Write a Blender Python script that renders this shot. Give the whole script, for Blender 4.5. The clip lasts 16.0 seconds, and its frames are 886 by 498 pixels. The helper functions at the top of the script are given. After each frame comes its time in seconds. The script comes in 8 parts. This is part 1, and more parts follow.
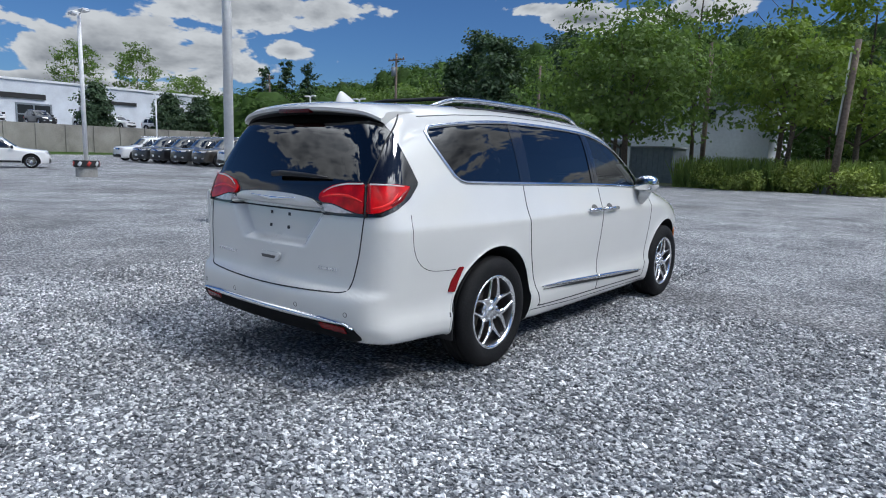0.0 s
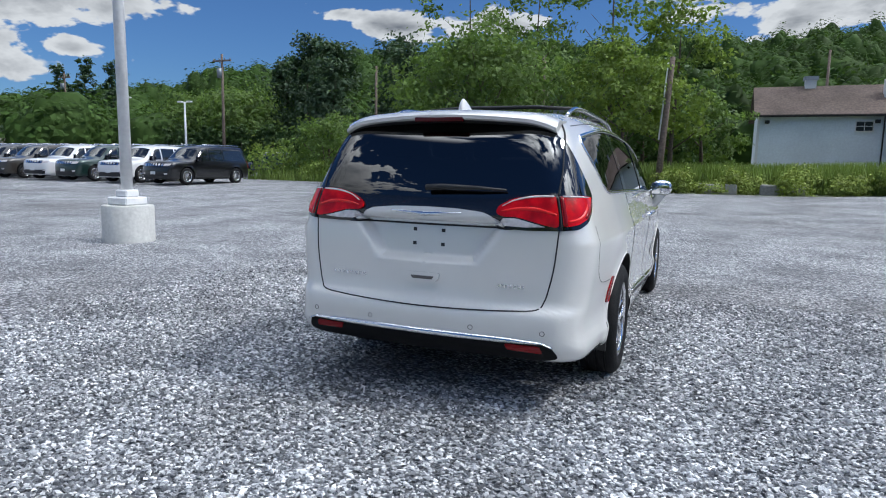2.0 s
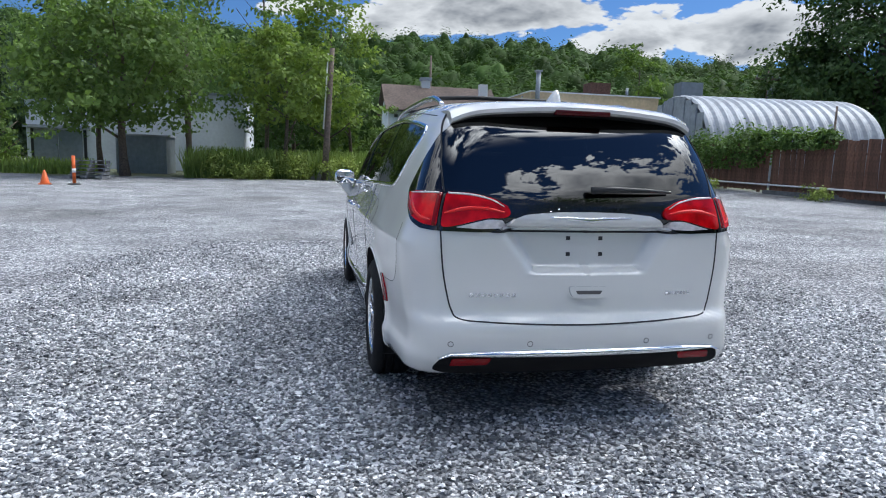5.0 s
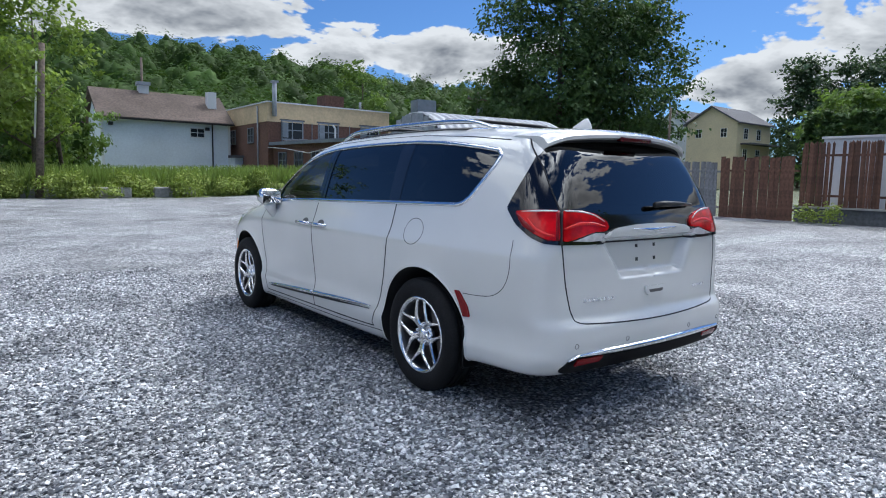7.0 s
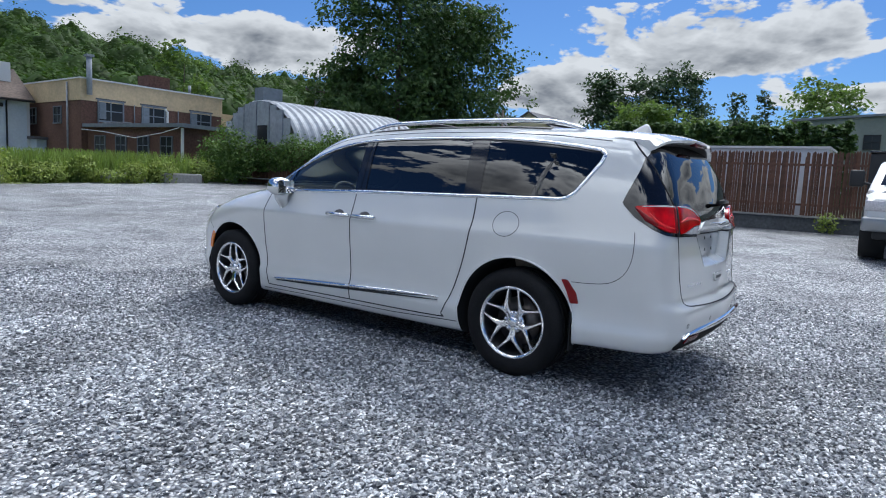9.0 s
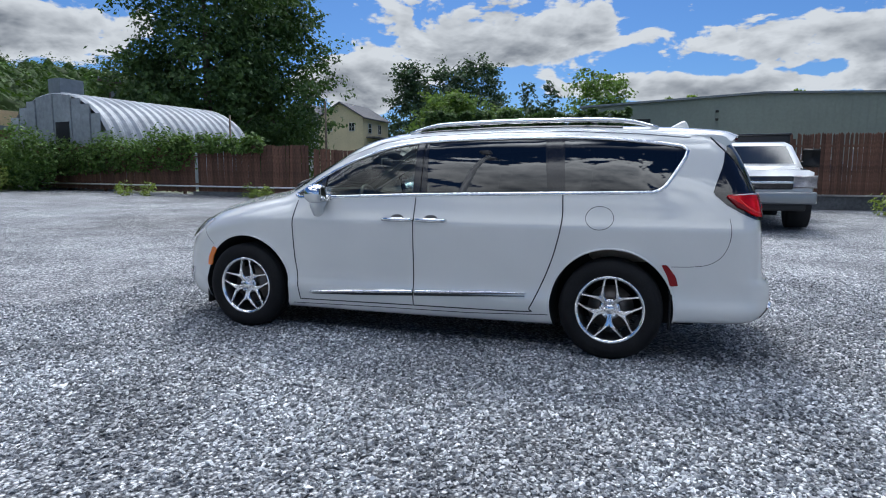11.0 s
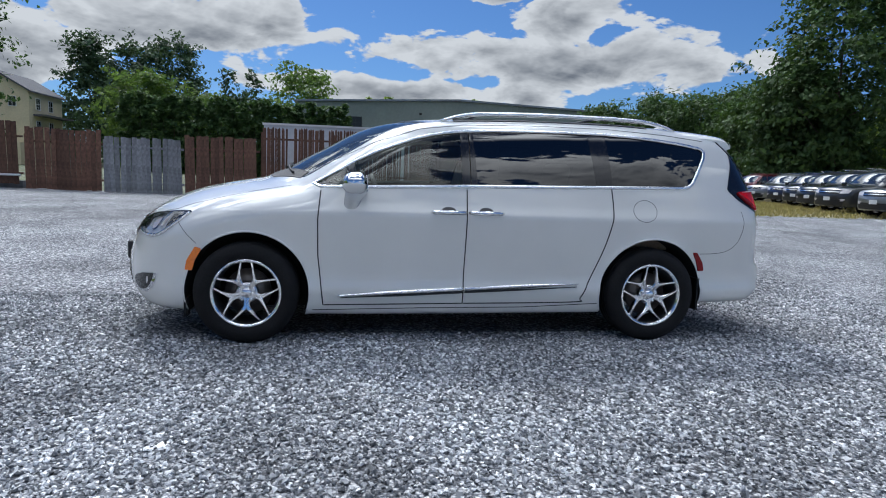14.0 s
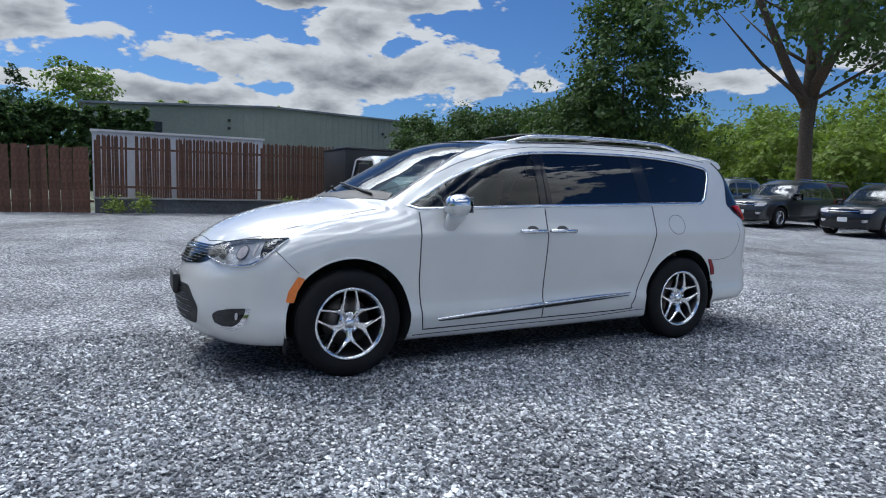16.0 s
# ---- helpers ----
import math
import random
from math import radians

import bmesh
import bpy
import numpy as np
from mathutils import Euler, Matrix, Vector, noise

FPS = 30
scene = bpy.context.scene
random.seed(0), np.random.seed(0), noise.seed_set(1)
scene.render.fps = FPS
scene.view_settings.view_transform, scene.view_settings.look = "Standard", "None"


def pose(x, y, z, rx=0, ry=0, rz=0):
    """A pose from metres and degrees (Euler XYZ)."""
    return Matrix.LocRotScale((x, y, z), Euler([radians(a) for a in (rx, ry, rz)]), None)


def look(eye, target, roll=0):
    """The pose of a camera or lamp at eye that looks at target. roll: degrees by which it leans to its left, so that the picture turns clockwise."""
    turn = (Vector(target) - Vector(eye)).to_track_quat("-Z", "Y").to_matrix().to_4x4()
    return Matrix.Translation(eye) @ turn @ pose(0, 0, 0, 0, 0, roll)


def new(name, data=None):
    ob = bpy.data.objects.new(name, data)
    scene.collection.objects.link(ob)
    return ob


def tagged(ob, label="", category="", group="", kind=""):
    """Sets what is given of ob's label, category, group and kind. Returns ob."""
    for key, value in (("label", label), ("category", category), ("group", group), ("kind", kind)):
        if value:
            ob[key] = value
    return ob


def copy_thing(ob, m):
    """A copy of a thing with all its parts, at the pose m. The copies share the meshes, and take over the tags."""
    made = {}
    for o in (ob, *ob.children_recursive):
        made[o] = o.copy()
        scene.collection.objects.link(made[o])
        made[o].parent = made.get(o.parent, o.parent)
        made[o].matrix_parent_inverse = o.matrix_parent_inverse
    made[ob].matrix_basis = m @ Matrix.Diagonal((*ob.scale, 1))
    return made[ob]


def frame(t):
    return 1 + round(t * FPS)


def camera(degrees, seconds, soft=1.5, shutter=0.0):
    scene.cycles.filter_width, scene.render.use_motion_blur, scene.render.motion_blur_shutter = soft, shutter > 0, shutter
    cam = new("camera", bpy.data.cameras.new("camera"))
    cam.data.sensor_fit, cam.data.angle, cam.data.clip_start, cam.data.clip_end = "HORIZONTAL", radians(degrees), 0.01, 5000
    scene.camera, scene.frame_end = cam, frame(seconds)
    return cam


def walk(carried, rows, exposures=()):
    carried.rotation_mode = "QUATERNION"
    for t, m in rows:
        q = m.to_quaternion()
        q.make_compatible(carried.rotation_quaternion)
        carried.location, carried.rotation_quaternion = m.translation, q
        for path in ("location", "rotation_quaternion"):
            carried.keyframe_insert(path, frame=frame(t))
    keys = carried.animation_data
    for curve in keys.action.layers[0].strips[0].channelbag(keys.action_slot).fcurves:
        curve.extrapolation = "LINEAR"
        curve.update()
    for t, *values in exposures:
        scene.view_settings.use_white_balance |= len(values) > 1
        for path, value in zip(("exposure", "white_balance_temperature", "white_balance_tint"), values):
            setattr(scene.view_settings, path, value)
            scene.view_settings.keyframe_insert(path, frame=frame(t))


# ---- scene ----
cam = camera(70.5, 16.0, soft=1.05)
PATH = [
    (0, (3.223, -4.916, 1.377), (1.985, -3.373, 1.083), 1.8),
    (0.5, (2.84, -5.183, 1.359), (1.678, -3.582, 1.067), 1.9),
    (1, (2.345, -5.38, 1.367), (1.263, -3.722, 1.086), 1.6),
    (1.5, (1.912, -5.65, 1.389), (0.96, -3.912, 1.117), 1.3),
    (2, (1.445, -5.791, 1.362), (0.684, -3.96, 1.097), 1.1),
    (2.5, (0.955, -5.895, 1.354), (0.432, -3.982, 1.09), 1.1),
    (3, (0.482, -5.918, 1.37), (0.206, -3.957, 1.093), 1.3),
    (3.5, (0.074, -5.784, 1.36), (0.011, -3.807, 1.07), 1.5),
    (4, (-0.354, -5.686, 1.341), (-0.254, -3.71, 1.046), 1.7),
    (4.2, (-0.549, -5.65, 1.36), (-0.391, -3.678, 1.066), 1.8),
    (6.3, (-2.632, -5.046, 1.336), (-1.712, -3.286, 1.108), 0.8),
    (6.5, (-2.818, -4.971, 1.324), (-1.809, -3.259, 1.099), 0.7),
    (7, (-3.267, -4.776, 1.366), (-2.058, -3.198, 1.145), 1.1),
    (7.5, (-3.601, -4.466, 1.34), (-2.235, -3.022, 1.123), 2.0),
    (8, (-4.006, -4.231, 1.324), (-2.528, -2.901, 1.112), 2.8),
    (8.5, (-4.323, -3.994, 1.296), (-2.77, -2.753, 1.083), 3.1),
    (9, (-4.622, -3.595, 1.301), (-3.012, -2.428, 1.083), 2.8),
    (9.2, (-4.771, -3.429, 1.279), (-3.138, -2.296, 1.062), 2.4),
    (11.3, (-5.637, -1.499, 1.334), (-3.713, -0.998, 1.12), 0.5),
    (11.5, (-5.681, -1.289, 1.314), (-3.734, -0.877, 1.118), 0.8),
    (12, (-5.784, -0.825, 1.29), (-3.805, -0.601, 1.103), 1.3),
    (12.5, (-5.782, -0.39, 1.276), (-3.792, -0.328, 1.084), 1.6),
    (13, (-5.694, -0.027, 1.285), (-3.705, -0.098, 1.081), 2.0),
    (13.5, (-5.639, 0.414, 1.284), (-3.661, 0.216, 1.064), 2.1),
    (14, (-5.541, 0.873, 1.256), (-3.58, 0.555, 1.022), 2.0),
    (14.5, (-5.387, 1.364, 1.277), (-3.45, 0.921, 1.045), 1.7),
    (15, (-5.284, 1.886, 1.306), (-3.383, 1.307, 1.085), 1.4),
    (15.5, (-5.103, 2.402, 1.299), (-3.254, 1.668, 1.094), 1.4),
    (16, (-4.943, 2.903, 1.287), (-3.172, 1.993, 1.097), 1.5),
]
walk(cam, [(t, look(eye, target, roll)) for t, eye, target, roll in PATH],
     exposures=((0, -0.30, 6030, 8), (2.0, -0.08, 6060, 8), (3.5, 0.12, 6080, 8), (6.5, 0.14, 6050, 8), (9, -0.01, 5980, 8), (12, -0.12, 5960, 8), (16, -0.20, 5960, 8)))

# ---- world, sun, exposure ----
CLOUD_PLACE, CLOUD_LOW, CLOUD_HIGH = (3.1, 7.4, 1.3), 6.0, 35.0
SUN_EL, SUN_AZ = 50.0, 72.0   # degrees; azimuth from +y towards +x
world = bpy.data.worlds.new("world")
scene.world = world
world.use_nodes = True
wn, wl = world.node_tree.nodes, world.node_tree.links
wn.clear()


def wnode(kind, **vals):
    n = wn.new(kind)
    for k, v in vals.items():
        if k in n.inputs:
            n.inputs[k].default_value = v
    return n


def wmath(op, a, b=None, clamp=False):
    n = wn.new("ShaderNodeMath")
    n.operation, n.use_clamp = op, clamp
    for i, v in enumerate((a, b)):
        if v is None:
            continue
        if isinstance(v, (int, float)):
            n.inputs[i].default_value = v
        else:
            wl.new(v, n.inputs[i])
    return n.outputs[0]


sky = wn.new("ShaderNodeTexSky")
sky.sky_type, sky.sun_disc = "NISHITA", False
sky.sun_elevation, sky.sun_rotation = radians(SUN_EL), radians(SUN_AZ)
sky.air_density, sky.dust_density, sky.ozone_density = 1.0, 0.4, 2.5
coords = wn.new("ShaderNodeTexCoord")
xyz = wn.new("ShaderNodeSeparateXYZ")
wl.new(coords.outputs["Generated"], xyz.inputs[0])
# heaped clouds low over the land, bright on top and grey at their bases, and looser ones overhead
stretch = wn.new("ShaderNodeVectorMath")
stretch.operation = "MULTIPLY_ADD"
wl.new(coords.outputs["Generated"], stretch.inputs[0])
stretch.inputs[1].default_value = (1.0, 1.0, 2.3)
stretch.inputs[2].default_value = CLOUD_PLACE


def cloud_noise(lift, detail):
    v = wn.new("ShaderNodeVectorMath")
    v.operation = "ADD"
    wl.new(stretch.outputs[0], v.inputs[0])
    v.inputs[1].default_value = lift
    n = wnode("ShaderNodeTexNoise", Scale=2.7, Detail=detail, Roughness=0.54, Distortion=0.25)
    wl.new(v.outputs[0], n.inputs["Vector"])
    return n.outputs[0]


CLOUDS = ((76.3, 11.6, 15.2, 3.9), (67.0, 8.7, 6.5, 2.4), (109.4, 9.9, 19.0, 3.2), (109.2, 13.4, 6.4, 3.1), (106.2, 16.2, 15.5, 1.6), (94.9, 7.4, 18, 1.4), (140.9, 9.5, 7.2, 1.5),
          (38.0, 10.8, 11.0, 2.6), (26.3, 10.4, 7.2, 2.1), (87.2, 7.8, 3.1, 1.3), (14.0, 12.8, 21.6, 2.8), (62.5, 8.0, 6.0, 2.6), (-26.8, 11.9, 5.7, 1.5),
          (-54.1, 11.7, 11.5, 2.2), (-66.2, 7.4, 13.6, 3.2), (-31.7, 12.7, 3.6, 1.0), (-52.7, 8.4, 2.3, 1.2), (-70, 4.6, 13, 1.1), (-19.6, 12.0, 6.7, 1.6),
          (151, 11.2, 4, 2.0), (176, 9.0, 14, 3.4), (-152, 12.0, 16, 4.5), (-112, 13.0, 17, 4.5), (-92, 8.0, 10, 3.0), (-130, 6.0, 20, 2.4),
          (40, 31, 34, 9), (-122, 33, 26, 10), (146, 35, 26, 12), (100, 38, 26, 9), (-20, 47, 24, 7), (-84, 38, 30, 11), (-52, 34, 18, 7))   # azimuth, height, half sizes, in degrees
high = cloud_noise((0, 0, 0), 10.0)
above = cloud_noise((0.02, 0.0, 0.085), 7.0)
fluff = wnode("ShaderNodeTexNoise", Scale=8.0, Detail=11.0, Roughness=0.58, Distortion=0.35)
squash = wn.new("ShaderNodeVectorMath")
squash.operation = "MULTIPLY"
wl.new(coords.outputs["Generated"], squash.inputs[0])
squash.inputs[1].default_value = (1.0, 1.0, 2.2)
wl.new(squash.outputs[0], fluff.inputs["Vector"])
azimuth = wmath("MULTIPLY", wmath("ARCTAN2", xyz.outputs[0], xyz.outputs[1]), 57.2958)
height = wmath("MULTIPLY", wmath("ARCSINE", xyz.outputs[2]), 57.2958)
spot = wn.new("ShaderNodeCombineXYZ")
wl.new(azimuth, spot.inputs[0])
wl.new(height, spot.inputs[1])
field, total, lifted = None, None, None
for c_az, c_el, c_w, c_h in CLOUDS:
    near_ = wn.new("ShaderNodeVectorMath")
    near_.operation = "MULTIPLY_ADD"
    wl.new(spot.outputs[0], near_.inputs[0])
    near_.inputs[1].default_value = (1 / c_w, 1 / c_h, 0)
    near_.inputs[2].default_value = (-c_az / c_w, -c_el / c_h, 0)
    ln = wn.new("ShaderNodeVectorMath")
    ln.operation = "LENGTH"
    wl.new(near_.outputs[0], ln.inputs[0])
    f_ = wmath("SUBTRACT", 1.0, ln.outputs["Value"])
    up_ = wn.new("ShaderNodeSeparateXYZ")
    wl.new(near_.outputs[0], up_.inputs[0])
    weight = wmath("POWER", wmath("MAXIMUM", wmath("ADD", f_, 0.4), 0.0), 2.0)
    part_ = wmath("MULTIPLY", weight, up_.outputs[1])
    if field is None:
        field, total, lifted = f_, weight, part_
        continue
    field, total, lifted = wmath("MAXIMUM", field, f_), wmath("ADD", total, weight), wmath("ADD", lifted, part_)
rise = wmath("DIVIDE", lifted, wmath("MAXIMUM", total, 0.0001))


def smooth(src, lo, hi, to_lo=0.0, to_hi=1.0):
    n = wn.new("ShaderNodeMapRange")
    n.interpolation_type = "SMOOTHSTEP"
    for k_, v_ in (("From Min", lo), ("From Max", hi), ("To Min", to_lo), ("To Max", to_hi)):
        n.inputs[k_].default_value = v_
    wl.new(src, n.inputs[0])
    return n.outputs[0]


puff = wmath("SUBTRACT", fluff.outputs[0], 0.5)


def billow(lift):
    """Heaped rounded masses, finer and finer."""
    v = wn.new("ShaderNodeVectorMath")
    v.operation = "ADD"
    wl.new(squash.outputs[0], v.inputs[0])
    v.inputs[1].default_value = lift
    warp = wnode("ShaderNodeTexNoise", Scale=5.0, Detail=3.0)
    wl.new(v.outputs[0], warp.inputs["Vector"])
    moved = wn.new("ShaderNodeVectorMath")
    moved.operation = "MULTIPLY_ADD"
    wl.new(warp.outputs["Color"], moved.inputs[0])
    moved.inputs[1].default_value = (0.10, 0.10, 0.10)
    wl.new(v.outputs[0], moved.inputs[2])
    n = wn.new("ShaderNodeTexVoronoi")
    n.feature, n.normalize = "SMOOTH_F1", True
    for k_, v_ in (("Scale", 9.0), ("Detail", 3.0), ("Roughness", 0.55), ("Lacunarity", 2.3), ("Smoothness", 0.35)):
        n.inputs[k_].default_value = v_
    wl.new(moved.outputs[0], n.inputs["Vector"])
    return wmath("SUBTRACT", 0.215, n.outputs["Distance"])


heap, heap_above = billow((0, 0, 0)), billow((0.006, 0.002, 0.030))
body_ = wmath("ADD", wmath("ADD", field, wmath("MULTIPLY", puff, 1.8)), wmath("MULTIPLY", heap, 2.2))
low_cover = smooth(body_, 0.0, 0.13)
high_cover = wmath("MULTIPLY", smooth(high, 0.44, 0.52), smooth(height, 52.0, 62.0))
cover = wmath("MAXIMUM", low_cover, high_cover)
# thin rims shine, thick middles and bases are grey, each heap is lighter above than below
thick = smooth(body_, 0.06, 0.75)
dim = wmath("MULTIPLY", thick, wmath("SUBTRACT", 0.62, wmath("MULTIPLY", rise, 0.42)))
low_lit = wmath("ADD", wmath("SUBTRACT", 0.98, dim), wmath("MULTIPLY", wmath("SUBTRACT", heap, heap_above), 2.4), True)
high_lit = smooth(wmath("SUBTRACT", high, above), -0.10, 0.06)
lit = wn.new("ShaderNodeMix")
wl.new(wmath("GREATER_THAN", high_cover, low_cover), lit.inputs[0])
wl.new(low_lit, lit.inputs[2])
wl.new(high_lit, lit.inputs[3])
shade = wn.new("ShaderNodeValToRGB")
els = shade.color_ramp.elements
els[0].position, els[0].color = 0.0, (0.26, 0.285, 0.33, 1)
els[1].position, els[1].color = 1.0, (1.12, 1.12, 1.12, 1)
wl.new(lit.outputs[0], shade.inputs[0])
overhead = smooth(xyz.outputs[2], 0.44, 0.90, CLOUD_LOW, CLOUD_HIGH)
# clouds near the sun are brighter
to_sun = wn.new("ShaderNodeVectorMath")
to_sun.operation = "DOT_PRODUCT"
wl.new(coords.outputs["Generated"], to_sun.inputs[0])
to_sun.inputs[1].default_value = (math.cos(radians(SUN_EL)) * math.sin(radians(SUN_AZ)), math.cos(radians(SUN_EL)) * math.cos(radians(SUN_AZ)), math.sin(radians(SUN_EL)))
overhead = wmath("MULTIPLY", overhead, smooth(to_sun.outputs["Value"], 0.82, 0.98, 1.0, 3.6))
gain = wn.new("ShaderNodeVectorMath")
gain.operation = "SCALE"
wl.new(overhead, gain.inputs["Scale"])
wl.new(shade.outputs[0], gain.inputs[0])
deep = wn.new("ShaderNodeVectorMath")
deep.operation = "MULTIPLY"
wl.new(sky.outputs[0], deep.inputs[0])
deep.inputs[1].default_value = (0.40, 0.58, 0.84)
mixed = wn.new("ShaderNodeMix")
mixed.data_type = "RGBA"
wl.new(cover, mixed.inputs[0])
wl.new(deep.outputs[0], mixed.inputs[6])
wl.new(gain.outputs[0], mixed.inputs[7])
back = wnode("ShaderNodeBackground", Strength=0.11)
wl.new(mixed.outputs[2], back.inputs[0])
out = wn.new("ShaderNodeOutputWorld")
wl.new(back.outputs[0], out.inputs[0])

sun_data = bpy.data.lights.new("sun", "SUN")
sun_data.energy, sun_data.angle, sun_data.color = 2.3, radians(9.0), (1.0, 0.95, 0.88)
sun = new("sun", sun_data)
_el, _az = radians(SUN_EL), radians(SUN_AZ)
SUN_WAY = Vector((math.cos(_el) * math.sin(_az), math.cos(_el) * math.cos(_az), math.sin(_el)))
sun.matrix_world = look(SUN_WAY * 60, (0, 0, 0))

# ---- materials ----
def material(name, color, rough=0.6, metal=0.0, grain=0.0, scale=40.0, bump=0.0, coat=0.0, stain=0.0, stain_scale=1.5,
             spec=0.5, emit=None, vary=0.0, island=0.0):
    """A surface: colour with fine grain, larger stains, relief, and a change from piece to piece."""
    m = bpy.data.materials.new(name)
    m.use_nodes = True
    nt = m.node_tree
    b = nt.nodes["Principled BSDF"]
    b.inputs["Base Color"].default_value = (*color, 1)
    b.inputs["Roughness"].default_value, b.inputs["Metallic"].default_value = rough, metal
    b.inputs["Specular IOR Level"].default_value = spec
    b.inputs["Coat Weight"].default_value, b.inputs["Coat Roughness"].default_value = coat, 0.04
    if emit:
        b.inputs["Emission Color"].default_value, b.inputs["Emission Strength"].default_value = (*emit[:3], 1), emit[3]
    co = nt.nodes.new("ShaderNodeTexCoord")
    last = None

    def scaled(value_socket, low, high):
        r = nt.nodes.new("ShaderNodeMapRange")
        r.inputs["From Min"].default_value, r.inputs["From Max"].default_value = 0.3, 0.7
        r.inputs["To Min"].default_value, r.inputs["To Max"].default_value = low, high
        nt.links.new(value_socket, r.inputs[0])
        return r.outputs[0]

    def times(a, b_):
        n = nt.nodes.new("ShaderNodeMath")
        n.operation = "MULTIPLY"
        nt.links.new(a, n.inputs[0])
        nt.links.new(b_, n.inputs[1])
        return n.outputs[0]

    fac = None
    if grain:
        n1 = nt.nodes.new("ShaderNodeTexNoise")
        n1.inputs["Scale"].default_value, n1.inputs["Detail"].default_value = scale, 5
        nt.links.new(co.outputs["Object"], n1.inputs["Vector"])
        fac = scaled(n1.outputs[0], 1 - grain, 1 + grain)
        last = n1.outputs[0]
    if stain:
        n2 = nt.nodes.new("ShaderNodeTexNoise")
        n2.inputs["Scale"].default_value, n2.inputs["Detail"].default_value = stain_scale, 4
        nt.links.new(co.outputs["Object"], n2.inputs["Vector"])
        f2 = scaled(n2.outputs[0], 1 - stain, 1 + stain * 0.5)
        fac = f2 if fac is None else times(fac, f2)
    if vary:
        oi = nt.nodes.new("ShaderNodeObjectInfo")
        r = nt.nodes.new("ShaderNodeMapRange")
        r.inputs["To Min"].default_value, r.inputs["To Max"].default_value = 1 - vary, 1 + vary
        nt.links.new(oi.outputs["Random"], r.inputs[0])
        fac = r.outputs[0] if fac is None else times(fac, r.outputs[0])
    if island:
        gi = nt.nodes.new("ShaderNodeNewGeometry")
        r = nt.nodes.new("ShaderNodeMapRange")
        r.inputs["To Min"].default_value, r.inputs["To Max"].default_value = 1 - island, 1 + island
        nt.links.new(gi.outputs["Random Per Island"], r.inputs[0])
        fac = r.outputs[0] if fac is None else times(fac, r.outputs[0])
    if fac is not None:
        sc = nt.nodes.new("ShaderNodeVectorMath")
        sc.operation = "SCALE"
        sc.inputs[0].default_value = color
        nt.links.new(fac, sc.inputs["Scale"])
        nt.links.new(sc.outputs[0], b.inputs["Base Color"])
    if bump and last is not None:
        bp = nt.nodes.new("ShaderNodeBump")
        bp.inputs["Strength"].default_value, bp.inputs["Distance"].default_value = bump, 0.01
        nt.links.new(last, bp.inputs["Height"])
        nt.links.new(bp.outputs[0], b.inputs["Normal"])
    return m


def tinted_glass(name, tint, rough=0.0, ior=1.75):
    """A pane: clear with a tint, glossy by Fresnel."""
    m = bpy.data.materials.new(name)
    m.use_nodes = True
    nt = m.node_tree
    nt.nodes.clear()
    clear = nt.nodes.new("ShaderNodeBsdfTransparent")
    clear.inputs[0].default_value = (*tint, 1)
    gloss = nt.nodes.new("ShaderNodeBsdfGlossy")
    gloss.inputs["Roughness"].default_value = rough
    fr = nt.nodes.new("ShaderNodeFresnel")
    fr.inputs["IOR"].default_value = ior
    mix = nt.nodes.new("ShaderNodeMixShader")
    nt.links.new(fr.outputs[0], mix.inputs[0])
    nt.links.new(clear.outputs[0], mix.inputs[1])
    nt.links.new(gloss.outputs[0], mix.inputs[2])
    o = nt.nodes.new("ShaderNodeOutputMaterial")
    nt.links.new(mix.outputs[0], o.inputs[0])
    return m


PAINT = material("pearl_white_paint", (0.72, 0.715, 0.685), 0.24, grain=0.012, scale=900, coat=1.0, stain=0.03, stain_scale=2.0)
PAINT.node_tree.nodes["Principled BSDF"].inputs["Coat IOR"].default_value = 1.75
GLASS_DARK = tinted_glass("privacy_glass", (0.025, 0.03, 0.04), ior=2.0)
GLASS_CLEAR = tinted_glass("clear_glass", (0.62, 0.72, 0.68))
GLASS_REAR = tinted_glass("rear_privacy_glass", (0.02, 0.026, 0.04), ior=2.1)
BLACK_GLOSS = material("gloss_black_trim", (0.008, 0.008, 0.01), 0.12, coat=0.6)
VALANCE = material("matt_black_valance", (0.008, 0.008, 0.009), 0.75, spec=0.15, grain=0.2, scale=200)
BLACK_PLASTIC = material("black_plastic", (0.016, 0.016, 0.017), 0.55, grain=0.2, scale=300, bump=0.1)
DARK_GAP = material("panel_gap", (0.02, 0.02, 0.022), 0.8)
CHROME = material("chrome", (0.82, 0.83, 0.85), 0.09, 1.0)
ALLOY = material("polished_alloy", (0.92, 0.92, 0.93), 0.15, 1.0, grain=0.05, scale=60)
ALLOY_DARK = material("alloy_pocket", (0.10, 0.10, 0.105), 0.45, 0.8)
RUBBER = material("tyre_rubber", (0.011, 0.011, 0.012), 0.7, spec=0.22, grain=0.25, scale=90, bump=0.2, stain=0.3, stain_scale=6)
ROTOR = material("brake_disc", (0.22, 0.19, 0.17), 0.45, 0.9, grain=0.2, scale=20)
RED_LENS = material("red_lamp_lens", (0.56, 0.002, 0.005), 0.16, coat=0.35, grain=0.5, scale=11, spec=0.18)
RED_DARK = material("dark_red_lens", (0.22, 0.003, 0.006), 0.12, coat=0.3, spec=0.2)
BRAKE_RED = material("unlit_brake_lens", (0.07, 0.002, 0.004), 0.12, coat=0.3, spec=0.2)
CLEAR_LENS = material("clear_lamp_lens", (0.62, 0.58, 0.58), 0.10, coat=1.0, grain=0.2, scale=40)
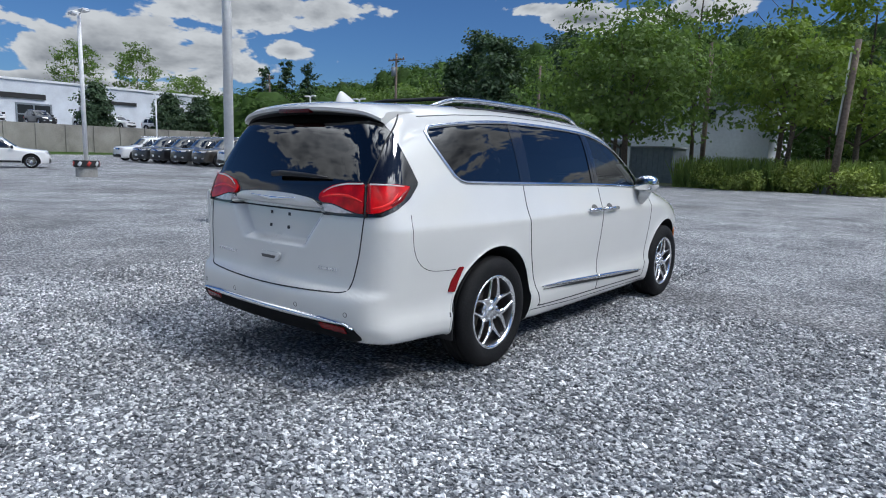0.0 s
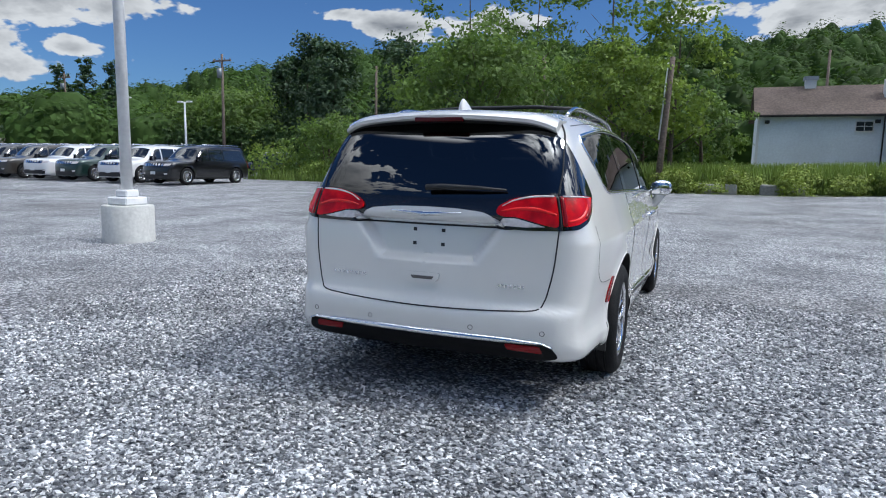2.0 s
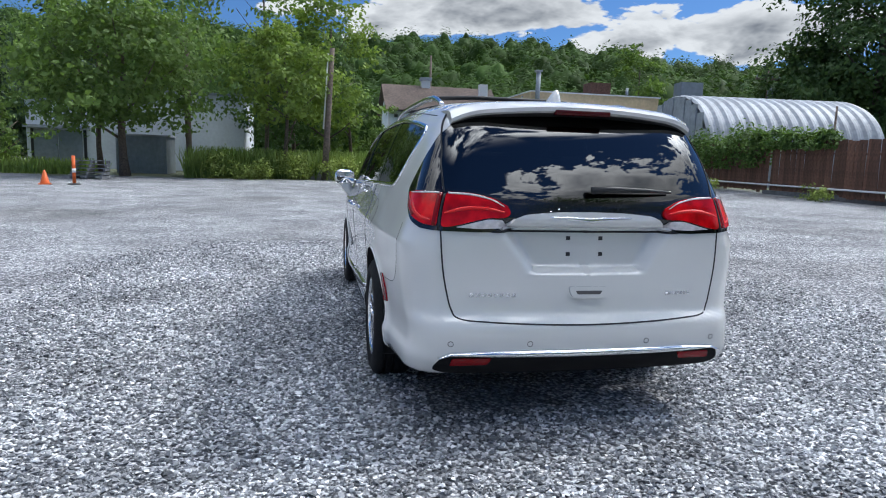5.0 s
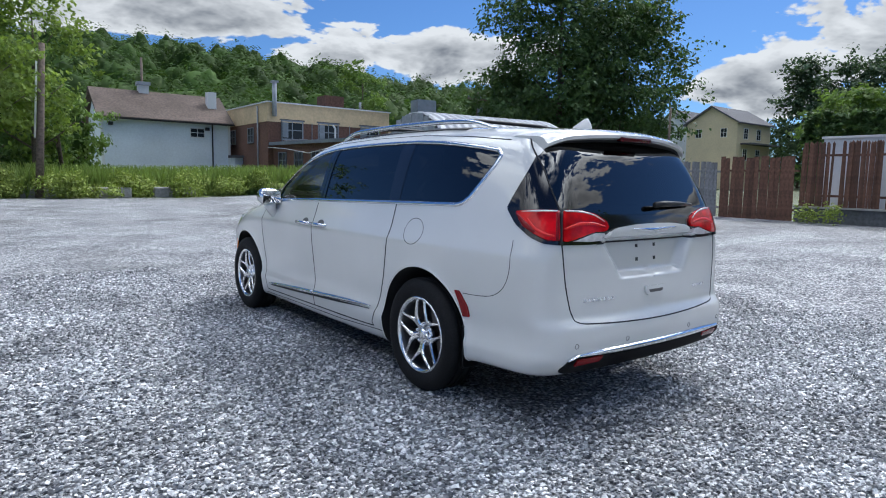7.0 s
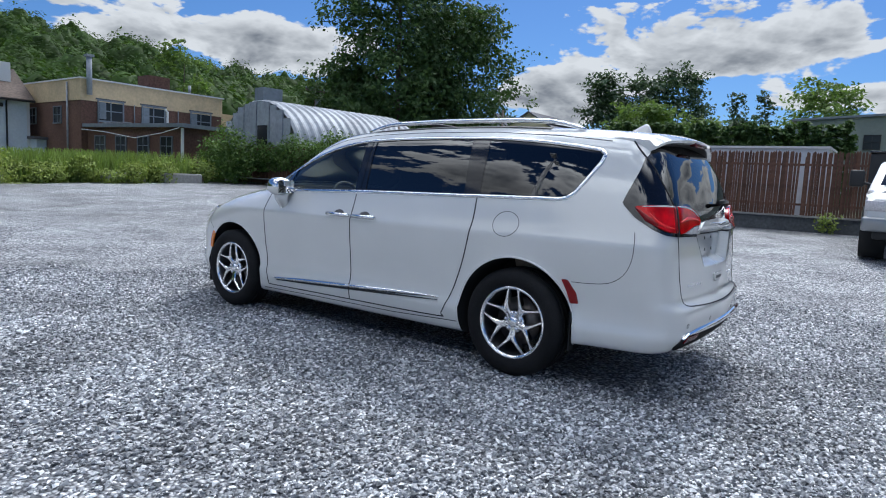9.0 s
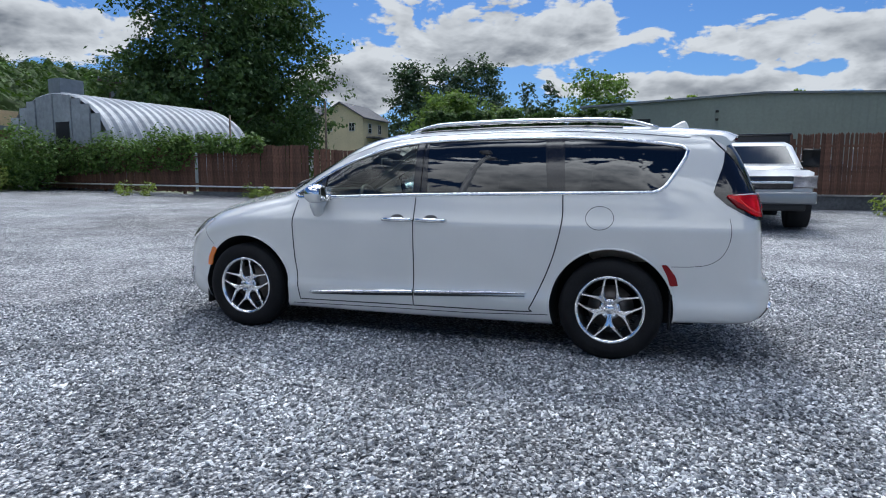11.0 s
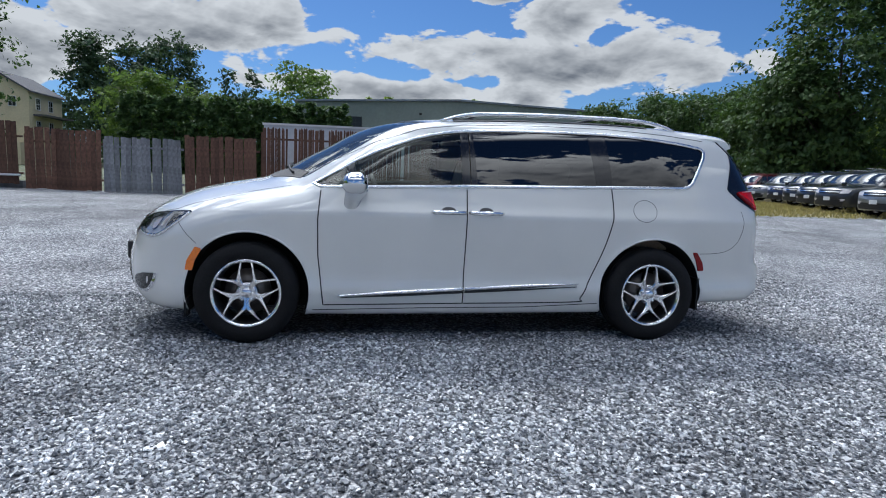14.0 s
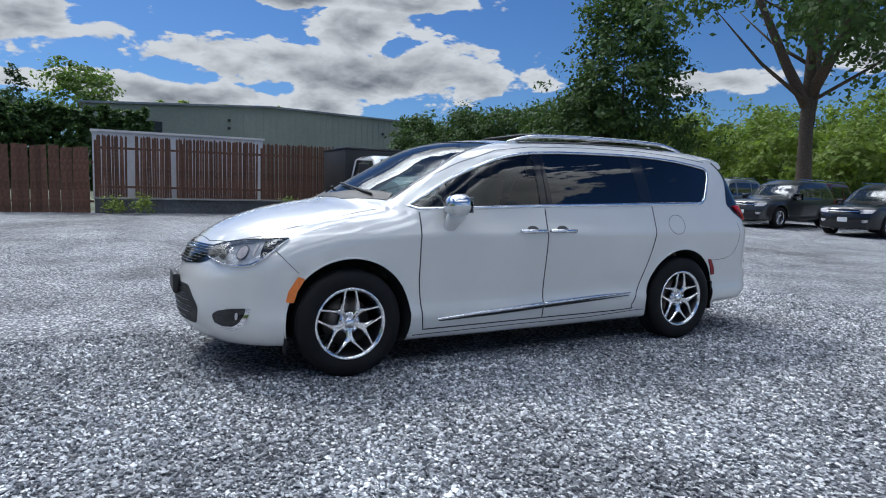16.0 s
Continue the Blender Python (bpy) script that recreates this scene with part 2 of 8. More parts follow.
AMBER = material("amber_lens", (0.85, 0.20, 0.01), 0.12, coat=1.0, grain=0.1, scale=60)
LAMP_GLASS = tinted_glass("headlamp_cover", (0.92, 0.94, 0.97))
LAMP_BOWL = material("headlamp_bowl", (0.80, 0.83, 0.88), 0.16, 0.6, grain=0.35, scale=14)
SEAT = material("tan_leather", (0.33, 0.27, 0.21), 0.55, grain=0.1, scale=60, bump=0.1)
DASH = material("dashboard_plastic", (0.10, 0.095, 0.09), 0.6, grain=0.1, scale=80)
CABIN = material("cabin_lining", (0.16, 0.15, 0.14), 0.9, grain=0.1, scale=50)
UNDER = material("underbody", (0.012, 0.012, 0.012), 0.9)

CORNER_BLACK = material("black_corner_glass", (0.005, 0.005, 0.008), 0.03, spec=0.5, coat=0.6)
RED_BRIGHT = material("bright_red_guide", (0.80, 0.02, 0.02), 0.25, coat=0.3, spec=0.2)

# ---- mesh tools ----
def part(name, bm, mat, parent=None, label="", smooth=True):
    """Links a bmesh as one mesh object under its thing."""
    me = bpy.data.meshes.new(name)
    bm.normal_update()
    bm.to_mesh(me)
    bm.free()
    me.materials.append(mat)
    if smooth:
        me.polygons.foreach_set("use_smooth", [True] * len(me.polygons))
    ob = new(name, me)
    ob.parent = parent
    if label:
        ob["label"] = label
    return ob


def mesh_part(name, verts, faces, mat, parent=None, label="", smooth=False):
    me = bpy.data.meshes.new(name)
    me.from_pydata([tuple(v) for v in verts], [], faces)
    me.materials.append(mat)
    if smooth:
        me.polygons.foreach_set("use_smooth", [True] * len(me.polygons))
    me.update()
    ob = new(name, me)
    ob.parent = parent
    if label:
        ob["label"] = label
    return ob


def thing(name, m, label, category, group="", kind=""):
    ob = new(name)
    ob.matrix_world = m
    return tagged(ob, label, category, group, kind)


def sharp(ob, degrees=35):
    """Smooth shading that breaks at sharp edges."""
    me = ob.data
    bm = bmesh.new()
    bm.from_mesh(me)
    lim = radians(degrees)
    for e in bm.edges:
        e.smooth = not (len(e.link_faces) == 2 and e.calc_face_angle(0) > lim)
    bm.to_mesh(me)
    bm.free()
    me.polygons.foreach_set("use_smooth", [True] * len(me.polygons))
    return ob


def box_bm(x0, x1, y0, y1, z0, z1, bevel=0.0, seg=2, bm=None):
    own = bm is None
    b = bmesh.new()
    bmesh.ops.create_cube(b, size=1.0)
    for v in b.verts:
        v.co = ((x0 + x1) / 2 + v.co.x * (x1 - x0), (y0 + y1) / 2 + v.co.y * (y1 - y0), (z0 + z1) / 2 + v.co.z * (z1 - z0))
    if bevel:
        bmesh.ops.bevel(b, geom=b.edges[:], offset=bevel, segments=seg, profile=0.5, affect="EDGES")
    if own:
        return b
    tmp = bpy.data.meshes.new("tmp")
    b.to_mesh(tmp)
    b.free()
    bm.from_mesh(tmp)
    bpy.data.meshes.remove(tmp)
    return bm


def lathe_bm(profile, steps=48, axis="x", closed=False):
    """Turns a profile of (radius, along) round an axis."""
    bm = bmesh.new()
    rings = []
    for i in range(steps):
        a = 2 * math.pi * i / steps
        ring = []
        for r, h in profile:
            c, s = r * math.cos(a), r * math.sin(a)
            ring.append(bm.verts.new({"x": (h, c, s), "y": (c, h, s), "z": (c, s, h)}[axis]))
        rings.append(ring)
    n = len(profile)
    for i in range(steps):
        a, b = rings[i], rings[(i + 1) % steps]
        for j in range(n if closed else n - 1):
            k = (j + 1) % n
            bm.faces.new((a[j], b[j], b[k], a[k]))
    bmesh.ops.recalc_face_normals(bm, faces=bm.faces[:])
    return bm


def tube_bm(points, radii, sides=8, bm=None, cap=True):
    """A round tube along points; radii: one number, or one a point."""
    bm = bm or bmesh.new()
    pts = [Vector([float(c) for c in p]) for p in points]
    if isinstance(radii, (int, float)):
        radii = [radii] * len(pts)
    rings, side = [], None
    for i, p in enumerate(pts):
        way = (pts[min(i + 1, len(pts) - 1)] - pts[max(i - 1, 0)]).normalized()
        if side is None:
            side = way.orthogonal().normalized()
        side = (side - way * side.dot(way)).normalized()
        other = way.cross(side)
        rings.append([bm.verts.new(p + float(radii[i]) * (math.cos(2 * math.pi * k / sides) * side + math.sin(2 * math.pi * k / sides) * other)) for k in range(sides)])
    for a, b in zip(rings, rings[1:]):
        for k in range(sides):
            bm.faces.new((a[k], a[(k + 1) % sides], b[(k + 1) % sides], b[k]))
    if cap:
        bm.faces.new(rings[0][::-1])
        bm.faces.new(rings[-1])
    return bm


def curve(xs, ys):
    """A smooth curve through knots that does not overshoot."""
    xs, ys = np.array(xs, float), np.array(ys, float)
    if xs[0] > xs[-1]:
        xs, ys = xs[::-1], ys[::-1]
    h, d = np.diff(xs), np.diff(ys) / np.diff(xs)
    m = np.zeros_like(ys)
    m[0], m[-1] = d[0], d[-1]
    for i in range(1, len(xs) - 1):
        if d[i - 1] * d[i] > 0:
            w1, w2 = 2 * h[i] + h[i - 1], h[i] + 2 * h[i - 1]
            m[i] = (w1 + w2) / (w1 / d[i - 1] + w2 / d[i])

    def exact(x):
        x = np.asarray(x, float)
        i = np.clip(np.searchsorted(xs, x) - 1, 0, len(xs) - 2)
        t = np.clip((x - xs[i]) / h[i], 0, 1)
        base = (ys[i] * (1 + 2 * t) * (1 - t) ** 2 + h[i] * m[i] * t * (1 - t) ** 2
                + ys[i + 1] * t * t * (3 - 2 * t) + h[i] * m[i + 1] * t * t * (t - 1))
        return base + np.where(x < xs[0], (x - xs[0]) * m[0], 0) + np.where(x > xs[-1], (x - xs[-1]) * m[-1], 0)

    grid_x = np.linspace(xs[0] - 1.0, xs[-1] + 1.0, 900)
    grid_y = exact(grid_x)
    return lambda x: np.interp(x, grid_x, grid_y)


def smax(a, b, k):
    return np.maximum(a, b) + np.maximum(k - np.abs(a - b), 0) ** 2 / (4 * k)


class Shell:
    """A car's outer skin as one smooth closed field: side, top, tail, nose and floor, blended at their meetings."""

    def __init__(self, plan, sect, tuck, top, tail, nose, floor, wheels, bow=0.45, crown=0.09, tail_bow=0.09, nose_bow=0.42,
                 blends=(0.14, 0.16, 0.25), flare=0.014, arch=0.40, pocket=False):
        self.plan, self.sect, self.tuck, self.top, self.tail, self.nose = plan, sect, tuck, top, tail, nose
        self.floor, self.wheels, self.bow, self.crown, self.tail_bow, self.nose_bow = floor, wheels, bow, crown, tail_bow, nose_bow
        self.blends, self.flare, self.arch, self.pocket = blends, flare, arch, pocket

    def __call__(self, p):
        x, y, z = np.abs(p[..., 0]), p[..., 1], p[..., 2]
        wide = self.plan(y) + self.sect(z) + self.tuck(y) * np.clip((z - 1.05) / 0.55, 0, 1)
        for wy, wz in self.wheels:
            wide = wide + self.flare * np.exp(-((np.hypot(y - wy, z - wz) - self.arch) / 0.07) ** 2)
        side = x - wide
        u = y + self.bow * x * x
        slope = (self.top(u + 0.02) - self.top(u - 0.02)) / 0.04
        top = (z - self.top(u) + self.crown * x * x) / np.sqrt(1 + slope ** 2)
        tail = self.tail(z) + self.tail_bow * x * x - y
        if self.pocket:
            w = np.minimum(np.clip((0.455 - 0.72 * (1.03 - z).clip(-0.1, 0.3) - x) / 0.070, 0, 1), np.clip((z - 0.815) / 0.050, 0, 1)) * np.clip((1.085 - z) / 0.03, 0, 1)
            tail = tail + 0.060 * w * w * (3 - 2 * w)
        nose = y - self.nose(z) + self.nose_bow * x * x
        f = smax(side, top, self.blends[0])
        f = smax(f, tail, self.blends[1])
        f = smax(f, nose, self.blends[2])
        return smax(f, self.floor(y) - z, 0.05)

    def march(self, start, way, far=3.2, inset=0.0):
        """From inside outwards: where the skin is met."""
        lo, hi = np.zeros(start.shape[:-1]), np.full(start.shape[:-1], far)
        for _ in range(34):
            mid = (lo + hi) / 2
            inside = self(start + way * mid[..., None]) + inset < 0
            lo, hi = np.where(inside, mid, lo), np.where(inside, hi, mid)
        return start + way * lo[..., None]

    def onto(self, p, way, far=1.6, steps=64):
        """From points outside, along way: the first place on the skin."""
        p, way = np.asarray(p, float), np.asarray(way, float)
        d = np.zeros(p.shape[:-1])
        done = np.zeros(p.shape[:-1], bool)
        for _ in range(steps):
            f = self(p + way * d[..., None])
            done |= f < 0
            d = np.where(done, d, d + far / steps)
        lo, hi = d - far / steps, d
        for _ in range(14):
            mid = (lo + hi) / 2
            inside = self(p + way * mid[..., None]) < 0
            lo, hi = np.where(inside, lo, mid), np.where(inside, mid, hi)
        return p + way * ((lo + hi) / 2)[..., None]

    def normal(self, p):
        g = np.stack([self(p + e) - self(p - e) for e in np.eye(3) * 4e-3], -1)
        return g / np.maximum(np.linalg.norm(g, axis=-1, keepdims=True), 1e-9)

    def grid(self, y0, y1, zc, along=130, around=150, caps=34, inset=0.0):
        """The closed skin as a bmesh of quads round a line from y0 to y1."""
        rows = []
        for k in range(1, caps):
            rows.append((y0, -math.pi / 2 * (1 - k / caps)))
        rows += [(y0 + (y1 - y0) * k / along, 0.0) for k in range(along + 1)]
        for k in range(1, caps):
            rows.append((y1, math.pi / 2 * k / caps))
        th = np.linspace(0, 2 * math.pi, around, endpoint=False)
        # turn evenly over the skin's outline rather than over the angle
        th = th + 0.22 * np.sin(2 * th)
        starts, ways = [], []
        for yc, ph in rows:
            starts.append(np.tile([0.0, yc, zc], (around, 1)))
            ways.append(np.stack([math.cos(ph) * np.sin(th), np.full(around, math.sin(ph)), math.cos(ph) * np.cos(th)], -1))
        pts = self.march(np.array(starts), np.array(ways), inset=inset)
        ends = self.march(np.array([[0, y0, zc], [0, y1, zc]], float), np.array([[0, -1, 0], [0, 1, 0]], float), inset=inset)
        n = len(rows)
        verts = [tuple(v) for v in pts.reshape(-1, 3)] + [tuple(e) for e in ends]
        faces = []
        for i in range(n - 1):
            for j in range(around):
                k = (j + 1) % around
                faces.append((i * around + j, i * around + k, (i + 1) * around + k, (i + 1) * around + j))
        a, b = n * around, n * around + 1
        for j in range(around):
            k = (j + 1) % around
            faces.append((a, k, j))
            faces.append((b, (n - 1) * around + j, (n - 1) * around + k))
        return verts, faces

    def patch(self, outline, frame3, offset=0.003, thick=0.008, rings=14, fine=0.02, middle=None):
        """A panel over the skin. outline: 2D points, star-shaped round its middle; frame3: (start, across, up, way) of the projection."""
        o, ax, upv, way = (np.array(v, float) for v in frame3)
        pts = dense(outline, fine)
        mid = np.array(middle) if middle else pts.mean(0)
        n = len(pts)
        flat = [mid + (pts - mid) * (r / rings) for r in range(1, rings + 1)]
        flat = np.concatenate([mid[None]] + flat)
        p = o + flat[:, :1] * ax + flat[:, 1:] * upv
        q = self.onto(p, np.broadcast_to(way, p.shape))
        nor = self.normal(q)
        outer = q + nor * offset
        inner = q[-n:] + nor[-n:] * (offset - thick)
        bm = bmesh.new()
        vs = [bm.verts.new(v) for v in outer]
        for j in range(n):
            bm.faces.new((vs[0], vs[1 + j], vs[1 + (j + 1) % n]))
        for r in range(rings - 1):
            a, b = 1 + r * n, 1 + (r + 1) * n
            for j in range(n):
                k = (j + 1) % n
                bm.faces.new((vs[a + j], vs[b + j], vs[b + k], vs[a + k]))
        rim = [bm.verts.new(v) for v in inner]
        last = 1 + (rings - 1) * n
        for j in range(n):
            k = (j + 1) % n
            f = bm.faces.new((vs[last + j], rim[j], rim[k], vs[last + k]))
            f.smooth = False
            bm.edges.get((vs[last + j], vs[last + k])).smooth = False
        f = next(iter(bm.faces))
        f.normal_update()
        if np.dot(f.normal, -way) < 0:
            bmesh.ops.reverse_faces(bm, faces=bm.faces[:])
        return bm

    def ribbon(self, line, frame3, width, high=0.004, offset=0.0, closed=False, fine=0.02, round_=False):
        """A strip that follows a line over the skin."""
        o, ax, upv, way = (np.array(v, float) for v in frame3)
        pts = dense(line, fine, closed)
        p = o + pts[:, :1] * ax + pts[:, 1:] * upv
        q = self.onto(p, np.broadcast_to(way, p.shape))
        nor = self.normal(q)
        if closed:
            tan = np.roll(q, -1, 0) - np.roll(q, 1, 0)
        else:
            tan = np.gradient(q, axis=0)
        tan /= np.maximum(np.linalg.norm(tan, axis=1, keepdims=True), 1e-9)
        acr = np.cross(tan, nor)
        w = np.full(len(q), width) if isinstance(width, (int, float)) else np.interp(np.linspace(0, 1, len(q)), np.linspace(0, 1, len(width)), width)
        w = w[:, None] / 2
        if round_:
            sect = [(math.cos(a), math.sin(a)) for a in np.linspace(math.pi, 0, 7)]
        else:
            sect = [(-1, -0.6), (-1, 0.7), (-0.8, 1), (0.8, 1), (1, 0.7), (1, -0.6)]
        bm = bmesh.new()
        rows = [[bm.verts.new(v) for v in q + acr * w * a + nor * (offset + high * b)] for a, b in sect]
        n = len(q)
        for ra, rb in zip(rows, rows[1:]):
            for j in range(n if closed else n - 1):
                k = (j + 1) % n
                bm.faces.new((ra[j], rb[j], rb[k], ra[k]))
        if not closed:
            bm.faces.new([r[0] for r in rows])
            bm.faces.new([r[-1] for r in rows][::-1])
        bmesh.ops.recalc_face_normals(bm, faces=bm.faces[:])
        return bm


def dense(outline, fine=0.02, closed=True):
    """The outline with points at even small steps."""
    pts = [np.array(p, float) for p in outline]
    out_ = []
    pairs = zip(pts, pts[1:] + pts[:1]) if closed else zip(pts, pts[1:])
    for a, b in pairs:
        n = max(1, int(np.ceil(np.linalg.norm(b - a) / fine)))
        out_ += [a + (b - a) * k / n for k in range(n)]
    if not closed:
        out_.append(pts[-1])
    return np.array(out_)


def rounded(outline, radius, steps=5):
    """The outline with its corners cut round."""
    pts = [np.array(p, float) for p in outline]
    out_ = []
    for i, p in enumerate(pts):
        a, b = pts[i - 1], pts[(i + 1) % len(pts)]
        ra, rb = min(radius, np.linalg.norm(a - p) * 0.45), min(radius, np.linalg.norm(b - p) * 0.45)
        s, e = p + (a - p) / np.linalg.norm(a - p) * ra, p + (b - p) / np.linalg.norm(b - p) * rb
        for k in range(steps + 1):
            t = k / steps
            out_.append((1 - t) ** 2 * s + 2 * t * (1 - t) * p + t * t * e)
    return out_


def view(kind, sgn=1):
    """How a flat outline is laid onto a car: from a side (y, z), the tail or nose (x, z), above (x, y), or a rear corner."""
    if kind == "side":
        return ((sgn * 1.6, 0, 0), (0, 1, 0), (0, 0, 1), (-sgn, 0, 0))
    if kind == "tail":
        return ((0, -3.4, 0), (1, 0, 0), (0, 0, 1), (0, 1, 0))
    if kind == "nose":
        return ((0, 3.4, 0), (1, 0, 0), (0, 0, 1), (0, -1, 0))
    if kind == "top":
        return ((0, 0, 2.4), (1, 0, 0), (0, 1, 0), (0, 0, -1))
    c = math.sqrt(0.5)
    if kind == "rear_corner":
        return ((sgn * 2.2, -2.2, 0), (sgn * -c, -c, 0), (0, 0, 1), (sgn * -c, c, 0))
    return ((sgn * 2.2, 2.2, 0), (sgn * -c, c, 0), (0, 0, 1), (sgn * -c, -c, 0))


def carve(verts, faces, cutters, mat):
    """A closed skin with closed cutters taken away from it; returns a mesh."""
    me = bpy.data.meshes.new("skin")
    me.from_pydata(verts, [], faces)
    bm = bmesh.new()
    bm.from_mesh(me)
    bmesh.ops.recalc_face_normals(bm, faces=bm.faces[:])
    bm.to_mesh(me)
    bm.free()
    base = bpy.data.objects.new("skin", me)
    scene.collection.objects.link(base)
    tools = []
    for b in cutters:
        tm = bpy.data.meshes.new("cutter")
        bmesh.ops.recalc_face_normals(b, faces=b.faces[:])
        b.to_mesh(tm)
        b.free()
        to = bpy.data.objects.new("cutter", tm)
        scene.collection.objects.link(to)
        tools.append(to)
        mod = base.modifiers.new("cut", "BOOLEAN")
        mod.operation, mod.solver, mod.object = "DIFFERENCE", "EXACT", to
    bpy.context.view_layer.update()
    done = bpy.data.meshes.new_from_object(base.evaluated_get(bpy.context.evaluated_depsgraph_get()))
    for o in [base, *tools]:
        m_ = o.data
        bpy.data.objects.remove(o)
        bpy.data.meshes.remove(m_)
    done.materials.clear()
    done.materials.append(mat)
    return done


def prism_bm(outline, frame3, depth):
    """A closed prism over a flat outline, along the way of the view."""
    o, ax, upv, way = (Vector(v) for v in frame3)
    bm = bmesh.new()
    a = [bm.verts.new(o + ax * float(p[0]) + upv * float(p[1])) for p in outline]
    b = [bm.verts.new(v.co + way * depth) for v in a]
    bm.faces.new(a)
    bm.faces.new(b[::-1])
    for i in range(len(a)):
        k = (i + 1) % len(a)
        bm.faces.new((a[i], b[i], b[k], a[k]))
    return bm

# ---- the minivan ----
WHEEL_R, AXLE = 0.368, 1.545


def wheel_parts(parent, m, radius=WHEEL_R, width=0.235, rim=0.243, lug=True, steps=56, alloy=None):
    """A wheel whose face looks along +x in its own space: tyre, rim with five forked spokes, nuts, brake disc."""
    alloy = alloy or ALLOY
    w = width / 2
    hub = new("wheel")
    hub.parent, hub.matrix_local = parent, m
    r = radius
    tyre = part("tyre", lathe_bm([(rim - 0.004, -w + 0.02), (rim + 0.02, -w), (r - 0.055, -w - 0.006), (r - 0.016, -w + 0.012), (r, -w + 0.035),
                                  (r, -0.062), (r - 0.008, -0.058), (r - 0.008, -0.048), (r, -0.044), (r, -0.006), (r - 0.008, -0.002), (r - 0.008, 0.008), (r, 0.012),
                                  (r, 0.044), (r - 0.008, 0.048), (r - 0.008, 0.058), (r, 0.062), (r, w - 0.035), (r - 0.016, w - 0.012), (r - 0.045, w + 0.004),
                                  (r - 0.075, w + 0.007), (rim + 0.03, w + 0.002), (rim + 0.012, w - 0.004), (rim - 0.004, w - 0.016)], steps), RUBBER, hub)
    sharp(tyre, 40)
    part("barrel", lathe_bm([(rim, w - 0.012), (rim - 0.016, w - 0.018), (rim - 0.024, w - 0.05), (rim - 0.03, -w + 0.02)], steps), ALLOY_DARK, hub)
    part("rim_lip", lathe_bm([(rim + 0.006, w - 0.016), (rim + 0.004, w - 0.006), (rim - 0.008, w - 0.006), (rim - 0.018, w - 0.022)], steps), alloy, hub)
    part("brake_disc", lathe_bm([(0.02, 0.0), (0.165, 0.0), (0.165, -0.03), (0.02, -0.03)], 32), ROTOR, hub)
    face = w - 0.020
    for k in range(5):
        bm = bmesh.new()
        a0 = math.radians(90 + 72 * k) + math.pi
        up_, ac = Vector((0, math.cos(a0), math.sin(a0))), Vector((0, -math.sin(a0), math.cos(a0)))
        for s in (-1, 1):
            q = rim / 0.243
            line = [(0.02 * q, 0.003, 0.050, -0.022), (0.060 * q, 0.004, 0.034, -0.014), (0.095 * q, 0.008 * q, 0.034, -0.006), (0.122 * q, 0.020 * q, 0.040, 0.0), (0.152 * q, 0.050 * q, 0.030, 0.003), (0.184 * q, 0.083 * q, 0.025, 0.003), (0.209 * q, 0.110 * q, 0.034, 0.001)]
            rows = []
            for rr, off, wd, h in line:
                c = up_ * rr + ac * (off * s)
                x0 = face + h
                rows.append([bm.verts.new(c + ac * (-wd * 0.5) + Vector((x0 - 0.045, 0, 0))), bm.verts.new(c + ac * (-wd * 0.5) + Vector((x0 - 0.008, 0, 0))),
                             bm.verts.new(c + ac * (-wd * 0.28) + Vector((x0, 0, 0))), bm.verts.new(c + ac * (wd * 0.28) + Vector((x0, 0, 0))),
                             bm.verts.new(c + ac * (wd * 0.5) + Vector((x0 - 0.008, 0, 0))), bm.verts.new(c + ac * (wd * 0.5) + Vector((x0 - 0.045, 0, 0)))])
            for ra, rb in zip(rows, rows[1:]):
                for j in range(5):
                    bm.faces.new((ra[j], ra[j + 1], rb[j + 1], rb[j]))
        bmesh.ops.recalc_face_normals(bm, faces=bm.faces[:])
        part("spoke", bm, alloy, hub, smooth=False)
        if lug:
            a1 = a0 + math.radians(36)
            nb = lathe_bm([(0.0001, face - 0.008), (0.009, face - 0.009), (0.0125, face - 0.016), (0.0125, face - 0.045), (0.019, face - 0.045)], 8)
            bmesh.ops.translate(nb, verts=nb.verts[:], vec=(0, 0.058 * math.cos(a1), 0.058 * math.sin(a1)))
            part("wheel_nut", nb, CHROME, hub)
    part("hub_plate", lathe_bm([(0.0001, face - 0.020), (0.068, face - 0.026), (0.078, face - 0.034), (0.082, face - 0.06)], 32), alloy, hub)
    part("centre_cap", lathe_bm([(0.0001, face - 0.004), (0.026, face - 0.006), (0.036, face - 0.014), (0.038, face - 0.04)], 28), alloy, hub)
    return hub


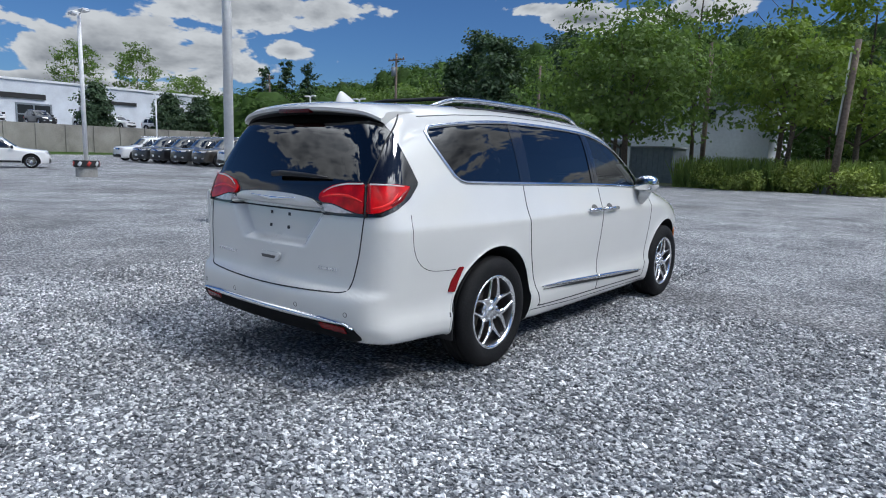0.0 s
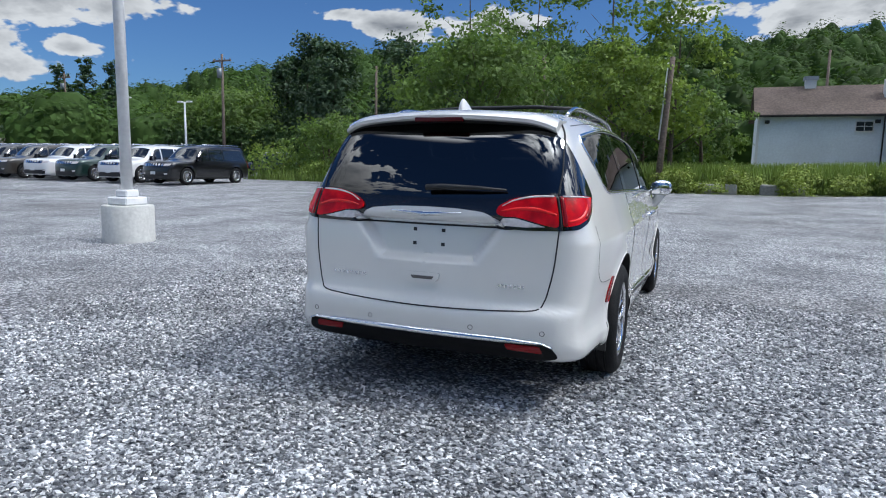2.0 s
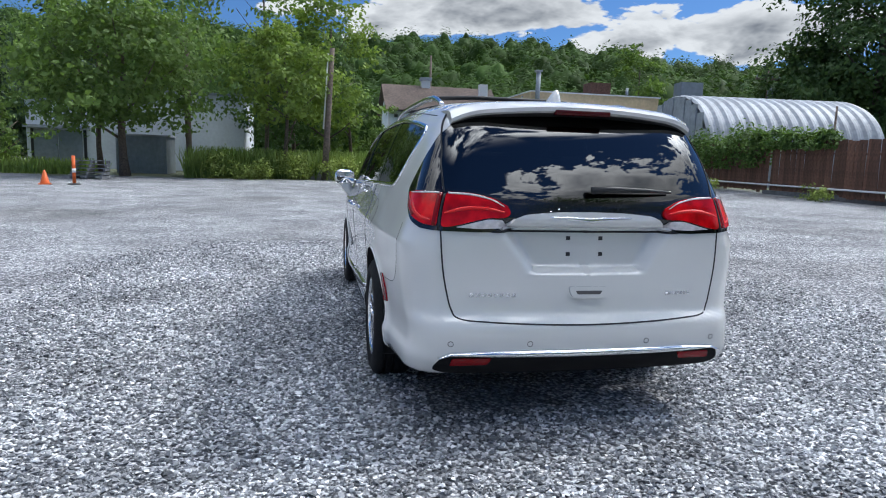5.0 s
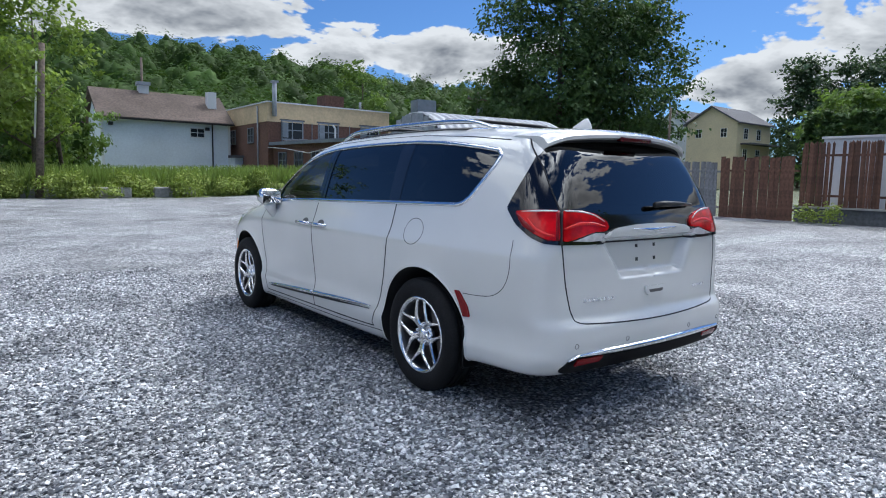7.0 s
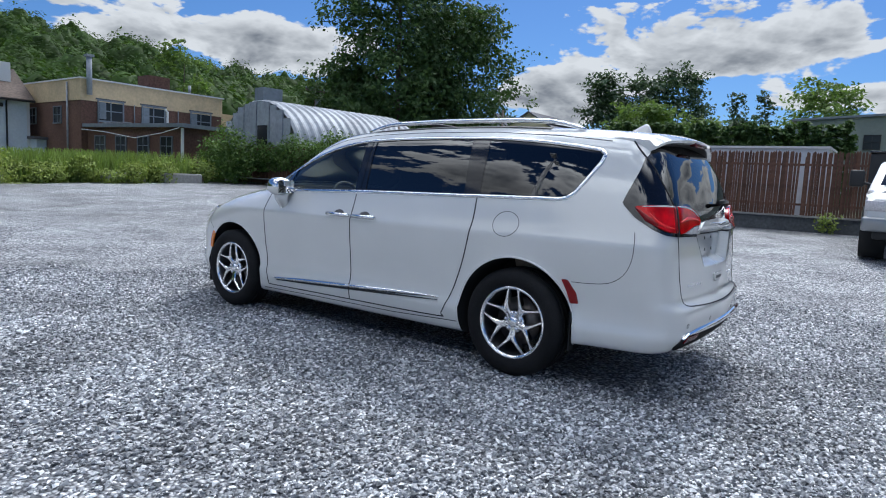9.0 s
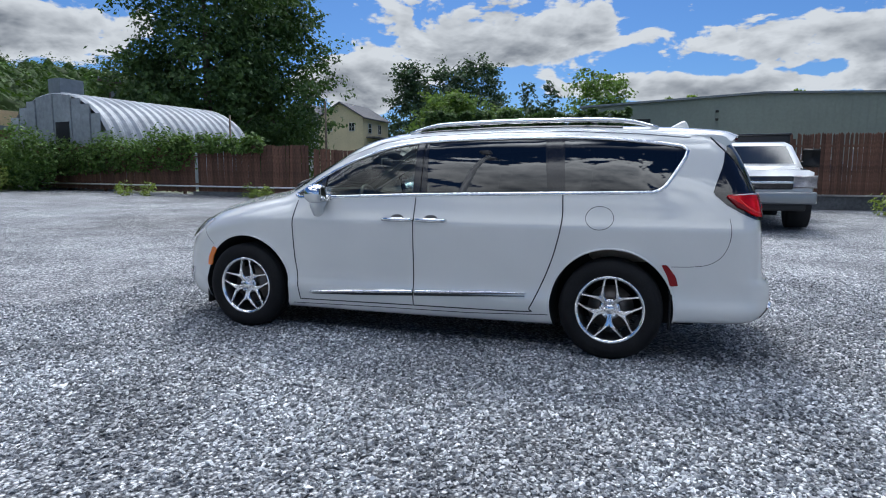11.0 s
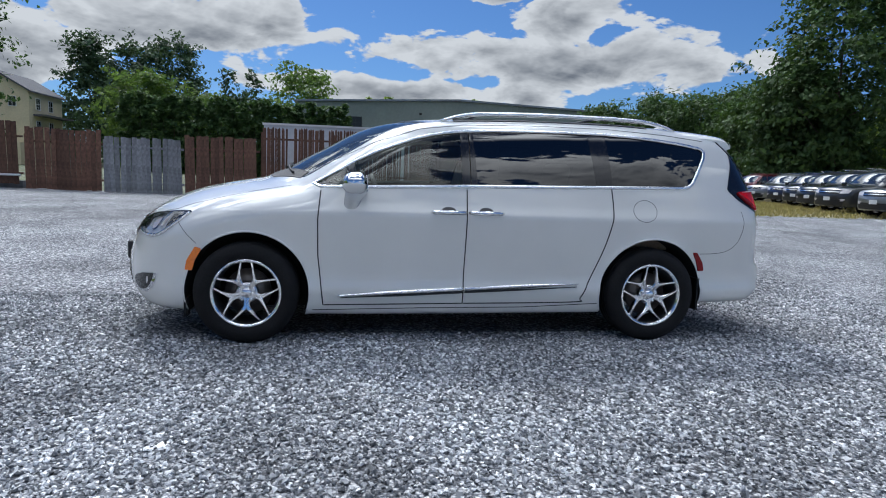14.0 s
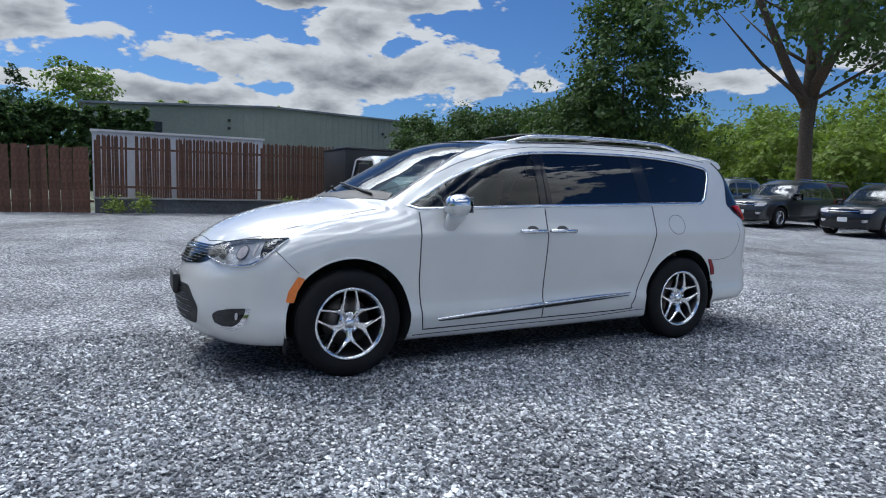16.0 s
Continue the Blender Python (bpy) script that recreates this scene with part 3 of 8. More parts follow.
VAN = Shell(
    plan=curve([-2.7, -2.4, -2.1, -1.7, -1.0, 0.0, 1.0, 1.5, 1.9, 2.2, 2.5], [0.885, 0.925, 0.955, 0.985, 1.0, 1.005, 1.0, 0.985, 0.955, 0.915, 0.85]),
    sect=curve([0.18, 0.26, 0.34, 0.41, 0.455, 0.52, 0.64, 0.80, 0.90, 0.955, 0.99, 1.04, 1.15, 1.30, 1.45, 1.60, 1.75], [-0.085, -0.048, -0.027, -0.019, -0.033, -0.038, -0.027, -0.009, -0.001, 0.001, -0.011, -0.030, -0.064, -0.112, -0.167, -0.235, -0.31]),
    tuck=curve([-2.6, -2.1, -1.4, 0.4, 1.2], [-0.05, -0.025, 0.0, 0.0, -0.03]),
    top=curve([2.75, 2.62, 2.50, 2.38, 2.19, 1.95, 1.71, 1.50, 1.40, 1.18, 0.993, 0.805, 0.618, 0.43, 0.24, -0.12, -0.58, -1.03, -1.48, -1.93, -2.3, -2.7],
              [0.55, 0.74, 0.87, 0.945, 1.035, 1.108, 1.16, 1.20, 1.245, 1.37, 1.473, 1.577, 1.65, 1.69, 1.712, 1.732, 1.745, 1.746, 1.732, 1.708, 1.66, 1.58]),
    tail=curve([0.20, 0.33, 0.42, 0.52, 0.58, 0.63, 0.75, 0.90, 1.05, 1.15, 1.30, 1.50, 1.65, 1.8], [-2.50, -2.60, -2.655, -2.665, -2.655, -2.615, -2.60, -2.59, -2.575, -2.555, -2.50, -2.405, -2.32, -2.22]),
    nose=curve([0.15, 0.24, 0.34, 0.46, 0.60, 0.75, 0.86, 0.95, 1.1], [2.36, 2.48, 2.54, 2.56, 2.565, 2.55, 2.51, 2.44, 2.2]),
    floor=curve([-2.7, -2.0, -1.2, 1.2, 2.0, 2.6], [0.31, 0.29, 0.215, 0.20, 0.22, 0.21]),
    wheels=((-AXLE, WHEEL_R), (AXLE, WHEEL_R)), pocket=True)

# outlines, side on (y, z)
GLASS_TOP = [(1.09, 1.166), (0.93, 1.258), (0.77, 1.350), (0.63, 1.416), (0.50, 1.470), (0.36, 1.520), (0.23, 1.556), (0.10, 1.580), (-0.04, 1.596), (-0.28, 1.609),
             (-0.52, 1.616), (-0.85, 1.621), (-1.18, 1.620), (-1.40, 1.610), (-1.61, 1.594), (-1.85, 1.567)]
GLASS_BACK = [(-2.00, 1.545), (-2.035, 1.515), (-2.02, 1.46), (-1.95, 1.345), (-1.895, 1.262), (-1.85, 1.228), (-1.80, 1.216)]
GLASS_ALL = GLASS_TOP + GLASS_BACK + [(-1.17, 1.203), (-0.04, 1.178), (0.7, 1.152), (1.03, 1.145)]


def top_of_glass(y):
    ys = [p[0] for p in GLASS_TOP][::-1]
    return float(np.interp(y, ys, [p[1] for p in GLASS_TOP][::-1]))


def belt(y):
    return float(np.interp(y, [-1.80, -1.17, -0.04, 0.7, 1.03], [1.216, 1.203, 1.178, 1.152, 1.145]))


def between(ya, yb, slant_a=0.0, slant_b=0.0, grow=0.0):
    """The stretch of the window band from ya forward to yb, with slanting ends."""
    lo = [(ya, belt(ya) - grow), (yb, belt(yb) - grow)]
    ta, tb = ya + slant_a, yb + slant_b
    ys = [tb] + [y for y, _ in GLASS_TOP if ta + 0.02 < y < tb - 0.02] + [ta]
    return lo + [(y, top_of_glass(y) + grow) for y in ys]


def bend(pts, n=5):
    """A smooth line through the points."""
    p = [pts[0]] + list(pts) + [pts[-1]]
    out_ = []
    for a, b, c, d in zip(p, p[1:], p[2:], p[3:]):
        for k in range(n):
            t = k / n
            out_.append(tuple(0.5 * (2 * b[i] + (c[i] - a[i]) * t + (2 * a[i] - 5 * b[i] + 4 * c[i] - d[i]) * t * t + (3 * b[i] - a[i] - 3 * c[i] + d[i]) * t ** 3) for i in (0, 1)))
    return out_ + [tuple(pts[-1])]


van = thing("minivan", pose(0, 0, 0), "clean pearl white family minivan with chrome trim, parked on grey gravel", "minivan")

verts, faces = VAN.grid(-1.75, 1.75, 0.80, along=150, around=212, caps=60)
cutters = []
for sx in (-1, 1):
    for wy in (-AXLE, AXLE):
        b = bmesh.new()
        bmesh.ops.create_cone(b, cap_ends=True, segments=72, radius1=0.438, radius2=0.438, depth=0.9, matrix=Matrix.Translation((sx * 1.03, wy - 0.005 * (wy > 0), 0.375)) @ Matrix.Rotation(math.pi / 2, 4, "Y"))
        cutters.append(b)
    cutters.append(prism_bm(GLASS_ALL, view("side", sx), 1.1))
# the cabin within
cab = Shell(VAN.plan, VAN.sect, VAN.tuck, VAN.top, lambda z: VAN.tail(z) + 0.06, curve([0.3, 1.3, 2.0], [1.32, 1.32, 1.30]), curve([-3, 3], [0.85, 0.85]), (), nose_bow=0.0, blends=(0.14, 0.16, 0.05))
cv, cf = cab.grid(-1.75, 0.9, 1.15, along=50, around=64, caps=14, inset=0.055)
b = bmesh.new()
cvs = [b.verts.new(v) for v in cv]
for f in cf:
    b.faces.new([cvs[i] for i in f])
cutters.insert(0, b)
SCREEN = [(-0.70, 1.16), (-0.36, 1.40), (0, 1.475), (0.36, 1.40), (0.70, 1.16), (0.675, 0.86), (0.615, 0.40), (0.575, 0.25), (0.3, 0.38), (0, 0.42), (-0.3, 0.38), (-0.575, 0.25), (-0.615, 0.40), (-0.675, 0.86)]
cutters.append(prism_bm(SCREEN, ((0, 0, 2.2), (1, 0, 0), (0, 1, 0), (0, 0, -1)), 1.02))
TAIL_GLASS = [(-0.60, 1.215), (-0.30, 1.19), (0, 1.185), (0.30, 1.19), (0.60, 1.215), (0.59, 1.36), (0.545, 1.50), (0.50, 1.545), (0.25, 1.575), (0, 1.58), (-0.25, 1.575), (-0.50, 1.545), (-0.545, 1.50), (-0.59, 1.36)]
cutters.append(prism_bm(TAIL_GLASS, view("tail"), 1.4))
skin = carve(verts, faces, cutters, PAINT)
skin.materials.append(CABIN)
skin.materials.append(UNDER)
mids = np.array([p.center[:] for p in skin.polygons])
deep = VAN(mids) < -0.02
arch = (np.abs(mids[:, 0]) < 1.03) & (VAN(mids) < -0.002) & (np.minimum(np.hypot(mids[:, 1] - AXLE, mids[:, 2] - 0.375), np.hypot(mids[:, 1] + AXLE, mids[:, 2] - 0.375)) < 0.46)
under = (mids[:, 2] < 0.30) & (np.array([p.normal[2] for p in skin.polygons]) < -0.93) & (np.abs(mids[:, 0]) < 0.90)
index = np.where(arch | under, 2, np.where(deep, 1, 0))
skin.polygons.foreach_set("material_index", index.astype(np.int32))
body = new("body", skin)
body.parent = van
sharp(body, 40)

# doors, hood and tailgate: shut lines as dark grooves between panels
FRONT_DOOR = [(1.03, 1.12), (1.048, 0.913), (1.045, 0.647), (1.005, 0.285), (-0.028, 0.300), (-0.034, 0.7), (-0.040, 1.155)]
SLIDE_DOOR = [(-0.046, 1.155), (-0.040, 0.7), (-0.034, 0.300), (-0.90, 0.312), (-0.96, 0.345), (-1.034, 0.496), (-1.10, 0.655), (-1.149, 0.805), (-1.19, 1.0), (-1.185, 1.19)]
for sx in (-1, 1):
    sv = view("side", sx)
    part("door_gap", VAN.ribbon(FRONT_DOOR, sv, 0.009, 0.0014), DARK_GAP, van)
    part("door_gap", VAN.ribbon(bend(SLIDE_DOOR[2:]), sv, 0.009, 0.0014), DARK_GAP, van)
    part("sill_line", VAN.ribbon([(1.08, 0.245), (0.3, 0.262), (-0.5, 0.27), (-1.10, 0.30)], sv, 0.006, 0.001), DARK_GAP, van)
    part("side_moulding", VAN.ribbon([(0.90, 0.361), (0.5, 0.383), (-0.028, 0.412)], sv, [0.012, 0.030, 0.034, 0.034], 0.020, round_=True), CHROME, van, "chrome lower door moulding")
    part("side_moulding", VAN.ribbon([(-0.040, 0.413), (-0.5, 0.435), (-0.935, 0.452)], sv, [0.034, 0.034, 0.030, 0.010], 0.020, round_=True), CHROME, van, "chrome lower door moulding")
    # dark underside of the chrome moulding, its shade laid on as black strips
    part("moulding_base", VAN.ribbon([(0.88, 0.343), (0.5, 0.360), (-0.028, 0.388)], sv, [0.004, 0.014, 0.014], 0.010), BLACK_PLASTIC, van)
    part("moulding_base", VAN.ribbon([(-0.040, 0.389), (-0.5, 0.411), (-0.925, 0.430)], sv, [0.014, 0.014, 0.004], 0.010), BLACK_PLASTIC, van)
    part("window_trim", VAN.ribbon(GLASS_ALL, sv, 0.027, 0.008, closed=True, round_=True), CHROME, van, "chrome window surround")
    part("roof_seam", VAN.ribbon([(1.30, 1.225), (0.93, 1.345), (0.63, 1.49), (0.30, 1.60), (-0.04, 1.645), (-0.6, 1.664), (-1.2, 1.664), (-1.7, 1.638), (-2.05, 1.605)], sv, 0.006, 0.001), DARK_GAP, van)
    # glass and its pillars
    g = part("quarter_window", VAN.patch([(1.07, 1.150), (1.085, 1.168), (0.83, 1.318), (0.83, 1.150)], sv, -0.006, 0.004, 6), GLASS_CLEAR, van)
    g.visible_shadow = False
    part("window_divider", VAN.patch([(0.835, 1.148), (0.835, 1.315), (0.79, 1.34), (0.785, 1.148)], sv, 0.0, 0.02, 5), BLACK_GLOSS, van)
    g = part("front_door_window", VAN.patch(between(-0.012, 0.79, 0.0, -0.01, 0.004), sv, -0.006, 0.004, 10), GLASS_CLEAR, van, "lightly tinted window")
    g.visible_shadow = False
    part("door_pillar", VAN.patch(between(-0.070, -0.010, 0.01, 0.012), sv, -0.001, 0.02, 6), BLACK_GLOSS, van, "gloss black pillar")
    part("door_pillar", VAN.patch(between(-0.125, -0.076, 0.03, 0.010), sv, -0.001, 0.02, 6), BLACK_GLOSS, van, "gloss black pillar")
    part("sliding_door_window", VAN.patch(between(-1.075, -0.12, 0.05, 0.035, 0.004), sv, -0.006, 0.004, 10), GLASS_DARK, van, "dark privacy window")
    part("rear_pillar", VAN.patch(between(-1.20, -1.070, 0.03, 0.05), sv, -0.004, 0.02, 6), BLACK_GLOSS, van, "gloss black pillar")
    rear_glass = [(-1.195, belt(-1.195)), (-1.165, top_of_glass(-1.165)), (-1.40, 1.61), (-1.61, 1.594), (-1.85, 1.567), (-2.0, 1.545), (-2.035, 1.515), (-2.02, 1.46), (-1.95, 1.345), (-1.895, 1.262), (-1.85, 1.228), (-1.80, 1.216)]
    part("rear_side_window", VAN.patch(rear_glass, sv, -0.006, 0.004, 10), GLASS_DARK, van, "dark privacy window")
    # handles
    for hy in (0.100, -0.182):
        bm = bmesh.new()
        base_p = VAN.onto(np.array([[sx * 1.6, hy + d, 0.985] for d in (-0.128, -0.112, 0.0, 0.112, 0.128)]), np.array([[-sx, 0, 0.0]] * 5))
        lift = [0.006, 0.026, 0.040, 0.026, 0.006]
        tube = [Vector(p) + Vector((sx * l, 0, 0)) for p, l in zip(base_p, lift)]
        tube_bm(tube, [0.010, 0.014, 0.015, 0.014, 0.010], 10, bm)
        for v in bm.verts:
            v.co.z = 0.985 + (v.co.z - 0.985) * 1.15
        part("door_handle", bm, CHROME, van, "chrome door handle")
        part("handle_cup", VAN.patch([(hy + 0.055 * math.cos(a), 0.995 + 0.030 * math.sin(a)) for a in np.linspace(0, 2 * math.pi, 20, endpoint=False)], sv, 0.0008, 0.003, 3), DASH, van)
    # arch liner and lip
    for wy in (-AXLE, AXLE):
        part("arch_lip", VAN.ribbon([(wy - 0.005 * (wy > 0) + 0.440 * math.cos(a), 0.375 + 0.440 * math.sin(a)) for a in np.linspace(radians(-18), radians(198), 40)], sv, 0.014, 0.004, round_=True), PAINT, van)
        wheel_parts(van, Matrix.Translation((sx * 0.868, wy, WHEEL_R)) @ Matrix.Rotation(0 if sx > 0 else math.pi, 4, "Z"))
    # rear strip stands for the arch liner, front one for an air deflector
    part("mud_flap", box_bm(sx * 0.80, sx * 0.945, -1.965, -1.95, 0.25, 0.50, 0.006), BLACK_PLASTIC, van)
    part("mud_flap", box_bm(sx * 0.80, sx * 0.92, 1.965, 1.98, 0.19, 0.32, 0.006), BLACK_PLASTIC, van)
    # reflectors on the arch edges
    part("rear_reflector", VAN.patch(rounded([(-1.885, 0.712), (-1.925, 0.712), (-1.985, 0.63), (-2.002, 0.565), (-1.950, 0.560), (-1.925, 0.635)], 0.01), sv, 0.008, 0.012, 5, 0.01), RED_DARK, van, "dark red side reflector")
    part("front_marker", VAN.patch(rounded([(1.850, 0.682), (1.895, 0.698), (1.955, 0.60), (1.970, 0.530), (1.920, 0.525), (1.898, 0.60)], 0.01), sv, 0.008, 0.012, 5, 0.01), AMBER, van, "amber side marker lamp")
    if sx < 0:
        part("fuel_door_line", VAN.ribbon([(-1.455 + 0.098 * math.cos(a), 1.030 + 0.083 * math.sin(a)) for a in np.linspace(0, 2 * math.pi, 36, endpoint=False)], sv, 0.004, 0.0008, closed=True), DARK_GAP, van, "round fuel filler door")
    part("bumper_seam", VAN.ribbon(bend([(-1.95, 0.700), (-2.08, 0.704), (-2.19, 0.722), (-2.27, 0.775), (-2.315, 0.86), (-2.328, 0.96), (-2.315, 1.045)]), sv, 0.004, 0.0008), DARK_GAP, van)
    part("bumper_seam", VAN.ribbon([(1.89, 0.72), (1.96, 0.79), (2.02, 0.86)], sv, 0.004, 0.0008), DARK_GAP, van)
    # mirror
    mirror = new("door_mirror")
    mirror.parent = van
    sq = lambda t: math.copysign(abs(t) ** 0.66, t)

    def pod(upper):
        """The rounded mirror housing, its upper or its lower half."""
        b = bmesh.new()
        bmesh.ops.create_uvsphere(b, u_segments=28, v_segments=20, radius=1.0)
        bmesh.ops.delete(b, geom=[v for v in b.verts if (v.co.z < -0.02) == upper and abs(v.co.z) > 0.02], context="VERTS")
        for v in b.verts:
            x, y, z = v.co
            v.co = Vector((sx * (1.036 + 0.102 * sq(x)), 0.775 + (0.105 if y > 0 else 0.068) * sq(y), 1.168 + (0.088 * z if upper else 0.068 * z) + 0.010 * x))
        return b

    part("mirror_cap", pod(True), CHROME, mirror, "chrome mirror cap")
    part("mirror_lower", pod(False), PAINT, mirror)
    stem = tube_bm([(sx * 0.925, 0.81, 0.985), (sx * 0.965, 0.81, 1.015), (sx * 1.005, 0.80, 1.07), (sx * 1.03, 0.785, 1.13)], [0.030, 0.038, 0.046, 0.060], 14)
    for v in stem.verts:
        v.co.y = 0.80 + (v.co.y - 0.80) * 1.35
    part("mirror_stem", stem, PAINT, mirror)
    part("mirror_glass", box_bm(sx * 0.955, sx * 1.115, 0.703, 0.709, 1.125, 1.232, 0.002), CHROME, mirror, "mirror glass")
    # roof rails
    xs = 0.615
    ys = np.linspace(0.13, -1.83, 40)
    arc = VAN.onto(np.array([[sx * xs, y, 2.4] for y in ys]), np.array([[0, 0, -1.0]] * len(ys)))[:, 2]
    hump = [min(1.0, 6.5 * t, 6.5 * (1 - t)) for t in np.linspace(0, 1, 40)]
    part("roof_rail", tube_bm([(sx * xs, y, a + 0.004 + 0.045 * math.sin(h * math.pi / 2)) for y, a, h in zip(ys, arc, hump)], [0.012 + 0.006 * h for h in hump], 10), CHROME, van, "bright silver roof rail")
    part("roof_channel", VAN.ribbon([(sx * xs, y) for y in ys[2:-2:4]], view("top"), 0.05, 0.004), BLACK_PLASTIC, van)
    # tail lamp round the corner
    rc = view("rear_corner", sx)
    part("lamp_surround", VAN.patch(rounded([(0.955, 1.216), (1.10, 1.222), (1.25, 1.224), (1.36, 1.218), (1.445, 1.197), (1.525, 1.148), (1.545, 1.110), (1.505, 1.028), (1.40, 1.024), (1.25, 1.028), (1.16, 1.036), (1.085, 1.068), (1.008, 1.130)], 0.02), rc, 0.004, 0.02, 16, middle=(1.24, 1.12)), BLACK_GLOSS, van)
    lamp = part("tail_lamp", VAN.patch(rounded([(1.012, 1.196), (1.10, 1.206), (1.236, 1.208), (1.240, 1.048), (1.17, 1.056), (1.105, 1.084), (1.045, 1.135)], 0.02), rc, 0.018, 0.03, 12), RED_LENS, van, "red tail lamp")
    part("lamp_inner", VAN.patch(rounded([(1.254, 1.210), (1.35, 1.206), (1.435, 1.186), (1.500, 1.148), (1.516, 1.112), (1.495, 1.092), (1.430, 1.092), (1.350, 1.066), (1.300, 1.050), (1.256, 1.044)], 0.02), rc, 0.018, 0.03, 10), RED_LENS, lamp, "red inner lamp on the tailgate")
    part("reverse_lamp", VAN.patch(rounded([(1.310, 1.046), (1.355, 1.060), (1.430, 1.085), (1.495, 1.085), (1.484, 1.044), (1.40, 1.040)], 0.012), rc, 0.017, 0.03, 8), CLEAR_LENS, lamp, "clear reversing lamp")
    part("lamp_divider", VAN.ribbon([(1.228, 1.205), (1.226, 1.052)], rc, 0.024, 0.0195), RED_DARK, lamp)
    part("lamp_divider", VAN.ribbon([(1.02, 1.188), (1.065, 1.130), (1.115, 1.092)], rc, [0.010, 0.034, 0.020], 0.0195), RED_DARK, lamp)
    part("light_guide", VAN.ribbon(bend([(1.08, 1.160), (1.11, 1.115), (1.16, 1.085), (1.21, 1.075)]), rc, [0.006, 0.020, 0.020, 0.010], 0.020), RED_BRIGHT, lamp)
    part("light_guide", VAN.ribbon(bend([(1.262, 1.110), (1.34, 1.135), (1.42, 1.135), (1.49, 1.120)]), rc, [0.010, 0.022, 0.018, 0.008], 0.020), RED_BRIGHT, lamp)
    part("light_guide", VAN.ribbon(bend([(1.05, 1.196), (1.15, 1.202), (1.225, 1.203)]), rc, [0.004, 0.010, 0.010], 0.020), CLEAR_LENS, lamp)
    part("light_guide", VAN.ribbon(bend([(1.262, 1.204), (1.35, 1.199), (1.43, 1.178), (1.485, 1.146)]), rc, [0.010, 0.012, 0.008, 0.004], 0.020), CLEAR_LENS, lamp)
    part("corner_glass", VAN.patch([(0.958, 1.216), (1.232, 1.218), (1.180, 1.346), (1.150, 1.431), (1.112, 1.508), (1.070, 1.425), (1.022, 1.340), (0.985, 1.272)], rc, 0.0035, 0.01, 12, middle=(1.10, 1.32)), CORNER_BLACK, van, "black glossy rear corner window")

tv = view("tail")
g = part("rear_window", VAN.patch([(-0.730, 1.220), (-0.40, 1.186), (0, 1.180), (0.40, 1.186), (0.730, 1.220), (0.728, 1.346), (0.714, 1.431), (0.704, 1.502), (0.638, 1.562), (0.56, 1.588), (0.3, 1.608), (0, 1.614), (-0.3, 1.608), (-0.56, 1.588), (-0.638, 1.562), (-0.704, 1.502), (-0.714, 1.431), (-0.728, 1.346)], tv, 0.004, 0.008, 20), GLASS_REAR, van, "dark privacy rear window")
band = [(-0.72, 1.235), (0.72, 1.235), (0.70, 1.15), (0.575, 1.10), (0.47, 1.055), (0.43, 1.090), (0.36, 1.112), (0, 1.130), (-0.36, 1.112), (-0.43, 1.090), (-0.47, 1.055), (-0.575, 1.10), (-0.70, 1.15)]
part("tail_band", VAN.patch(band, tv, 0.0025, 0.01, 12, middle=(0, 1.185)), BLACK_GLOSS, van, "gloss black band under the rear window")
for sx in (-1, 1):
    part("window_frit", VAN.patch([(sx * 0.728, 1.222), (sx * 0.726, 1.346), (sx * 0.710, 1.431), (sx * 0.698, 1.50), (sx * 0.63, 1.555), (sx * 0.50, 1.548), (sx * 0.545, 1.50), (sx * 0.59, 1.36), (sx * 0.60, 1.215)], tv, 0.0005, 0.006, 6), BLACK_GLOSS, van)
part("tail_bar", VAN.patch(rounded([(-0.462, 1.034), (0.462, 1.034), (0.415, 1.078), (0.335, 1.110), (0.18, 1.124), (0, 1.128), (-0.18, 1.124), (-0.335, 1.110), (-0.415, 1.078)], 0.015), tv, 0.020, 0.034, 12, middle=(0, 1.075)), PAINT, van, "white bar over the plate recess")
# dark strip that paints the shade under the white bar
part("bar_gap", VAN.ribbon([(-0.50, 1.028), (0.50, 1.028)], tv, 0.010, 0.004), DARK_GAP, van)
part("wing_emblem", VAN.ribbon([(-0.215, 1.100), (-0.06, 1.092), (0, 1.088), (0.06, 1.092), (0.215, 1.100)], tv, [0.006, 0.016, 0.024, 0.016, 0.006], 0.006, 0.020), CHROME, van, "chrome winged emblem")
part("rear_camera", VAN.patch([(0.018 * math.cos(a), 1.035 + 0.014 * math.sin(a)) for a in np.linspace(0, 2 * math.pi, 14, endpoint=False)], tv, 0.012, 0.02, 3, 0.01), BLACK_PLASTIC, van)
gate = bend([(-0.748, 1.035), (-0.735, 0.85), (-0.712, 0.72), (-0.692, 0.650), (-0.655, 0.608), (-0.50, 0.594), (-0.25, 0.584), (0, 0.580), (0.25, 0.584), (0.50, 0.594), (0.655, 0.608), (0.692, 0.650), (0.712, 0.72), (0.735, 0.85), (0.748, 1.035)])
part("tailgate_gap", VAN.ribbon(gate, tv, 0.008, 0.0015), DARK_GAP, van)
for sx in (-1, 1):
    part("tailgate_gap", VAN.ribbon([(1.247, 1.03), (1.247, 1.20)], view("rear_corner", sx), 0.010, 0.019), DARK_GAP, van)
    part("tailgate_gap", VAN.ribbon(bend([(1.242, 1.21), (1.184, 1.346), (1.153, 1.431), (1.112, 1.508), (1.088, 1.560), (1.074, 1.625)]), view("rear_corner", sx), 0.009, 0.0065), DARK_GAP, van)
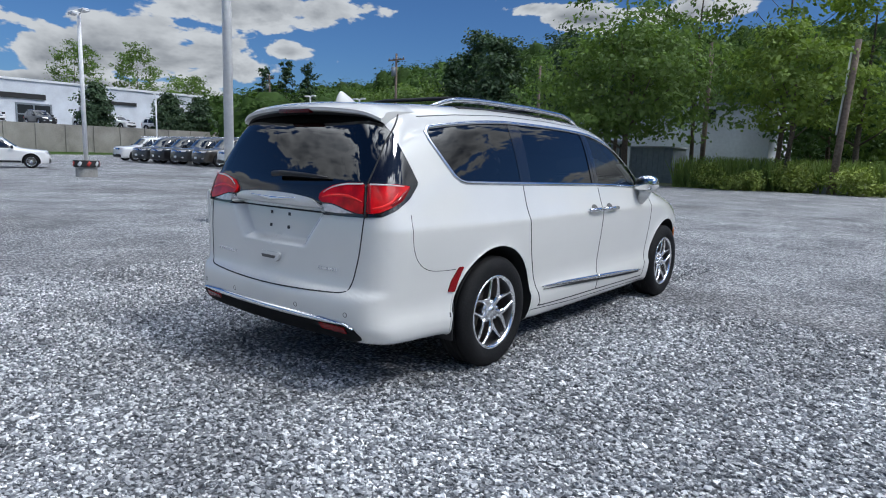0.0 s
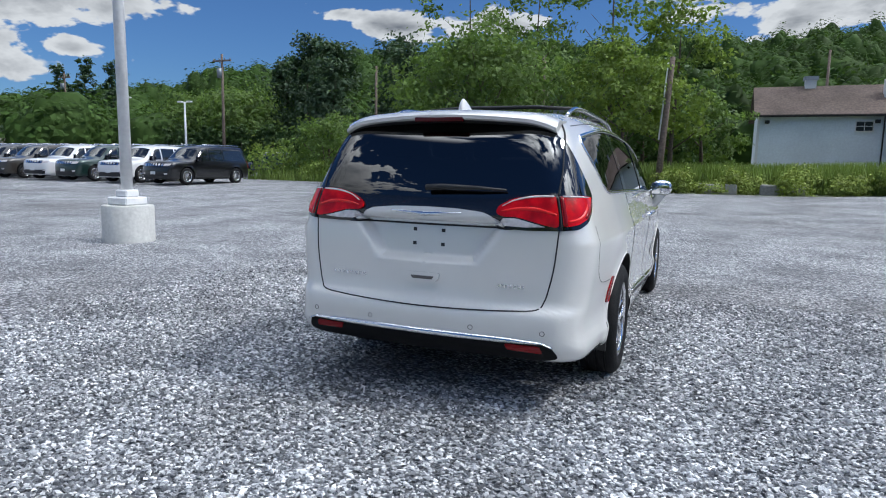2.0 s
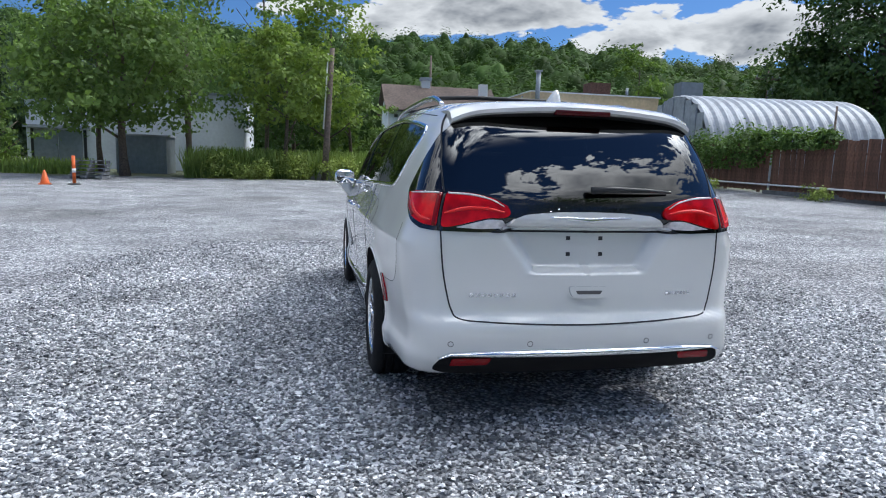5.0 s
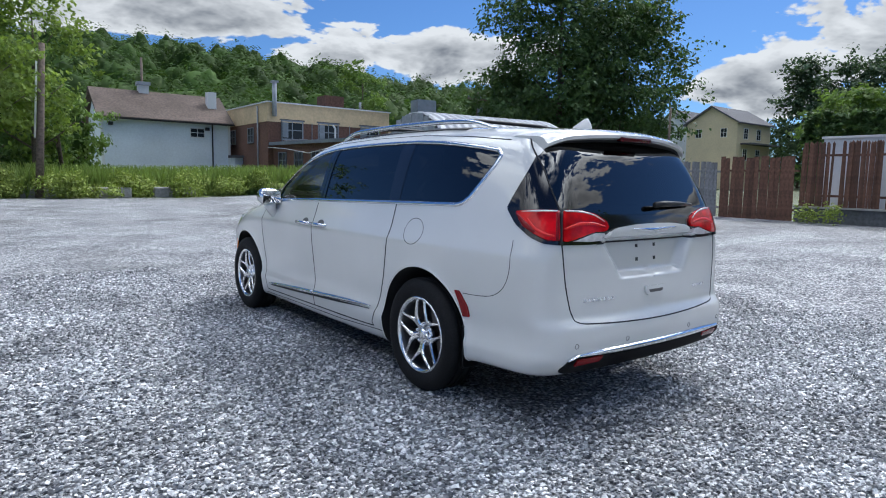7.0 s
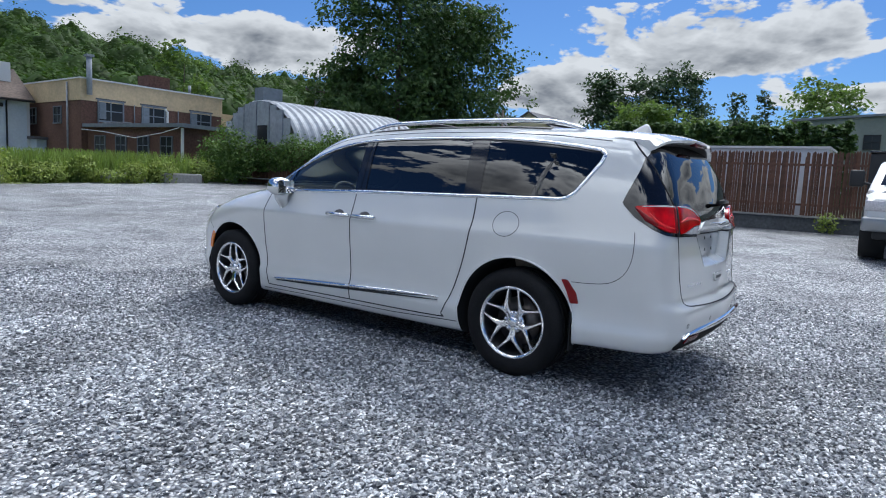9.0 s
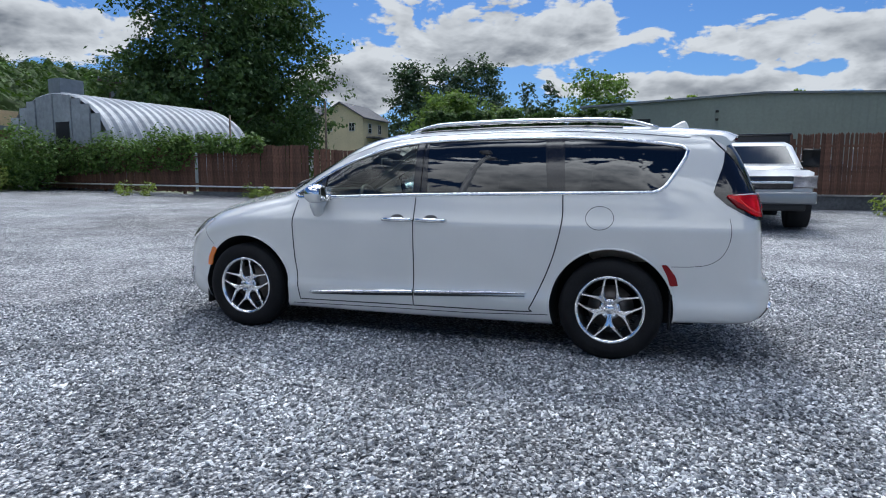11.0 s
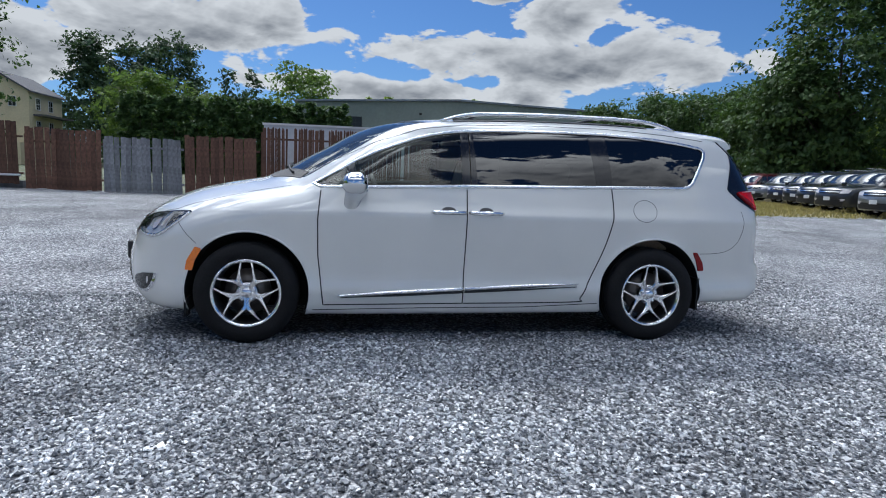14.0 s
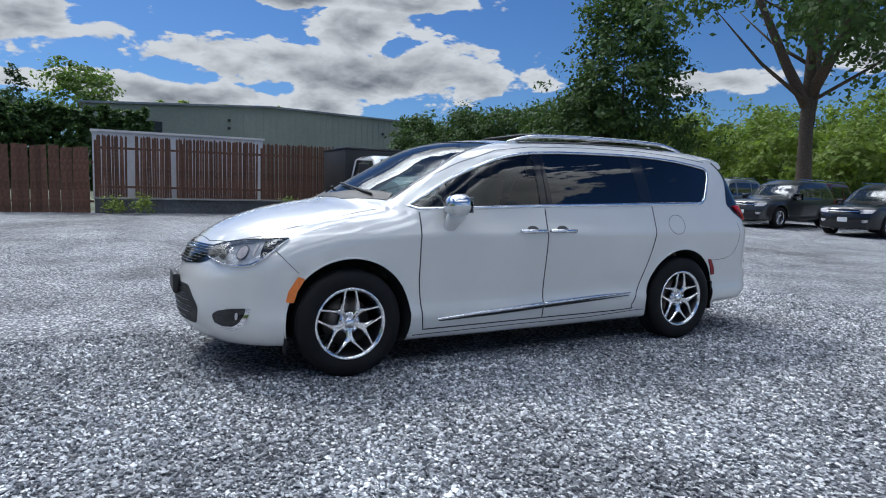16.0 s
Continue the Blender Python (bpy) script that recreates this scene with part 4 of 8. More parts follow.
for x in (-0.088, 0.088):
    for z in (0.915, 0.995):
        part("plate_hole", VAN.patch([(x - 0.011, z - 0.010), (x + 0.011, z - 0.010), (x + 0.011, z + 0.010), (x - 0.011, z + 0.010)], tv, 0.002, 0.004, 2), BLACK_PLASTIC, van, "empty number plate hole")
part("gate_handle_surround", VAN.patch(rounded([(-0.105, 0.762), (0.105, 0.762), (0.095, 0.722), (0.07, 0.705), (-0.07, 0.705), (-0.095, 0.722)], 0.015), tv, 0.015, 0.018, 6), PAINT, van)
part("gate_handle", VAN.patch(rounded([(-0.072, 0.742), (0.072, 0.742), (0.060, 0.724), (-0.060, 0.724)], 0.006), tv, 0.0165, 0.01, 4), DASH, van, "tailgate handle slot")
# badges that cannot be read, as small bright bars
for x0, n, wd, z in ((-0.605, 8, 0.030, 0.712), (0.435, 7, 0.022, 0.712)):
    for k in range(n):
        xb = x0 + k * wd
        part("badge_bar", VAN.patch([(xb, z), (xb + wd * 0.72, z), (xb + wd * 0.72, z + 0.017), (xb, z + 0.017)], tv, 0.004, 0.006, 2), CHROME, van)
for x in (-0.70, -0.31, 0.31, 0.70):
    part("parking_sensor", VAN.ribbon([(x + 0.013 * math.cos(a), 0.490 + 0.013 * math.sin(a)) for a in np.linspace(0, 2 * math.pi, 14, endpoint=False)], tv, 0.003, 0.001, closed=True, fine=0.01), DARK_GAP, van)
# lower bumper
part("lower_bumper", VAN.patch(rounded([(-0.735, 0.437), (0.735, 0.437), (0.785, 0.350), (0.70, 0.325), (-0.70, 0.325), (-0.785, 0.350)], 0.03), tv, 0.004, 0.03, 10), VALANCE, van, "black lower bumper valance")
part("bumper_strip", VAN.ribbon([(-0.755, 0.418), (-0.70, 0.440), (-0.3, 0.440), (0, 0.440), (0.3, 0.440), (0.70, 0.440), (0.755, 0.418)], tv, [0.010, 0.034, 0.038, 0.038, 0.038, 0.034, 0.010], 0.022, round_=True), CHROME, van, "chrome bumper strip")
for sx in (-1, 1):
    part("bumper_reflector", VAN.patch(rounded([(sx * 0.69, 0.418), (sx * 0.50, 0.420), (sx * 0.515, 0.388), (sx * 0.70, 0.380)], 0.01), tv, 0.010, 0.015, 4), RED_DARK, van, "red bumper reflector")
part("exhaust_box", box_bm(-0.55, 0.55, -2.15, -1.85, 0.20, 0.31, 0.03), UNDER, van)
part("underbody_tray", box_bm(-0.72, 0.72, -1.15, 1.15, 0.16, 0.24, 0.03), UNDER, van)
for wy in (-AXLE, AXLE):
    part("axle", tube_bm([(-0.8, wy, 0.34), (0.8, wy, 0.34)], 0.04, 10), UNDER, van)
# wiper
part("rear_wiper", tube_bm([(0.0, -2.575, 1.238), (0.10, -2.580, 1.246), (0.30, -2.565, 1.243), (0.455, -2.535, 1.235)], [0.018, 0.016, 0.011, 0.006], 8), BLACK_PLASTIC, van, "rear wiper")
# spoiler over the tail
bm = bmesh.new()
cols = []
spoiler_x = np.linspace(-0.665, 0.665, 61)
spoiler_root = VAN.onto(np.array([[x, -2.02, 2.4] for x in spoiler_x]), np.array([[0, 0, -1.0]] * 61))[:, 2]
for x, roof in zip(spoiler_x, spoiler_root):
    e = abs(x) / 0.70
    edge_y = -2.425 + 0.20 * x * x + 0.10 * max(0, e - 0.8) * 5 * max(0, e - 0.8)
    drop = 0.10 * x * x + 0.045 * max(0.0, (e - 0.70) / 0.30) ** 2.2
    z_edge = 1.655 - drop
    roof2 = 1.690 - drop * 0.98
    sec = [(-1.98, roof - 0.004), (-2.10, roof + (roof2 - roof) * 0.5 + 0.006), (-2.25, roof2 + 0.002), ((edge_y - 2.25) / 2, (roof2 + z_edge) / 2 + 0.008), (edge_y + 0.02, z_edge + 0.004), (edge_y, z_edge - 0.006),
           (edge_y + 0.004, z_edge - 0.024), (edge_y + 0.030, z_edge - 0.033), (-2.34 + 0.12 * x * x, z_edge - 0.046), (-2.24, z_edge - 0.052)]
    cols.append([bm.verts.new((x, y, z)) for y, z in sec])
for a, b_ in zip(cols, cols[1:]):
    for j in range(7):
        bm.faces.new((a[j], b_[j], b_[j + 1], a[j + 1]))
below = bmesh.new()
under_cols = [[below.verts.new(v.co) for v in c[7:]] for c in cols]
for a, b_ in zip(under_cols, under_cols[1:]):
    for j in range(len(a) - 1):
        below.faces.new((a[j], b_[j], b_[j + 1], a[j + 1]))
bmesh.ops.recalc_face_normals(below, faces=below.faces[:])
for c in (cols[0], cols[-1]):
    bm.faces.new(c)
bmesh.ops.recalc_face_normals(bm, faces=bm.faces[:])
spoiler = part("spoiler", bm, PAINT, van, "white roof spoiler")
sharp(spoiler, 50)
part("spoiler_underside", below, BLACK_PLASTIC, spoiler, "black underside")
part("brake_lamp", box_bm(-0.15, 0.15, -2.424, -2.385, 1.610, 1.636, 0.006), BRAKE_RED, van, "high dark red brake lamp")
# fin
bm = bmesh.new()
rows = []
for t in np.linspace(0, 1, 9):
    y0, y1 = -2.075 + 0.035 * t ** 2, -1.86 - 0.155 * t ** 1.1
    hw = 0.038 * (1 - t) ** 0.7 + 0.006
    z = 1.690 + 0.088 * t
    rows.append([bm.verts.new((hw * math.sin(a), (y0 + y1) / 2 + (y1 - y0) / 2 * math.cos(a), z)) for a in np.linspace(0, 2 * math.pi, 16, endpoint=False)])
for a, b_ in zip(rows, rows[1:]):
    for j in range(16):
        bm.faces.new((a[j], a[(j + 1) % 16], b_[(j + 1) % 16], b_[j]))
bm.faces.new(rows[-1])
bmesh.ops.recalc_face_normals(bm, faces=bm.faces[:])
part("roof_fin", bm, PAINT, van, "white shark-fin aerial")
# crossbars stowed along the rails and the dark panel of the sunroof
part("sunroof", VAN.patch(rounded([(-0.46, 0.02), (0.46, 0.02), (0.46, -1.45), (-0.46, -1.45)], 0.06), view("top"), 0.004, 0.012, 10, 0.05), BLACK_GLOSS, van, "black glass sunroof")
for y in (-0.25, -1.30):
    za = float(VAN.onto(np.array([[0.5, y, 2.4]]), np.array([[0, 0, -1.0]]))[0, 2])
    part("crossbar", tube_bm([(-0.60, y, za + 0.045), (-0.3, y, za + 0.066), (0.3, y, za + 0.066), (0.60, y, za + 0.045)], 0.014, 8), BLACK_PLASTIC, van)
# windscreen
g = part("windscreen", VAN.patch(SCREEN, view("top"), -0.004, 0.005, 16, 0.03, middle=(0, 0.85)), GLASS_CLEAR, van, "clear windscreen")
g.visible_shadow = False
part("screen_edge", VAN.ribbon(SCREEN, view("top"), 0.03, 0.002, closed=True), BLACK_GLOSS, van)
part("cowl", VAN.patch([(-0.70, 1.19), (-0.36, 1.42), (0, 1.50), (0.36, 1.42), (0.70, 1.19), (0.66, 1.13), (0.36, 1.36), (0, 1.43), (-0.36, 1.36), (-0.66, 1.13)], view("top"), 0.004, 0.01, 8, 0.03, middle=(0, 1.465)), BLACK_PLASTIC, van)
for x0, x1 in ((-0.55, 0.05), (0.05, 0.60)):
    q = VAN.onto(np.array([[x0 + (x1 - x0) * t, 1.36 - 0.35 * (x0 + (x1 - x0) * t) ** 2 - 0.06 * t, 2.4] for t in np.linspace(0, 1, 6)]), np.array([[0, 0, -1.0]] * 6))
    part("front_wiper", tube_bm([Vector(p) + Vector((0, 0, 0.016)) for p in q], 0.009, 6), BLACK_PLASTIC, van)
# hood lines, grille and lamps
part("hood_gap", VAN.ribbon([(-0.76, 1.25), (-0.77, 1.6), (-0.755, 1.85), (-0.70, 2.06), (-0.52, 2.26), (-0.3, 2.36), (0, 2.39), (0.3, 2.36), (0.52, 2.26), (0.70, 2.06), (0.755, 1.85), (0.77, 1.6), (0.76, 1.25)], view("top"), 0.006, 0.001, fine=0.03), DARK_GAP, van)
nv = view("nose")
part("grille", VAN.patch(rounded([(-0.60, 0.865), (0.60, 0.865), (0.55, 0.80), (0.42, 0.745), (0.2, 0.725), (-0.2, 0.725), (-0.42, 0.745), (-0.55, 0.80)], 0.03), nv, 0.004, 0.012, 10, middle=(0, 0.80)), BLACK_GLOSS, van, "black upper grille")
for k in range(7):
    z = 0.742 + 0.018 * k
    hw = 0.30 + 0.045 * k
    part("grille_bar", VAN.ribbon([(x, z) for x in np.linspace(-hw, hw, 15)], nv, 0.005, 0.009), CHROME if k in (0, 6) else ALLOY_DARK, van)
part("nose_emblem", VAN.ribbon([(-0.20, 0.835), (-0.06, 0.825), (0, 0.822), (0.06, 0.825), (0.20, 0.835)], nv, [0.008, 0.022, 0.034, 0.022, 0.008], 0.014), CHROME, van, "chrome winged emblem")
part("plate_bracket", box_bm(-0.16, 0.16, 2.545, 2.59, 0.50, 0.64, 0.012), BLACK_PLASTIC, van, "black front plate bracket")
part("lower_grille", VAN.patch(rounded([(-0.34, 0.59), (0.34, 0.59), (0.49, 0.45), (0.43, 0.33), (-0.43, 0.33), (-0.49, 0.45)], 0.04), nv, 0.003, 0.012, 10), BLACK_PLASTIC, van, "black lower grille")
for k in range(6):
    z = 0.365 + 0.04 * k
    hw = 0.43 - 0.035 * abs(k - 2)
    part("grille_bar", VAN.ribbon([(x, z) for x in np.linspace(-hw, hw, 15)], nv, 0.006, 0.008), BLACK_GLOSS, van)
for sx in (-1, 1):
    fc = view("front_corner", sx)
    bowl = [(0.762, 0.928), (0.86, 0.922), (1.00, 0.910), (1.13, 0.896), (1.25, 0.876), (1.34, 0.852), (1.365, 0.815), (1.34, 0.785), (1.22, 0.764), (1.08, 0.754), (0.97, 0.763), (0.90, 0.797), (0.83, 0.853)]
    lamp = part("headlamp", VAN.patch(bowl, fc, 0.002, 0.01, 12), LAMP_BOWL, van, "headlamp with clear cover")
    cover = part("lamp_cover", VAN.patch(bowl, fc, 0.016, 0.012, 12), LAMP_GLASS, lamp)
    cover.visible_shadow = False
    part("lamp_rim", VAN.ribbon(bend([(0.762, 0.928), (0.83, 0.853), (0.90, 0.797), (0.97, 0.763), (1.08, 0.754), (1.22, 0.764), (1.36, 0.795)]), fc, [0.010, 0.024, 0.026, 0.022, 0.012], 0.017, round_=True), CHROME, lamp, "chrome lower lamp edge")
    part("lamp_brow", VAN.ribbon([(0.762, 0.932), (0.86, 0.927), (1.00, 0.915), (1.13, 0.901), (1.25, 0.881), (1.345, 0.856)], fc, 0.014, 0.017), BLACK_GLOSS, lamp)
    part("lamp_bezel", VAN.patch([(0.785, 0.920), (0.92, 0.912), (0.915, 0.86), (0.905, 0.815), (0.87, 0.835), (0.83, 0.868)], fc, 0.005, 0.006, 6), BLACK_GLOSS, lamp)
    for u0, z0, r, mt in ((1.05, 0.836, 0.046, ALLOY_DARK), (1.05, 0.836, 0.038, CLEAR_LENS), (1.21, 0.822, 0.036, ALLOY_DARK), (1.21, 0.822, 0.030, CHROME)):
        part("projector", VAN.patch([(u0 + r * math.cos(a), z0 + r * math.sin(a)) for a in np.linspace(0, 2 * math.pi, 18, endpoint=False)], fc, 0.008 + (0.05 - r) * 0.2, 0.008, 4), mt, lamp)
    part("turn_lamp", VAN.patch(rounded([(0.945, 0.890), (0.965, 0.890), (0.969, 0.825), (0.95, 0.82)], 0.004), fc, 0.008, 0.006, 3), CLEAR_LENS, lamp)
    part("light_strip", VAN.ribbon([(0.99, 0.897), (1.12, 0.882), (1.26, 0.856)], fc, 0.012, 0.009), CHROME, lamp)
    fog = [(0.972, 0.490), (1.09, 0.480), (1.19, 0.457), (1.238, 0.425), (1.21, 0.378), (1.15, 0.360), (1.065, 0.364), (1.015, 0.395), (0.985, 0.44)]
    part("fog_bezel", VAN.patch(rounded([((u - 1.11) * 1.13 + 1.095, (z - 0.43) * 1.16 + 0.422) for u, z in fog], 0.02), fc, 0.008, 0.02, 6), CHROME, van, "chrome fog lamp bezel")
    part("fog_lamp", VAN.patch(rounded(fog, 0.02), fc, 0.0095, 0.02, 6), BLACK_GLOSS, van, "black fog lamp recess")
    # small pale patch that paints the upright glint on the fog lens
    part("fog_lens", VAN.patch([(1.035 + 0.010 * math.cos(a), 0.435 + 0.024 * math.sin(a)) for a in np.linspace(0, 2 * math.pi, 14, endpoint=False)], fc, 0.011, 0.02, 3), CLEAR_LENS, van)

# cabin: seats, dashboard, steering wheel
def car_seat(x, y, width, parent):
    seat = new("seat")
    seat.parent, seat.matrix_local = parent, pose(x, y, 0.50)
    w = width / 2
    part("cushion", box_bm(-w, w, -0.25, 0.27, 0.18, 0.36, 0.06, 3), SEAT, seat)
    bk = box_bm(-w, w, -0.07, 0.07, 0.0, 0.62, 0.06, 3)
    bmesh.ops.rotate(bk, verts=bk.verts[:], cent=(0, 0, 0), matrix=Matrix.Rotation(radians(14), 3, "X"))
    bmesh.ops.translate(bk, verts=bk.verts[:], vec=(0, -0.26, 0.30))
    part("backrest", bk, SEAT, seat)
    hr = box_bm(-0.13, 0.13, -0.05, 0.05, 0.0, 0.17, 0.045, 3)
    bmesh.ops.translate(hr, verts=hr.verts[:], vec=(0, -0.43, 0.92))
    part("headrest", hr, SEAT, seat)


for x, y, w in ((-0.40, 0.10, 0.52), (0.40, 0.10, 0.52), (-0.42, -0.80, 0.50), (0.42, -0.80, 0.50), (-0.36, -1.62, 0.60), (0.36, -1.62, 0.60)):
    car_seat(x, y, w, van)
part("dashboard", box_bm(-0.78, 0.78, 0.72, 1.25, 0.62, 1.10, 0.08, 4), DASH, van)
ring = bmesh.new()
tube_bm([(-0.40 + 0.185 * math.cos(a), 0.58 + 0.07 * math.sin(a), 1.06 + 0.172 * math.sin(a)) for a in np.linspace(0, 2 * math.pi, 33)], 0.017, 8, ring)
wheel_ring = part("steering_wheel", ring, DASH, van)
part("airbag", box_bm(-0.47, -0.33, 0.57, 0.63, 1.00, 1.11, 0.03, 3), DASH, wheel_ring)
part("steering_column", tube_bm([(-0.40, 0.60, 1.05), (-0.40, 0.80, 0.98)], 0.04, 10), DASH, wheel_ring)
part("rear_view_mirror", box_bm(-0.12, 0.12, 0.60, 0.63, 1.42, 1.49, 0.015), DASH, van)

# ---- ground ----
def step(t):
    t = np.clip(t, 0, 1)
    return t * t * (3 - 2 * t)


def gz(x, y):
    """The lie of the land: a nearly flat lot, rising a little to its edges, and a wooded hill behind."""
    x, y = np.asarray(x, float), np.asarray(y, float)
    z = 0.33 * step((x - 2) / 14) + 0.28 * step((y - 4) / 24)
    r, az = np.hypot(x, y), np.degrees(np.arctan2(x, y))
    hill = np.interp(az, [-180, -95, -70, -54, -41, -30, -10, 20, 27, 33, 45, 60, 72, 100, 130, 160, 180], [0, 0, 3, 12, 20, 28, 31.5, 31, 28, 23, 20, 9, 3, 1, 8, 6, 0])
    return z + hill * step((r - 75) / 150)


def gravel_material():
    m = bpy.data.materials.new("crushed_stone")
    m.use_nodes = True
    nt = m.node_tree
    N, L = nt.nodes, nt.links
    b = N["Principled BSDF"]
    b.inputs["Roughness"].default_value = 0.85
    co = N.new("ShaderNodeTexCoord")

    def voronoi(scale, feature="F1"):
        v = N.new("ShaderNodeTexVoronoi")
        v.feature, v.inputs["Scale"].default_value = feature, scale
        v.inputs["Randomness"].default_value = 1.0
        L.new(co.outputs["Object"], v.inputs["Vector"])
        return v

    def noise_(scale, detail=4):
        n = N.new("ShaderNodeTexNoise")
        n.inputs["Scale"].default_value, n.inputs["Detail"].default_value = scale, detail
        L.new(co.outputs["Object"], n.inputs["Vector"])
        return n

    def ramp(src, stops):
        r = N.new("ShaderNodeValToRGB")
        e = r.color_ramp.elements
        while len(e) < len(stops):
            e.new(0.5)
        for el, (p, c) in zip(e, stops):
            el.position, el.color = p, (*c, 1)
        L.new(src, r.inputs[0])
        return r.outputs[0]

    def mix(f, a, b_, mode="MIX"):
        n = N.new("ShaderNodeMix")
        n.data_type, n.blend_type = "RGBA", mode
        for s, v in ((0, f), (6, a), (7, b_)):
            if isinstance(v, (int, float)):
                n.inputs[s].default_value = v
            elif isinstance(v, tuple):
                n.inputs[s].default_value = (*v, 1)
            else:
                L.new(v, n.inputs[s])
        return n.outputs[2]

    v1 = voronoi(50.0)
    sep = N.new("ShaderNodeSeparateColor")
    L.new(v1.outputs["Color"], sep.inputs[0])
    stone = ramp(sep.outputs[0], [(0.0, (0.09, 0.095, 0.105)), (0.3, (0.21, 0.22, 0.24)), (0.65, (0.38, 0.39, 0.405)), (1.0, (0.70, 0.70, 0.70))])
    # shade in the gaps between the stones is put into the colour
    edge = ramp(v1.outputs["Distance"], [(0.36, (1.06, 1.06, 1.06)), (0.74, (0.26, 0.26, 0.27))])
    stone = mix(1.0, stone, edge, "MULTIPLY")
    far = ramp(noise_(0.9, 6).outputs[0], [(0.35, (0.72, 0.72, 0.73)), (0.65, (1.22, 1.22, 1.22))])
    stone = mix(1.0, stone, far, "MULTIPLY")
    clumps_ = ramp(noise_(16.0, 9).outputs[0], [(0.34, (0.80, 0.80, 0.80)), (0.50, (1.0, 1.0, 1.0)), (0.66, (1.18, 1.18, 1.18))])
    stone = mix(1.0, stone, clumps_, "MULTIPLY")
    tracks = ramp(noise_(0.16, 3).outputs[0], [(0.36, (0.74, 0.725, 0.71)), (0.46, (0.98, 0.98, 0.98)), (0.60, (1.1, 1.1, 1.1))])
    stone = mix(1.0, stone, tracks, "MULTIPLY")
    # grass beyond the lot, by the lot's edges
    geo = N.new("ShaderNodeSeparateXYZ")
    L.new(co.outputs["Object"], geo.inputs[0])

    def calc(op, a, b_=0.0, clamp=False):
        n = N.new("ShaderNodeMath")
        n.operation, n.use_clamp = op, clamp
        for i, v in enumerate((a, b_)):
            if isinstance(v, (int, float)):
                n.inputs[i].default_value = v
            else:
                L.new(v, n.inputs[i])
        return n.outputs[0]

    wob = calc("MULTIPLY", calc("SUBTRACT", noise_(0.35, 5).outputs[0], 0.5), 5.0)
    ye, xe = calc("ADD", geo.outputs[1], wob), calc("ADD", geo.outputs[0], wob)
    north = calc("MULTIPLY", calc("SUBTRACT", ye, 25.0), 1.2, True)
    north = calc("MULTIPLY", north, calc("GREATER_THAN", calc("ADD", geo.outputs[0], calc("MULTIPLY", geo.outputs[1], 0.55)), -8.0))
    east = calc("MULTIPLY", calc("SUBTRACT", xe, 16.5), 1.0, True)
    strip = calc("MULTIPLY", calc("MULTIPLY", calc("SUBTRACT", xe, 12.6), 1.0, True), calc("MULTIPLY", calc("SUBTRACT", -8.2, ye), 1.0, True))
    strip = calc("MULTIPLY", strip, calc("GREATER_THAN", geo.outputs[1], -40.0))
    wild = calc("MAXIMUM", calc("MAXIMUM", north, east), strip)
    wild = calc("MULTIPLY", wild, calc("ADD", calc("MULTIPLY", noise_(3.0, 5).outputs[0], 1.2), 0.2), True)
    grass = ramp(noise_(5.0, 8).outputs[0], [(0.3, (0.06, 0.085, 0.024)), (0.55, (0.12, 0.14, 0.045)), (0.75, (0.24, 0.21, 0.10))])
    straw = ramp(noise_(4.0, 8).outputs[0], [(0.3, (0.16, 0.135, 0.06)), (0.55, (0.30, 0.25, 0.12)), (0.75, (0.36, 0.31, 0.17))])
    grass = mix(strip, grass, straw)
    both = mix(wild, stone, grass)
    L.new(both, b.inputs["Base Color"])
    bp = N.new("ShaderNodeBump")
    bp.inputs["Strength"].default_value, bp.inputs["Distance"].default_value = 0.7, 0.016
    inv = calc("SUBTRACT", 1.0, v1.outputs["Distance"])
    L.new(inv, bp.inputs["Height"])
    # every stone lies at its own slant
    slant = N.new("ShaderNodeVectorMath")
    slant.operation = "MULTIPLY_ADD"
    L.new(v1.outputs["Color"], slant.inputs[0])
    slant.inputs[1].default_value, slant.inputs[2].default_value = (0.8, 0.8, 0.0), (-0.4, -0.4, 0.0)
    lean = N.new("ShaderNodeVectorMath")
    L.new(slant.outputs[0], lean.inputs[0])
    L.new(bp.outputs[0], lean.inputs[1])
    unit = N.new("ShaderNodeVectorMath")
    unit.operation = "NORMALIZE"
    L.new(lean.outputs[0], unit.inputs[0])
    L.new(unit.outputs[0], b.inputs["Normal"])
    return m


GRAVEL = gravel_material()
rr = np.concatenate([[0.0], np.geomspace(1.0, 30, 40), np.geomspace(32, 2500, 46)])
aa = np.radians(np.arange(0, 360, 2.5))
gv = [(0.0, 0.0, 0.0)]
for r in rr[1:]:
    xs_, ys_ = r * np.sin(aa), r * np.cos(aa)
    gv += list(zip(xs_, ys_, gz(xs_, ys_)))
na = len(aa)
gf = [(0, 1 + (j + 1) % na, 1 + j) for j in range(na)]
for i in range(len(rr) - 2):
    a0, b0 = 1 + i * na, 1 + (i + 1) * na
    gf += [(a0 + j, a0 + (j + 1) % na, b0 + (j + 1) % na, b0 + j) for j in range(na)]
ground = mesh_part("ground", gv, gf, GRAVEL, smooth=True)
tagged(ground, "grey crushed stone lot with grass beyond its edges", "ground", kind="structure")
bm = bmesh.new()
bm.from_mesh(ground.data)
bmesh.ops.recalc_face_normals(bm, faces=bm.faces[:])
if bm.faces[5].normal.z < 0:
    bmesh.ops.reverse_faces(bm, faces=bm.faces[:])
bm.to_mesh(ground.data)
bm.free()

# ---- trees and plants ----
BARK = material("bark", (0.11, 0.085, 0.065), 0.9, grain=0.4, scale=14, bump=0.5)


